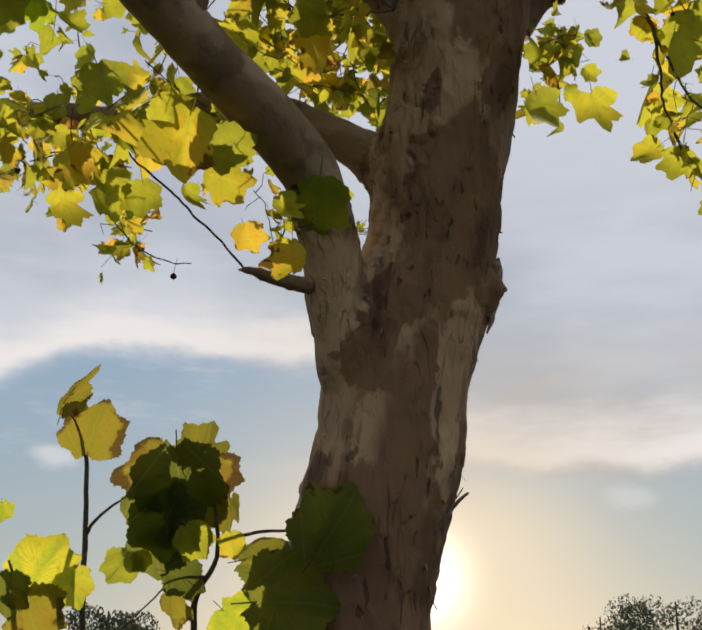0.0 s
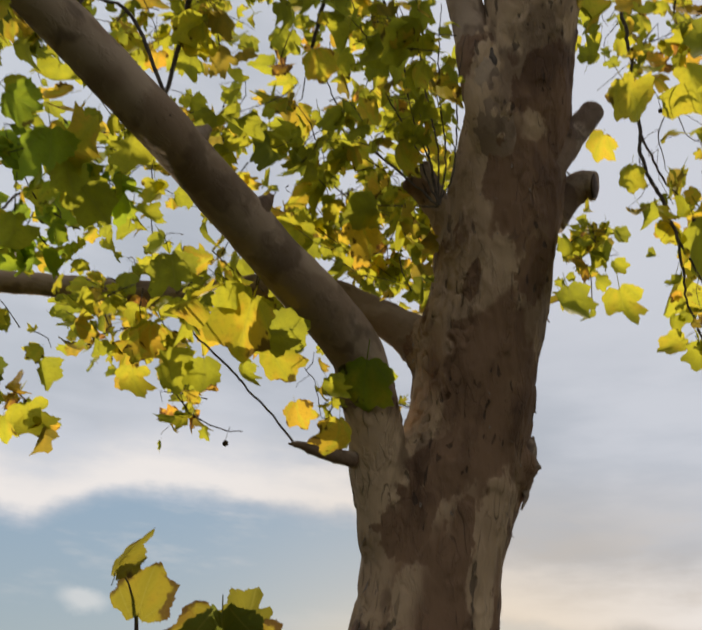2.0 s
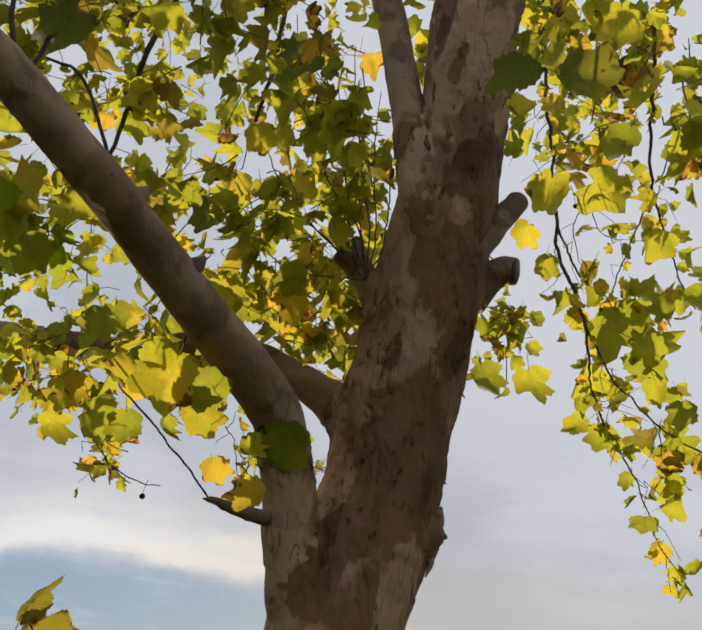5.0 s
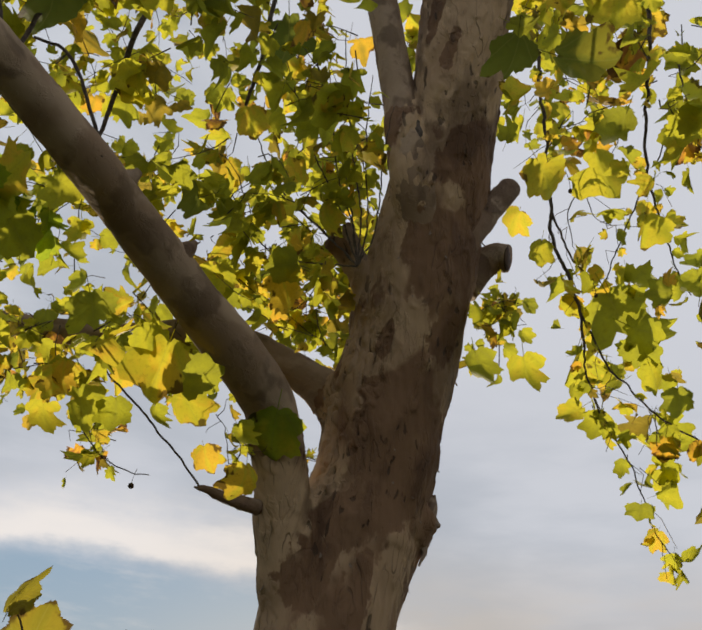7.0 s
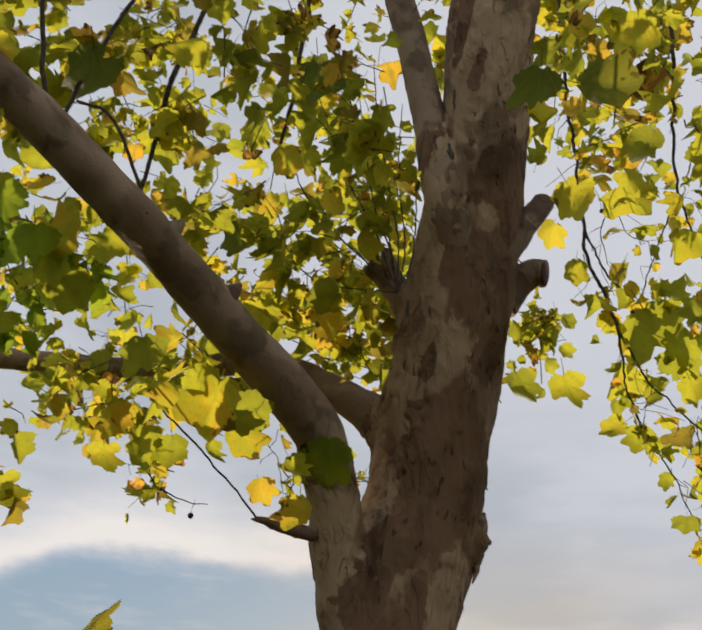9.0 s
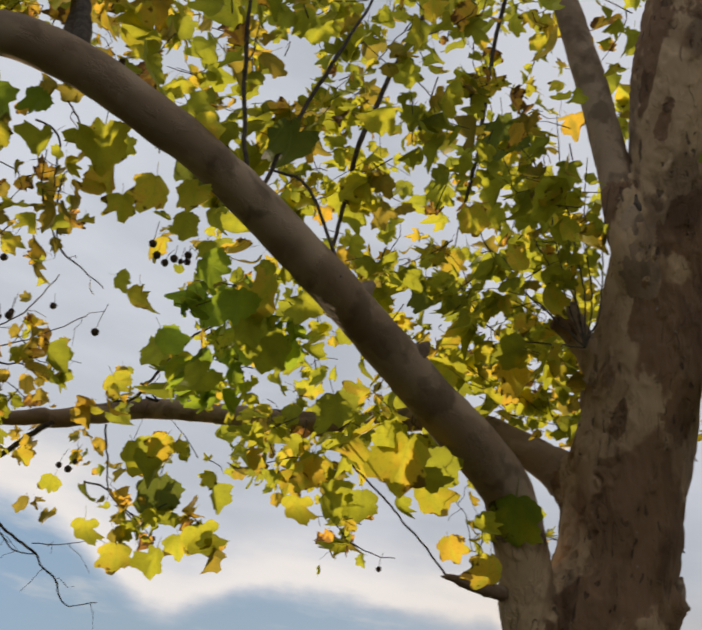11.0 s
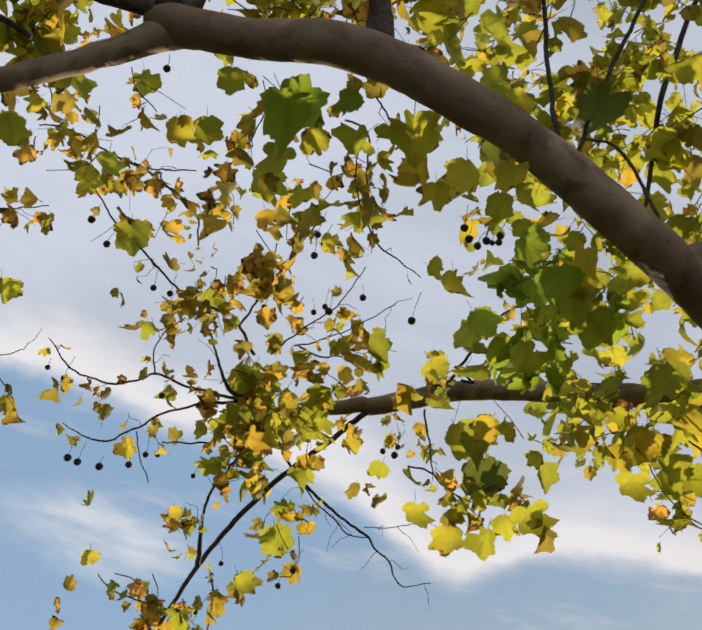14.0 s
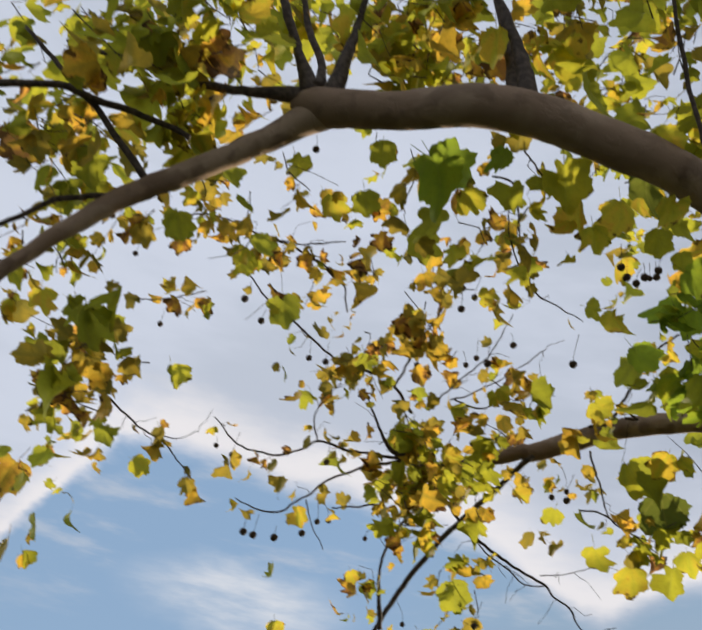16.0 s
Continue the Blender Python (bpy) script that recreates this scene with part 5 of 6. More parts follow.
def along(points, per_metre, rng, share, mean, start=0.0, shoots=7, bare=False):
    """Leaves and side shoots along a twig."""
    c = spline(points, 0.02)
    n = len(c)
    for i in range(int(start * n), n):
        if rng.random() < 0.02 * shoots:
            d = Vector(c[min(i + 1, n - 1), :3] - c[max(i - 1, 0), :3]).normalized()
            twiglet(Vector(c[i, :3]), d, rng, 0 if bare or rng.random() < 0.45 else rng.randint(1, 2), share, mean)
        if rng.random() < 0.02 * per_metre:
            d = Vector(c[min(i + 1, n - 1), :3] - c[max(i - 1, 0), :3]).normalized()
            add_leaf(Vector(c[i, :3]), d, rng, share, mean)



rng = random.Random(1)
for s in [(-1.10, 2.23, 4.13, 0.15, 16), (-1.67, 3.39, 5.42, 0.23, 14), (-0.85, 2.32, 4.28, 0.16, 25), (-1.27, 3.46, 5.57, 0.23, 21), (-0.59, 2.45, 4.48, 0.16, 29), (-0.77, 3.21, 5.34, 0.21, 24),
          (-0.24, 2.18, 4.20, 0.15, 29), (-0.39, 3.61, 5.88, 0.24, 24), (0.05, 2.27, 4.36, 0.15, 33), (0.07, 3.27, 5.55, 0.22, 28), (0.40, 2.56, 4.76, 0.17, 21), (0.52, 3.34, 5.70, 0.23, 18),
          (0.71, 2.44, 4.66, 0.17, 33), (0.96, 3.27, 5.69, 0.23, 28), (0.98, 2.28, 4.52, 0.16, 38), (1.30, 3.02, 5.44, 0.22, 32), (-1.18, 2.61, 4.14, 0.16, 18), (-1.74, 3.85, 5.32, 0.24, 15)]:
    spray(*s, rng, 0.15, 0.092)
for s in [(-0.86, 2.59, 4.17, 0.16, 23), (-1.27, 3.83, 5.37, 0.24, 20), (-0.57, 2.69, 4.31, 0.16, 32), (-0.74, 3.48, 5.09, 0.21, 27), (-0.25, 2.73, 4.40, 0.17, 25), (-0.34, 3.78, 5.45, 0.23, 21),
          (0.08, 2.49, 4.20, 0.15, 41), (0.11, 3.44, 5.17, 0.21, 35), (0.43, 2.72, 4.49, 0.17, 10), (0.58, 3.63, 5.44, 0.23, 8), (0.74, 2.59, 4.40, 0.17, 25), (1.08, 3.77, 5.65, 0.24, 21),
          (1.04, 2.52, 4.37, 0.17, 41), (1.53, 3.68, 5.63, 0.24, 35), (-1.11, 2.68, 3.83, 0.16, 6), (-1.69, 4.09, 4.98, 0.24, 5), (-0.83, 2.74, 3.93, 0.16, 21), (-1.28, 4.23, 5.16, 0.24, 18)]:
    spray(*s, rng, 0.15, 0.092)
for s in [(-0.57, 3.00, 4.18, 0.17, 34), (-0.71, 3.76, 4.83, 0.21, 29), (-0.19, 2.61, 3.90, 0.15, 32), (-0.29, 3.84, 4.96, 0.22, 27), (0.13, 3.02, 4.30, 0.17, 41), (0.17, 3.94, 5.11, 0.23, 35),
          (0.45, 2.80, 4.16, 0.16, 9), (0.61, 3.81, 5.05, 0.22, 8), (0.75, 2.68, 4.09, 0.16, 8), (1.01, 2.53, 4.00, 0.16, 6), (1.51, 3.78, 5.15, 0.23, 5), (-1.13, 2.95, 3.69, 0.16, 6),
          (-1.69, 4.41, 4.70, 0.24, 5), (-0.84, 3.05, 3.80, 0.17, 16), (-1.24, 4.50, 4.82, 0.24, 14), (-0.54, 3.18, 3.93, 0.17, 25), (-0.77, 4.58, 4.94, 0.25, 21), (-0.18, 3.08, 3.90, 0.16, 38)]:
    spray(*s, rng, 0.15, 0.092)
for s in [(-0.24, 4.05, 4.62, 0.22, 32), (0.16, 3.16, 4.01, 0.17, 41), (0.23, 4.54, 5.04, 0.24, 35), (0.51, 3.14, 4.04, 0.17, 6), (0.68, 4.23, 4.87, 0.23, 5), (0.82, 2.97, 3.96, 0.17, 5),
          (1.15, 2.95, 3.98, 0.17, 5), (-1.04, 2.94, 3.35, 0.15, 12), (-1.44, 4.10, 4.02, 0.21, 10), (-0.84, 3.32, 3.61, 0.17, 21), (-1.21, 4.79, 4.48, 0.25, 18), (-0.43, 2.90, 3.40, 0.15, 21),
          (-0.71, 4.70, 4.49, 0.24, 18), (-0.15, 3.09, 3.56, 0.16, 25), (-0.20, 4.27, 4.28, 0.22, 21), (0.17, 3.01, 3.54, 0.15, 16), (0.27, 4.66, 4.59, 0.24, 14), (0.54, 3.30, 3.77, 0.17, 3)]:
    spray(*s, rng, 0.15, 0.092)
for s in [(1.13, 3.00, 3.66, 0.16, 4), (-1.09, 3.33, 3.25, 0.17, 12), (-1.46, 4.47, 3.79, 0.22, 10), (-0.80, 3.49, 3.36, 0.17, 12), (-1.15, 5.00, 4.10, 0.25, 10), (-0.44, 3.29, 3.30, 0.16, 6),
          (-0.68, 5.06, 4.19, 0.25, 5), (1.09, 2.96, 3.31, 0.15, 3), (-1.18, 1.99, 4.63, 0.16, 16), (-1.54, 2.60, 5.54, 0.21, 14), (-0.84, 1.86, 4.48, 0.15, 16), (-1.25, 2.78, 5.89, 0.23, 14),
          (-0.61, 2.02, 4.78, 0.16, 16), (-0.82, 2.69, 5.82, 0.22, 14), (-0.28, 1.80, 4.49, 0.15, 16), (-0.46, 2.99, 6.36, 0.24, 14), (-0.00, 1.89, 4.68, 0.15, 16), (-0.01, 3.00, 6.46, 0.24, 14)]:
    spray(*s, rng, 0.15, 0.092)
for s in [(0.32, 2.07, 5.03, 0.17, 12), (0.41, 2.71, 6.07, 0.22, 10), (0.58, 1.87, 4.76, 0.16, 16), (0.84, 2.71, 6.15, 0.23, 14), (0.88, 1.88, 4.83, 0.16, 16), (1.25, 2.66, 6.15, 0.23, 14),
          (-1.17, 2.18, 4.46, 0.16, 16), (-1.69, 3.14, 5.70, 0.23, 14), (-0.96, 2.36, 4.75, 0.17, 19), (-1.26, 3.12, 5.75, 0.23, 16), (-0.58, 2.16, 4.54, 0.16, 21), (-0.87, 3.24, 5.98, 0.24, 18),
          (-0.27, 2.08, 4.47, 0.15, 25), (-0.39, 3.04, 5.78, 0.22, 21), (0.03, 2.36, 4.92, 0.17, 23), (0.03, 3.11, 5.96, 0.23, 20), (0.33, 2.15, 4.68, 0.16, 16), (0.44, 2.83, 5.64, 0.21, 14)]:
    spray(*s, rng, 0.15, 0.092)
for s in [(0.62, 2.05, 4.59, 0.16, 21), (0.91, 3.03, 5.98, 0.23, 18), (0.83, 1.85, 4.34, 0.15, 21), (1.33, 2.96, 5.96, 0.23, 18)]:
    spray(*s, rng, 0.15, 0.092)
rng = random.Random(2)
for s in [(-1.81, 1.68, 4.05, 0.15, 9), (-2.38, 2.31, 4.83, 0.20, 8), (-1.56, 1.77, 4.13, 0.15, 12), (-2.19, 2.61, 5.19, 0.21, 10), (-1.31, 1.87, 4.24, 0.15, 17), (-1.78, 2.67, 5.23, 0.21, 14),
          (-1.86, 1.89, 3.91, 0.15, 4), (-2.68, 2.87, 4.95, 0.22, 3), (-1.40, 1.69, 3.68, 0.13, 5), (-1.33, 2.06, 4.06, 0.15, 5), (-1.71, 1.86, 3.53, 0.14, 4), (-2.59, 2.98, 4.54, 0.21, 3),
          (-1.59, 2.11, 3.76, 0.15, 5), (-1.26, 2.09, 3.73, 0.14, 4), (-1.81, 3.17, 4.70, 0.21, 4), (-2.04, 2.45, 3.67, 0.16, 5), (-2.93, 3.67, 4.59, 0.24, 4), (-1.74, 2.53, 3.74, 0.16, 4)]:
    spray(*s, rng, 0.7, 0.070)
for s in [(-1.56, 2.88, 4.00, 0.18, 3), (-2.11, 2.72, 3.50, 0.17, 4), (-2.98, 3.99, 4.30, 0.25, 4), (-1.74, 2.70, 3.50, 0.16, 3), (-1.57, 3.08, 3.75, 0.18, 4), (-1.96, 2.66, 3.14, 0.16, 9),
          (-2.84, 4.03, 3.84, 0.24, 8), (-1.84, 3.07, 3.37, 0.17, 7), (-2.33, 3.99, 3.84, 0.22, 6), (-1.44, 2.96, 3.33, 0.16, 9), (-1.99, 4.29, 4.01, 0.23, 8), (-2.15, 3.15, 3.05, 0.18, 4),
          (-2.81, 4.22, 3.48, 0.24, 3), (-1.86, 3.30, 3.13, 0.18, 4), (-2.32, 4.21, 3.51, 0.23, 3), (-1.42, 3.10, 3.07, 0.16, 6), (-2.05, 4.69, 3.74, 0.24, 5), (-2.13, 3.30, 2.79, 0.18, 4)]:
    spray(*s, rng, 0.7, 0.070)
for s in [(-1.64, 1.36, 3.99, 0.14, 9), (-2.36, 2.09, 5.08, 0.20, 8), (-1.51, 1.55, 4.24, 0.15, 9), (-2.06, 2.23, 5.24, 0.20, 8), (-1.32, 1.72, 4.46, 0.15, 9), (-1.88, 2.60, 5.75, 0.23, 8)]:
    spray(*s, rng, 0.7, 0.070)
rng = random.Random(3)
for s in [(-2.63, 1.48, 4.01, 0.16, 10), (-3.66, 2.24, 5.05, 0.23, 8), (-2.64, 1.85, 4.40, 0.18, 13), (-3.48, 2.60, 5.39, 0.24, 11), (-2.35, 2.01, 4.51, 0.18, 5), (-2.97, 2.69, 5.37, 0.23, 4),
          (-2.65, 1.63, 3.80, 0.16, 7), (-3.74, 2.50, 4.77, 0.23, 6), (-2.69, 2.05, 4.18, 0.18, 10), (-3.38, 2.71, 4.91, 0.23, 8), (-2.24, 2.02, 4.08, 0.16, 7), (-2.83, 1.91, 3.69, 0.17, 5),
          (-2.78, 2.29, 3.99, 0.18, 4), (-2.15, 2.06, 3.72, 0.15, 10), (-3.34, 3.54, 5.03, 0.25, 8), (-3.06, 2.28, 3.60, 0.18, 2), (-2.61, 2.26, 3.56, 0.17, 2), (-2.51, 2.67, 3.82, 0.18, 11)]:
    spray(*s, rng, 0.85, 0.066)
for s in [(-3.08, 3.41, 4.37, 0.23, 10), (-2.75, 2.57, 3.39, 0.18, 2), (-2.43, 2.71, 3.46, 0.17, 5), (-3.22, 3.80, 4.12, 0.24, 4), (-2.56, 2.49, 3.00, 0.16, 1), (-2.27, 2.62, 3.07, 0.16, 5),
          (-3.03, 3.73, 3.60, 0.22, 4), (-2.67, 2.77, 2.80, 0.17, 1), (-2.47, 3.07, 2.93, 0.18, 6), (-2.78, 3.05, 2.58, 0.18, 4), (-2.49, 3.24, 2.66, 0.18, 10), (-3.33, 4.58, 3.03, 0.25, 8)]:
    spray(*s, rng, 0.85, 0.066)
rng = random.Random(4)
for s in [(-2.79, 1.00, 4.06, 0.16, 22), (-3.71, 1.51, 4.95, 0.22, 18), (-2.20, 0.93, 3.74, 0.13, 25), (-3.50, 1.81, 5.18, 0.22, 21), (-2.07, 1.12, 3.89, 0.13, 25), (-2.98, 1.89, 5.05, 0.21, 21),
          (-2.01, 1.44, 4.19, 0.15, 25), (-2.73, 2.20, 5.27, 0.21, 21), (-1.69, 1.49, 4.11, 0.14, 22), (-2.50, 2.59, 5.59, 0.23, 18), (-1.49, 1.69, 4.24, 0.15, 19), (-1.95, 2.51, 5.28, 0.21, 16),
          (-1.16, 1.65, 4.07, 0.14, 14), (-1.68, 2.93, 5.60, 0.23, 12), (-0.95, 1.84, 4.18, 0.14, 14), (-1.28, 3.03, 5.55, 0.22, 12), (-2.45, 0.72, 3.96, 0.14, 11), (-3.39, 1.18, 4.98, 0.20, 9)]:
    spray(*s, rng, 0.35, 0.092)
for s in [(-2.34, 0.92, 4.14, 0.15, 14), (-3.41, 1.58, 5.46, 0.22, 12), (-1.99, 0.97, 4.03, 0.13, 14), (-3.08, 1.81, 5.57, 0.22, 12), (-2.02, 1.34, 4.49, 0.16, 14), (-2.73, 2.05, 5.68, 0.22, 12),
          (-1.73, 1.46, 4.49, 0.15, 14), (-2.11, 1.94, 5.25, 0.20, 12), (-1.43, 1.52, 4.41, 0.15, 14), (-1.99, 2.48, 5.83, 0.23, 12), (-1.08, 1.40, 4.10, 0.13, 14), (-1.49, 2.39, 5.47, 0.21, 12),
          (-0.88, 1.58, 4.21, 0.14, 14), (-1.17, 2.64, 5.62, 0.21, 12), (-2.60, 1.07, 3.69, 0.14, 14), (-3.71, 1.75, 4.67, 0.21, 12), (-2.83, 1.33, 3.63, 0.15, 11), (-3.54, 1.80, 4.18, 0.20, 9)]:
    spray(*s, rng, 0.35, 0.092)
for s in [(-2.53, 1.23, 3.17, 0.13, 7), (-3.68, 2.04, 3.95, 0.20, 6), (-2.59, 1.38, 3.00, 0.13, 8), (-3.69, 2.21, 3.63, 0.20, 7), (-3.05, 1.84, 3.00, 0.16, 9), (-4.18, 2.74, 3.55, 0.23, 8),
          (-2.60, 1.57, 2.58, 0.13, 6), (-3.99, 2.74, 3.12, 0.21, 5)]:
    spray(*s, rng, 0.35, 0.092)
rng = random.Random(5)
for s in [(1.15, 2.06, 4.09, 0.15, 19), (1.70, 3.02, 5.23, 0.21, 16), (1.40, 1.99, 4.05, 0.15, 14), (2.15, 3.05, 5.33, 0.23, 12), (1.26, 2.35, 4.05, 0.15, 6), (1.39, 2.08, 3.81, 0.14, 8),
          (2.11, 3.14, 4.90, 0.21, 7), (1.18, 2.29, 3.65, 0.14, 6), (1.59, 2.48, 3.85, 0.16, 8), (2.18, 3.39, 4.66, 0.22, 7), (1.20, 2.41, 3.44, 0.14, 6), (1.81, 3.63, 4.34, 0.21, 5),
          (1.51, 2.46, 3.51, 0.15, 8), (2.31, 3.73, 4.46, 0.22, 7), (1.41, 2.93, 3.47, 0.16, 7), (1.91, 3.95, 4.11, 0.22, 6), (1.67, 2.82, 3.44, 0.16, 8), (2.35, 3.94, 4.14, 0.22, 7)]:
    spray(*s, rng, 0.12, 0.108)
for s in [(1.33, 2.86, 3.12, 0.15, 7), (1.59, 2.78, 3.11, 0.15, 8), (2.40, 4.17, 3.84, 0.23, 7), (1.57, 2.84, 2.86, 0.15, 6)]:
    spray(*s, rng, 0.12, 0.108)
rng = random.Random(40)
spray(-2.52, 1.27, 3.56, 0.15, 16, rng, 0.7, 0.075)
spray(-2.26, 1.25, 3.82, 0.16, 36, rng, 0.3, 0.09)
spray(-2.58, 1.39, 3.38, 0.08, 8, rng, 0.7, 0.075)
spray(-2.32, 1.60, 3.65, 0.12, 14, rng, 0.5, 0.075)
spray(-0.87, 2.51, 3.45, 0.16, 20, rng, -1, 0.1)
spray(0.21, 3.80, 4.12, 0.16, 40, rng, 0.12, 0.09)
spray(0.05, 3.73, 4.22, 0.18, 24, rng, 0.15, 0.09)
spray(0.22, 3.59, 4.24, 0.16, 16, rng, 0.12, 0.09)
spray(-0.09, 3.54, 4.31, 0.18, 26, rng, 0.12, 0.09)
spray(0.09, 3.43, 4.45, 0.18, 10, rng, 0.15, 0.09)
spray(0.24, 3.40, 4.48, 0.16, 12, rng, 0.12, 0.09)
spray(0.33, 3.21, 4.69, 0.14, 20, rng, 0.15, 0.09)
spray(0.85, 3.24, 3.84, 0.12, 34, rng, 0.08, 0.06)
spray(0.92, 3.16, 3.92, 0.08, 14, rng, 0.08, 0.06)
spray(-2.29, 2.98, 3.40, 0.24, 32, rng, 0.4, 0.08)
spray(-2.12, 3.07, 3.40, 0.17, 28, rng, 0.3, 0.08)
spray(-2.25, 3.09, 3.22, 0.13, 18, rng, 0.3, 0.085)
spray(0.20, 3.60, 3.99, 0.18, 30, rng, 0.1, 0.09)
spray(0.27, 3.52, 4.44, 0.20, 34, rng, 0.1, 0.09)
spray(0.10, 3.56, 4.24, 0.20, 30, rng, 0.1, 0.09)
spray(0.84, 3.23, 3.86, 0.10, 16, rng, 0.1, 0.075)
spray(0.82, 3.26, 4.00, 0.07, 10, rng, 0.1, 0.07)
spray(0.82, 3.32, 3.72, 0.05, 4, rng, 0.1, 0.09)
spray(1.17, 2.76, 3.64, 0.08, 8, rng, 0.1, 0.09)
spray(1.19, 2.87, 3.46, 0.06, 6, rng, 0.3, 0.08)
spray(-1.09, 3.75, 3.31, 0.11, 12, rng, 0.95, 0.075)
spray(-1.10, 3.66, 3.47, 0.08, 8, rng, 0.7, 0.08)
spray(-2.08, 2.54, 3.82, 0.19, 38, rng, 0.95, 0.07)
spray(-2.26, 2.96, 3.41, 0.18, 46, rng, 0.7, 0.066)
spray(-2.31, 2.53, 3.71, 0.12, 18, rng, 0.95, 0.066)
spray(-2.21, 3.33, 2.91, 0.14, 20, rng, 0.9, 0.066)
spray(-2.51, 3.21, 2.52, 0.16, 30, rng, 0.85, 0.066)
spray(-1.54, 2.01, 3.65, 0.12, 18, rng, 0.9, 0.07)
spray(-2.31, 3.03, 3.20, 0.11, 20, rng, 0.4, 0.07)
spray(-1.80, 2.97, 3.61, 0.11, 12, rng, 0.5, 0.07)
spray(-2.75, 1.58, 3.20, 0.13, 40, rng, 0.8, 0.07)
spray(-2.82, 1.63, 3.01, 0.09, 18, rng, 0.8, 0.06)
spray(-2.43, 0.95, 3.46, 0.12, 26, rng, 0.4, 0.085)
spray(-2.70, 1.20, 3.28, 0.10, 18, rng, 0.5, 0.08)
spray(-2.82, 1.83, 2.96, 0.05, 5, rng, 0.8, 0.055)
spray(-1.65, 1.47, 4.02, 0.17, 40, rng, 0.1, 0.095)
spray(-2.19, 1.11, 3.91, 0.15, 34, rng, 0.3, 0.09)
spray(-1.27, 3.32, 3.09, 0.13, 9, rng, 0.5, 0.075)
spray(-1.35, 3.23, 3.22, 0.14, 16, rng, 0.1, 0.085)
spray(0.14, 3.66, 3.32, 0.07, 18, rng, 0.3, 0.075)
spray(-2.40, 2.63, 4.12, 0.20, 12, rng, 0.95, 0.075)
spray(-2.36, 2.63, 3.84, 0.16, 7, rng, 0.95, 0.07)
spray(-2.19, 2.95, 3.44, 0.16, 10, rng, 0.4, 0.085)
spray(-1.84, 2.90, 3.45, 0.13, 12, rng, 0.4, 0.08)
spray(-2.02, 2.95, 3.27, 0.13, 14, rng, 0.3, 0.085)
spray(-0.92, 2.44, 3.58, 0.13, 26, rng, -1, 0.09)
spray(-1.06, 2.72, 3.47, 0.13, 20, rng, -1, 0.085)
spray(-0.89, 3.15, 3.46, 0.12, 12, rng, 0.1, 0.095)
spray(-0.69, 3.15, 3.50, 0.12, 14, rng, 0.1, 0.095)
spray(-0.54, 3.15, 3.53, 0.12, 10, rng, 0.1, 0.095)
spray(-0.98, 3.15, 3.55, 0.12, 10, rng, 0.1, 0.095)
rng = random.Random(12)
for h in HANGERS:
    left_side = h[0][0] < -1.0
    along(h, 13 if left_side else 19, rng, 0.85 if left_side else 0.1, 0.064, 0.1, 7 if left_side else 10)
for h in [q for q in BARE if q[0][0] < -1.0]:
    along(h, 0, rng, 0.5, 0.06, 0.3, 9, True)

vs, fs = [], []
for line in stems:
    v, f, _ = tube(line, 4, 0.08)
    fs.extend([tuple(k + len(vs) for k in q) for q in f])
    vs.extend(v)
tagged(mesh_object("brushwood", "brushwood", vs, fs, TWIG_BARK, tree), "thin dark leaf-bearing shoots", kind="stuff")


def single_leaf(parent, kind, i, rot, size, pos):
    ob = new("leaf", LEAF_MESH[i, {"green": LEAF_GREEN, "autumn": LEAF_AUTUMN, "mid": LEAF_MID, "deep": LEAF_DEEP_SHADE, "dry": LEAF_DRY}[kind].name])
    ob.parent = parent
    ob.matrix_local = Matrix.Translation(pos) @ rot.to_4x4() @ Matrix.Diagonal((size, size, size, 1))
    return ob


# the leaves over the crossing of the limb and the back branch stand singly
for kind, mat in (("green", MASS_GREEN), ("autumn", MASS_AUTUMN), ("fresh", MASS_FRESH)):
    near = [] if kind == "fresh" else [q for q in loose[kind] if -1.3 < q[3][0] < 0.2 and q[3][1] < 3.2 and q[3][2] < 4.1][:95]
    for q in near:
        single_leaf(tree, kind, *q)
    rest = [q for q in loose[kind] if q not in near]
    foliage("foliage", rest, mat, tree, {"green": "dense backlit lobed leaves, green turning yellow", "autumn": "backlit yellow and orange lobed leaves", "fresh": "cluster of fresh green lobed leaves"}[kind])


def hero(parent, kind, x, y, z, size, tx, ty, tz, tilt, rng, large=False, shape=None):
    """A leaf that shows singly, its base at (x, y, z) and its tip along (tx, ty, tz)."""
    pos, tip = Vector((x, y, z)), Vector((tx, ty, tz))
    face = (Vector((0, 0, 1.7)) - pos).normalized()
    face = (face + tip.cross(face) * rng.choice((-1, 1)) * tilt).normalized()
    single_leaf(parent, kind, shape if shape is not None else rng.randrange(25, 28) if large and kind == "dry" else rng.randrange(22, 25) if large else rng.randrange(16, 22) if kind == "dry" else rng.randrange(4, 14) if kind in ("deep", "mid") else rng.randrange(2, 14), turned(tip, face), size * 0.92, pos)


rng = random.Random(77)

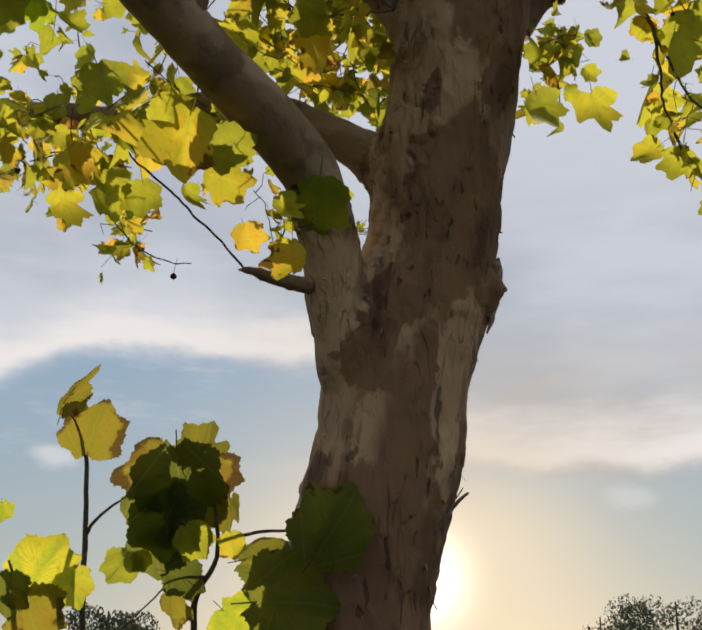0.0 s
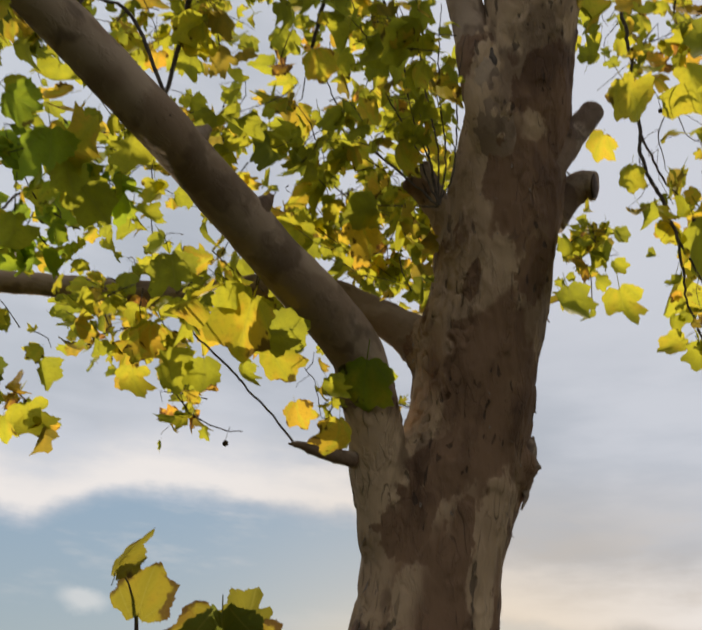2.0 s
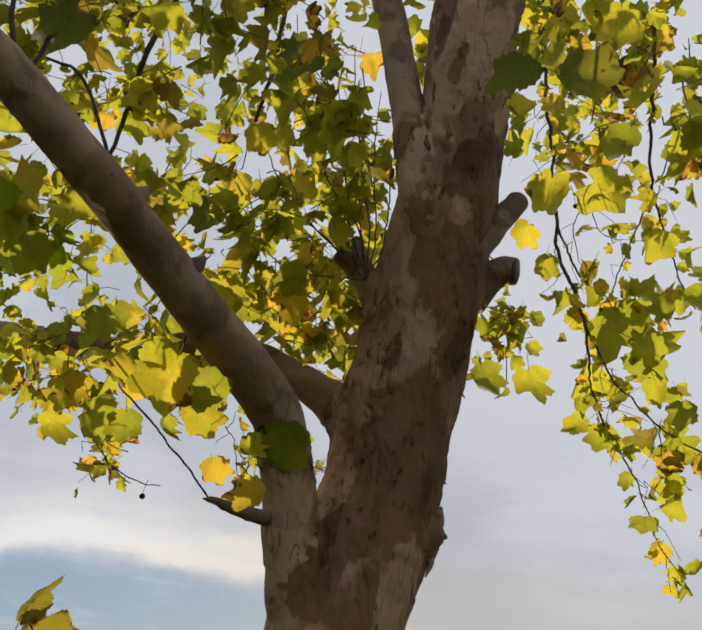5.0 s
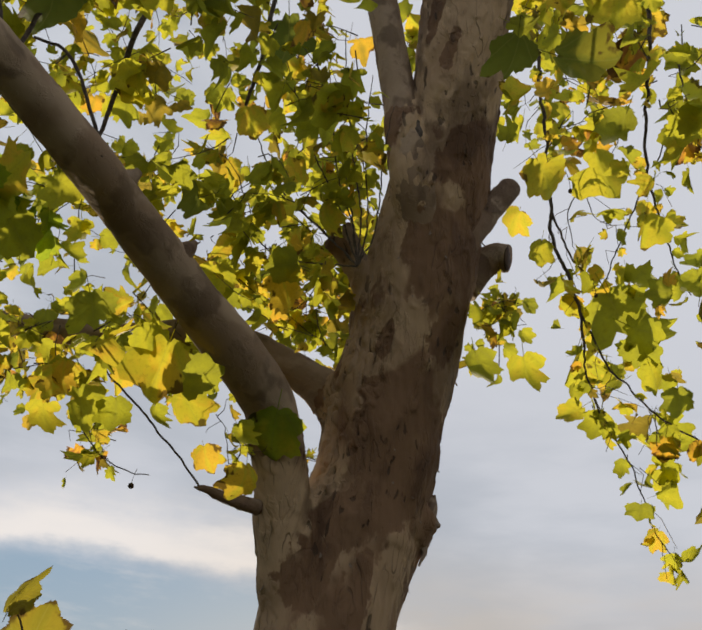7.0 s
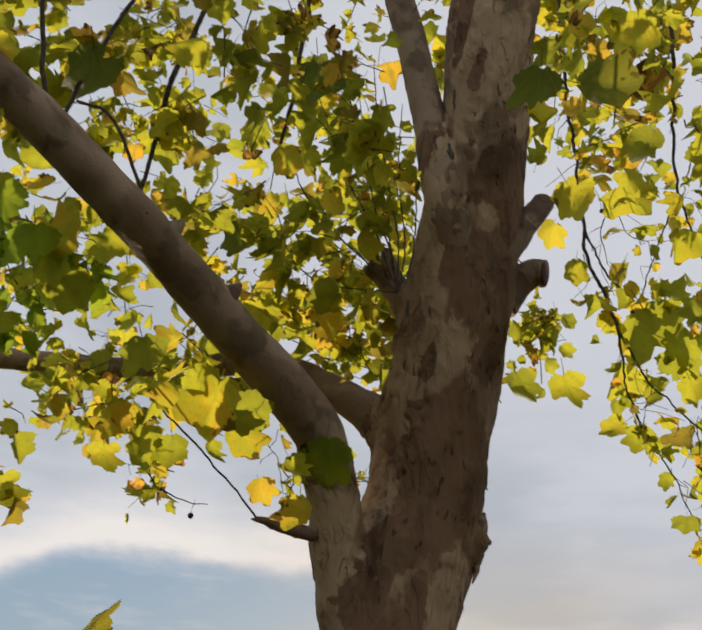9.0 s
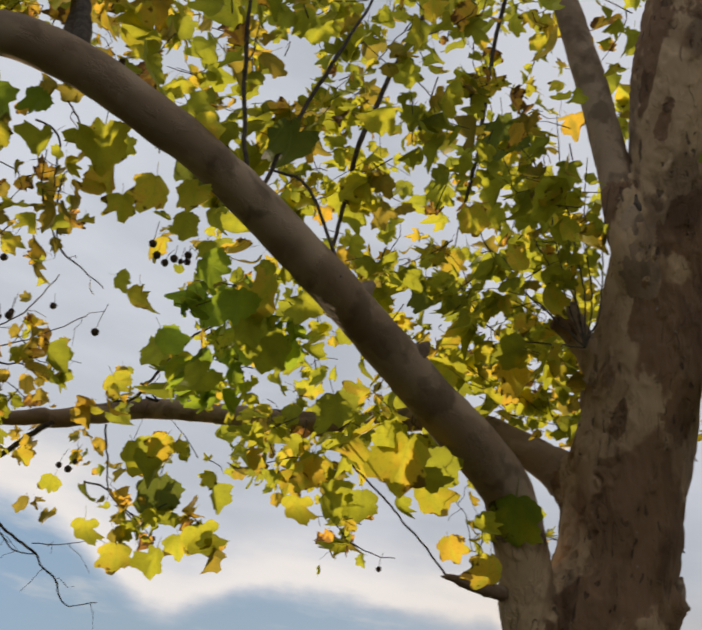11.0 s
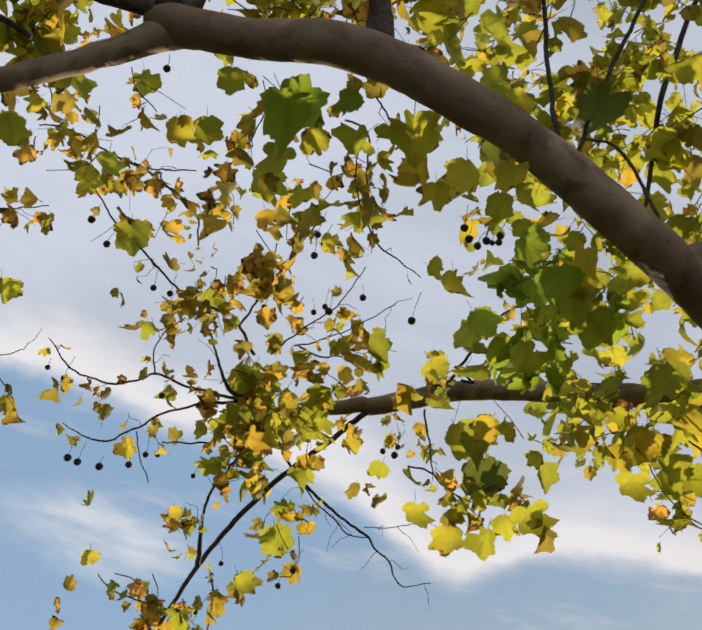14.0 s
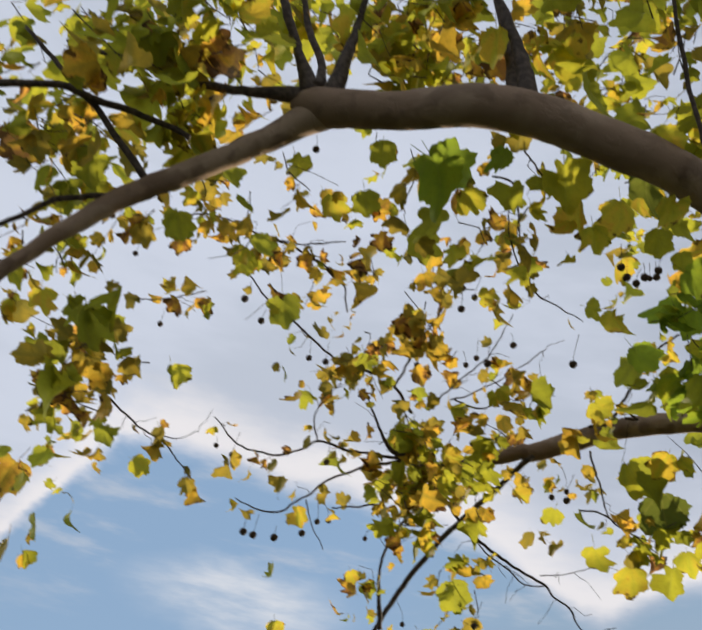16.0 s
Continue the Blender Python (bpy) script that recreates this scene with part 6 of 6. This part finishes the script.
for h in [(-0.097, 2.796, 3.032, 0.112, 0.59, 0.36, -0.72, 0.4),
          (-0.044, 2.846, 2.927, 0.140, -0.07, 0.39, -0.92, 0.8),
          (-0.310, 2.805, 3.159, 0.187, 0.96, -0.07, 0.28, 0.4),
          (-0.326, 2.719, 3.267, 0.244, -0.23, 0.45, -0.86, 0.2),
          (-0.430, 2.711, 3.295, 0.173, 0.59, 0.47, -0.66, 0.4),
          (-0.612, 2.723, 3.411, 0.191, 0.27, 0.54, -0.79, 0.3),
          (-0.630, 2.965, 3.190, 0.181, 0.29, 0.47, -0.83, 0.3),
          (-0.496, 2.949, 3.160, 0.134, 0.12, 0.45, -0.88, 0.3),
          (-0.294, 2.899, 3.198, 0.178, 0.45, 0.44, -0.78, 0.6),
          (-0.371, 2.926, 3.131, 0.103, 0.29, 0.45, -0.85, 0.7),
          (-0.231, 2.929, 3.730, 0.180, -0.07, 0.56, -0.83, 0.4),
          (0.822, 2.789, 3.412, 0.165, 0.25, 0.45, -0.86, 0.3)]:
    hero(tree, "green", *h, rng)
for h in [(0.662, 2.825, 3.422, 0.151, 0.41, 0.39, -0.82, 0.6),
          (0.877, 1.829, 4.125, 0.172, 0.18, 0.74, -0.64, 0.3),
          (-0.805, 2.323, 3.369, 0.171, 0.55, 0.59, -0.58, 0.3),
          (-0.957, 2.339, 3.267, 0.155, -0.06, 0.53, -0.84, 0.6),
          (-0.855, 2.194, 3.343, 0.189, 0.86, -0.09, 0.50, 0.4),
          (-0.814, 2.195, 3.361, 0.139, 0.24, 0.64, -0.73, 0.3),
          (-0.885, 1.688, 3.419, 0.109, 0.19, 0.74, -0.64, 0.3),
          (-0.907, 1.634, 3.598, 0.122, 0.50, 0.75, -0.43, 0.4),
          (-0.040, 3.016, 3.793, 0.202, 0.59, 0.46, -0.67, 0.3),
          (-0.190, 2.502, 4.090, 0.141, 0.27, 0.67, -0.69, 0.4),
          (1.091, 2.697, 3.644, 0.261, 0.54, 0.32, -0.78, 0.2),
          (1.158, 2.744, 3.538, 0.199, 0.90, -0.13, -0.41, 0.4)]:
    hero(tree, "green", *h, rng)
for h in [(1.077, 2.294, 4.104, 0.164, -0.18, 0.75, -0.64, 0.3),
          (1.189, 2.497, 3.838, 0.151, -0.04, 0.65, -0.76, 0.5),
          (1.311, 2.705, 3.293, 0.117, 0.21, 0.41, -0.89, 0.4),
          (1.294, 2.846, 2.777, 0.069, 0.16, 0.29, -0.94, 0.5),
          (-1.810, 2.973, 3.217, 0.092, 0.52, 0.58, -0.62, 0.3),
          (-1.391, 3.007, 3.314, 0.184, 0.41, 0.53, -0.75, 0.4),
          (-1.625, 2.580, 3.426, 0.140, 0.62, 0.63, -0.47, 0.4),
          (-0.700, 3.003, 3.284, 0.146, -0.09, 0.41, -0.91, 0.3),
          (-1.129, 1.825, 3.481, 0.101, -0.01, 0.63, -0.78, 0.3),
          (-2.281, 1.324, 3.369, 0.115, 0.77, 0.42, 0.48, 0.3)]:
    hero(tree, "green", *h, rng)
for h in [(-2.161, 1.251, 3.350, 0.097, -0.07, 0.67, -0.74, 0.2),
          (-2.323, 1.023, 3.451, 0.141, -0.36, 0.48, -0.80, 0.4),
          (-1.267, 1.371, 3.882, 0.138, -0.23, 0.71, -0.67, 0.3),
          (-2.345, 0.947, 3.722, 0.106, -0.03, 0.82, -0.57, 0.5)]:
    hero(tree, "green", *h, rng)
for h in [(-0.190, 2.897, 2.995, 0.107, 0.29, 0.41, -0.87, 0.2),
          (-0.676, 2.918, 3.258, 0.136, -0.05, 0.46, -0.89, 0.3),
          (-0.727, 2.969, 3.138, 0.142, 0.13, 0.45, -0.88, 0.4),
          (1.043, 3.450, 4.601, 0.158, -0.42, 0.41, -0.81, 0.4),
          (0.867, 2.650, 3.791, 0.114, -0.06, 0.51, -0.86, 0.4),
          (0.773, 2.398, 3.933, 0.178, 0.58, 0.44, -0.69, 0.2),
          (1.087, 2.808, 3.230, 0.117, -0.09, 0.50, -0.86, 0.3),
          (-0.671, 2.264, 3.500, 0.132, 0.08, 0.63, -0.77, 0.3),
          (-0.959, 2.111, 3.554, 0.077, 0.06, 0.67, -0.74, 0.3),
          (0.992, 2.418, 4.020, 0.212, 0.44, 0.51, -0.74, 0.4),
          (1.045, 2.842, 3.255, 0.120, -0.78, 0.49, -0.39, 0.4)]:
    hero(tree, "autumn", *h, rng)
for h in [(1.148, 2.631, 3.699, 0.084, 0.26, 0.51, -0.82, 0.3),
          (1.288, 2.843, 3.060, 0.102, 0.19, 0.35, -0.92, 0.3),
          (1.237, 2.740, 3.395, 0.135, 0.37, 0.35, -0.86, 0.5),
          (1.252, 2.838, 2.845, 0.084, -0.43, 0.50, -0.76, 0.5),
          (-1.435, 3.243, 3.004, 0.143, 0.14, 0.39, -0.91, 0.3),
          (-1.156, 3.242, 3.116, 0.186, 0.44, 0.44, -0.78, 0.3),
          (-1.289, 3.293, 3.017, 0.144, -0.20, 0.27, -0.94, 0.4),
          (-1.553, 3.169, 3.065, 0.134, 0.14, 0.41, -0.90, 0.5)]:
    hero(tree, "autumn", *h, rng)
for h in [(-1.106, 3.200, 3.248, 0.137, 0.27, 0.46, -0.85, 0.5),
          (-1.671, 3.068, 3.169, 0.101, -0.34, 0.23, -0.91, 0.5),
          (-1.444, 2.782, 3.457, 0.130, 0.52, 0.59, -0.61, 0.3),
          (-1.627, 1.399, 3.406, 0.091, -0.07, 0.67, -0.74, 0.2),
          (-1.537, 1.622, 3.507, 0.136, -0.19, 0.58, -0.79, 0.5),
          (-1.555, 1.343, 3.519, 0.091, -0.23, 0.62, -0.75, 0.4),
          (-1.836, 1.518, 3.543, 0.098, -0.14, 0.65, -0.75, 0.3),
          (-1.645, 1.751, 3.535, 0.121, -0.26, 0.54, -0.80, 0.3),
          (-1.573, 1.820, 3.509, 0.081, 0.06, 0.67, -0.74, 0.4),
          (-1.568, 2.024, 3.438, 0.084, 0.92, 0.36, 0.17, 0.3)]:
    hero(tree, "autumn", *h, rng)
for h in [(-1.896, 1.387, 3.611, 0.090, -0.02, 0.75, -0.67, 0.4),
          (-2.719, 1.934, 3.306, 0.109, -0.06, 0.54, -0.84, 0.4),
          (-2.534, 2.230, 3.778, 0.174, -0.09, 0.58, -0.81, 0.3),
          (-2.351, 2.596, 3.688, 0.126, 0.10, 0.61, -0.79, 0.3),
          (-2.687, 2.811, 3.124, 0.109, 0.03, 0.43, -0.90, 0.3),
          (-2.515, 3.021, 2.920, 0.072, 0.21, 0.46, -0.87, 0.3),
          (-2.766, 2.921, 2.682, 0.089, 0.10, 0.36, -0.93, 0.4),
          (-2.208, 3.306, 2.979, 0.168, 0.21, 0.41, -0.88, 0.3),
          (-2.324, 3.315, 2.761, 0.129, 0.52, 0.49, -0.70, 0.3),
          (-1.321, 2.320, 3.552, 0.082, 0.87, 0.45, -0.17, 0.3),
          (-1.243, 2.351, 3.550, 0.119, 0.11, 0.59, -0.80, 0.9)]:
    hero(tree, "autumn", *h, rng)
for h in [(-2.349, 0.855, 3.772, 0.085, -0.32, 0.65, -0.69, 0.2),
          (-2.684, 1.286, 3.210, 0.111, -0.15, 0.53, -0.83, 0.3),
          (-2.646, 1.505, 3.235, 0.145, 0.11, 0.70, -0.70, 0.3),
          (-2.814, 1.810, 3.008, 0.092, -0.06, 0.46, -0.89, 0.4),
          (-2.762, 1.919, 2.922, 0.092, 0.52, 0.76, -0.39, 0.5)]:
    hero(tree, "autumn", *h, rng)
for h in [(0.032, 2.951, 3.193, 0.225, -0.07, 0.44, -0.90, 0.2)]:
    hero(tree, "mid", *h, rng)
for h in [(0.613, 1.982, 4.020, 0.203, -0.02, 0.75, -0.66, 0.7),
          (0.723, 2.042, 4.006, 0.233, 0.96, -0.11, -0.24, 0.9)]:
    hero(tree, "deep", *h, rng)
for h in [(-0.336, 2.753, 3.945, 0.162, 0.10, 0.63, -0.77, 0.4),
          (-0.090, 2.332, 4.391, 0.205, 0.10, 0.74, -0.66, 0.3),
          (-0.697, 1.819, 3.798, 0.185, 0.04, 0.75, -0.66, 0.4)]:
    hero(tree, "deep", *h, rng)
for h in [(-0.821, 2.084, 3.366, 0.170, 0.05, 0.58, -0.81, 0.4),
          (-0.930, 2.010, 3.409, 0.143, 0.76, 0.55, -0.35, 0.5),
          (-1.294, 2.734, 3.640, 0.149, 0.52, 0.60, -0.61, 0.5),
          (-1.027, 2.715, 3.631, 0.179, 0.06, 0.55, -0.83, 0.5),
          (-1.513, 1.487, 3.574, 0.186, 0.62, 0.72, -0.31, 0.2)]:
    hero(tree, "mid", *h, rng)
# leaves that hang close under the arching limb, and a dark one below the back branch
rng = random.Random(91)
for h in [(-1.471, 1.450, 3.542, 0.172, 0.36, 0.46, -0.81, 0.5),
          (-1.266, 1.500, 3.544, 0.112, -0.29, 0.51, -0.81, 0.9)]:
    hero(tree, "mid", *h, rng)
for h in [(-1.159, 1.660, 3.595, 0.174, -0.03, 0.35, -0.94, 0.1),
          (-1.217, 1.550, 3.436, 0.116, -0.86, 0.43, -0.26, 0.5),
          (-1.351, 1.500, 3.423, 0.111, -0.22, 0.56, -0.80, 0.9),
          (-1.057, 1.850, 3.583, 0.133, -0.09, 0.45, -0.89, 0.6),
          (-1.138, 1.750, 3.526, 0.110, -0.31, 0.57, -0.76, 1.0),
          (-1.158, 1.750, 3.442, 0.089, -0.76, 0.58, -0.28, 0.8),
          (-0.977, 1.950, 3.531, 0.107, -0.17, 0.56, -0.81, 0.7),
          (-1.169, 1.750, 3.329, 0.056, -0.35, 0.91, -0.21, 0.6),
          (-0.953, 2.100, 3.678, 0.085, -0.06, 0.46, -0.88, 1.0),
          (-1.244, 1.650, 3.245, 0.072, -0.31, 0.78, -0.54, 0.8)]:
    hero(tree, "autumn", *h, rng)
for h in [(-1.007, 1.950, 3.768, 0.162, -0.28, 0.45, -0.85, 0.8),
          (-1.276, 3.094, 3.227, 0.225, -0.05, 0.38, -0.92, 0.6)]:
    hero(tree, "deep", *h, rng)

# seed balls on thin stalks


def seed_ball(x, y, z, r, rng):
    bm = bmesh.new()
    bmesh.ops.create_icosphere(bm, subdivisions=3, radius=r)
    for v in bm.verts:
        v.co *= 1 + 0.16 * noise.noise(v.co * 260) + rng.uniform(-0.05, 0.05)
    me = bpy.data.meshes.new("seed_ball")
    bm.to_mesh(me)
    bm.free()
    me.materials.append(FRUIT)
    ob = new("seed_ball", me)
    ob.parent = tree
    ob.location = (x, y, z)
    long = rng.uniform(0.05, 0.12)
    dx, dy = rng.uniform(-0.03, 0.03), rng.uniform(-0.03, 0.03)
    part("stalk", tube([(0, 0, r * 0.8, 0.0011), (dx * 0.2, dy * 0.2, long * 0.5, 0.0010), (dx, dy, long, 0.0012)], 5, 0.02), TWIG_BARK, ob)


rng = random.Random(5)

for b in [(-0.478, 3.600, 3.117, 0.0112), (-1.429, 2.532, 3.462, 0.0139), (-1.146, 2.206, 3.555, 0.0128), (-1.122, 2.227, 3.542, 0.0121), (-1.095, 2.225, 3.559, 0.0129), (-1.053, 2.228, 3.578, 0.0122), (-1.731, 2.483, 3.478, 0.0139), (-1.738, 2.337, 3.672, 0.0116), (-1.630, 3.076, 3.196, 0.0135), (-2.867, 2.729, 2.979, 0.0152), (-2.836, 2.757, 2.975, 0.0152), (-2.768, 2.810, 2.982, 0.0153), (-2.675, 2.867, 3.019, 0.0136), (-2.622, 2.883, 3.073, 0.0118), (-2.583, 2.906, 3.086, 0.0118), (-2.577, 2.806, 3.302, 0.0128), (-2.860, 2.539, 3.234, 0.0116), (-2.907, 2.484, 3.253, 0.0106), (-2.660, 2.161, 3.720, 0.0146), (-2.622, 2.245, 3.662, 0.0138)]:
    seed_ball(*b, rng)
for b in [(-2.515, 2.461, 3.599, 0.0124), (-2.462, 2.504, 3.598, 0.0124), (-2.408, 2.606, 3.614, 0.0117), (-1.977, 2.691, 3.888, 0.0145), (-1.959, 2.647, 3.958, 0.0136), (-2.032, 2.894, 3.746, 0.0121), (-1.988, 2.898, 3.775, 0.0121), (-1.842, 2.931, 3.836, 0.0140), (-2.190, 2.768, 3.695, 0.0129), (-1.843, 1.417, 3.628, 0.0110), (-1.704, 1.515, 3.646, 0.0085), (-2.816, 1.698, 3.650, 0.0102), (-2.717, 1.764, 3.707, 0.0096), (-2.795, 1.897, 3.461, 0.0104), (-1.766, 3.267, 3.298, 0.0120), (-1.709, 3.278, 3.324, 0.0110), (-2.170, 3.403, 2.743, 0.0119), (-2.120, 3.407, 2.812, 0.0129), (-2.484, 3.049, 3.060, 0.0102), (-2.406, 3.096, 3.069, 0.0102)]:
    seed_ball(*b, rng)
for b in [(-2.358, 3.235, 2.763, 0.0100), (-0.961, 3.258, 3.340, 0.0102), (-1.191, 1.680, 3.853, 0.0111), (-1.077, 2.295, 3.603, 0.0116), (-1.097, 2.289, 3.598, 0.0095), (-0.374, 2.528, 4.462, 0.0108), (0.933, 2.517, 3.896, 0.0084), (1.062, 2.701, 3.606, 0.0068), (-1.151, 2.163, 3.567, 0.0126)]:
    seed_ball(*b, rng)

shoot = tagged(new("tree_shoot"), "upright leafy plane shoot with a torn yellow leaf", "shoot", "shoots at the foot of the tree")
shoot.location = (0, 0, 0)
part("stem", tube([(-0.613, 3.388, -0.050, 0.0171), (-0.613, 3.388, 0.600, 0.0141), (-0.613, 3.388, 1.614, 0.0100), (-0.638, 3.380, 1.904, 0.0097), (-0.647, 3.361, 2.102, 0.0086), (-0.652, 3.329, 2.295, 0.0074), (-0.661, 3.302, 2.418, 0.0054), (-0.680, 3.283, 2.475, 0.0034), (-0.708, 3.266, 2.518, 0.0027), (-0.728, 3.257, 2.530, 0.0020)], 8, 0.03, 0.08, 0.0, 0.004), TWIG_BARK, shoot)
part("side_stem", tube([(-0.649, 3.352, 2.166, 0.0060), (-0.620, 3.350, 2.218, 0.0053), (-0.555, 3.333, 2.267, 0.0040), (-0.468, 3.313, 2.293, 0.0027)], 6, 0.02, 0.08, 0.0, 0.004), TWIG_BARK, shoot)
hero(shoot, "dry", -0.655, 3.292, 2.375, 0.225, 0.18, -0.20, 0.96, 0.35, rng, True, 23)
hero(shoot, "dry", -0.745, 3.253, 2.500, 0.235, 0.45, -0.18, 0.88, 2.4, rng, True, 26)

shoot2 = tagged(new("tree_shoot"), "leafy plane shoot beside the trunk, overlapping leaves in darkened shade tints", "shoot", "shoots at the foot of the tree")
shoot2.location = (0, 0, 0)
part("stem", tube([(-0.284, 3.379, -0.050, 0.0200), (-0.284, 3.379, 0.600, 0.0160), (-0.284, 3.379, 1.500, 0.0110), (-0.317, 3.380, 1.905, 0.0100), (-0.311, 3.373, 2.002, 0.0088), (-0.274, 3.360, 2.065, 0.0076), (-0.253, 3.343, 2.141, 0.0064), (-0.267, 3.311, 2.268, 0.0053), (-0.282, 3.267, 2.380, 0.0033)], 8, 0.03, 0.08, 0.0, 0.004), TWIG_BARK, shoot2)
part("side_stem", tube([(-0.252, 3.343, 2.138, 0.0060), (-0.196, 3.314, 2.163, 0.0053), (-0.117, 3.295, 2.178, 0.0046), (-0.051, 3.277, 2.177, 0.0039), (0.014, 3.266, 2.184, 0.0026)], 6, 0.02, 0.08, 0.0, 0.004), TWIG_BARK, shoot2)
part("side_stem", tube([(-0.273, 3.352, 2.051, 0.0053), (-0.347, 3.314, 2.047, 0.0039), (-0.396, 3.311, 2.021, 0.0032), (-0.452, 3.288, 1.957, 0.0025), (-0.508, 3.273, 1.898, 0.0025)], 6, 0.02, 0.08, 0.0, 0.004), TWIG_BARK, shoot2)
for h in [(-0.498, 3.283, 2.126, 0.136, -0.45, 0.02, -0.89, 0.4),
          (-0.473, 3.288, 2.125, 0.078, 0.23, 0.15, -0.96, 0.5),
          (-0.340, 3.195, 2.189, 0.140, 0.53, 0.18, -0.83, 0.3),
          (-0.214, 3.259, 2.179, 0.104, 0.21, 0.15, -0.97, 0.4)]:
    hero(shoot2, "green", *h, rng, True)
# darker tints paint in the shade where these leaves overlap
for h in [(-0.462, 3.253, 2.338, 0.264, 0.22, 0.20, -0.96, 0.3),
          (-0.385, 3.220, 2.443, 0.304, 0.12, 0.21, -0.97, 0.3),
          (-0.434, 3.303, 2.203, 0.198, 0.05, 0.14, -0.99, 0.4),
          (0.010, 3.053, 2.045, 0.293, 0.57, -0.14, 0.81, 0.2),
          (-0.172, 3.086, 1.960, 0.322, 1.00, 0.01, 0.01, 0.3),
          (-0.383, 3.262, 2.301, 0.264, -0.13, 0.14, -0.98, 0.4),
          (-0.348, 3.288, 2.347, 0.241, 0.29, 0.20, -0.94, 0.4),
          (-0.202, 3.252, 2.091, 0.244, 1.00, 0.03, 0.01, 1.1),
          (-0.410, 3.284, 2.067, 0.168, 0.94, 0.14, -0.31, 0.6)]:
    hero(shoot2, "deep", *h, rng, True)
for h in [(-0.239, 3.182, 1.962, 0.185, 0.79, 0.09, -0.61, 0.3)]:
    hero(shoot2, "mid", *h, rng, True)
for h in [(-0.385, 3.309, 2.415, 0.244, -0.95, -0.09, -0.30, 0.7),
          (-0.332, 3.301, 2.340, 0.201, 0.31, -0.19, 0.93, 0.5),
          (-0.284, 3.311, 2.413, 0.163, 0.37, 0.22, -0.90, 0.5),
          (-0.229, 3.327, 2.312, 0.162, 0.12, 0.18, -0.98, 1.0),
          (-0.377, 3.313, 2.023, 0.142, 0.05, 0.09, -0.99, 0.8)]:
    hero(shoot2, "dry", *h, rng, True)

shoot3 = tagged(new("tree_shoot"), "low leafy plane shoot with yellow and red blotched leaves", "shoot", "shoots at the foot of the tree")
shoot3.location = (0, 0, 0)
part("stem", tube([(-0.739, 3.250, -0.050, 0.0200), (-0.739, 3.250, 0.600, 0.0165), (-0.739, 3.250, 1.501, 0.0118), (-0.773, 3.246, 1.896, 0.0087), (-0.793, 3.234, 1.988, 0.0062), (-0.824, 3.215, 2.083, 0.0031)], 8, 0.03, 0.08, 0.0, 0.004), TWIG_BARK, shoot3)
for h in [(-0.853, 3.182, 2.246, 0.076, 0.07, 0.19, -0.98, 0.3)]:
    hero(shoot3, "mid", *h, rng, True)
for h in [(-0.803, 3.171, 2.058, 0.160, -0.08, 0.07, -0.99, 0.5)]:
    hero(shoot3, "deep", *h, rng, True)
for h in [(-0.773, 3.239, 1.988, 0.225, 0.43, 0.00, 0.90, 0.3),
          (-0.680, 3.255, 2.064, 0.140, 0.54, 0.20, -0.82, 0.5)]:
    hero(shoot3, "mid", *h, rng, True)
for h in [(-0.758, 3.168, 2.018, 0.208, 0.25, 0.13, -0.96, 0.3)]:
    hero(shoot3, "dry", *h, rng, True)
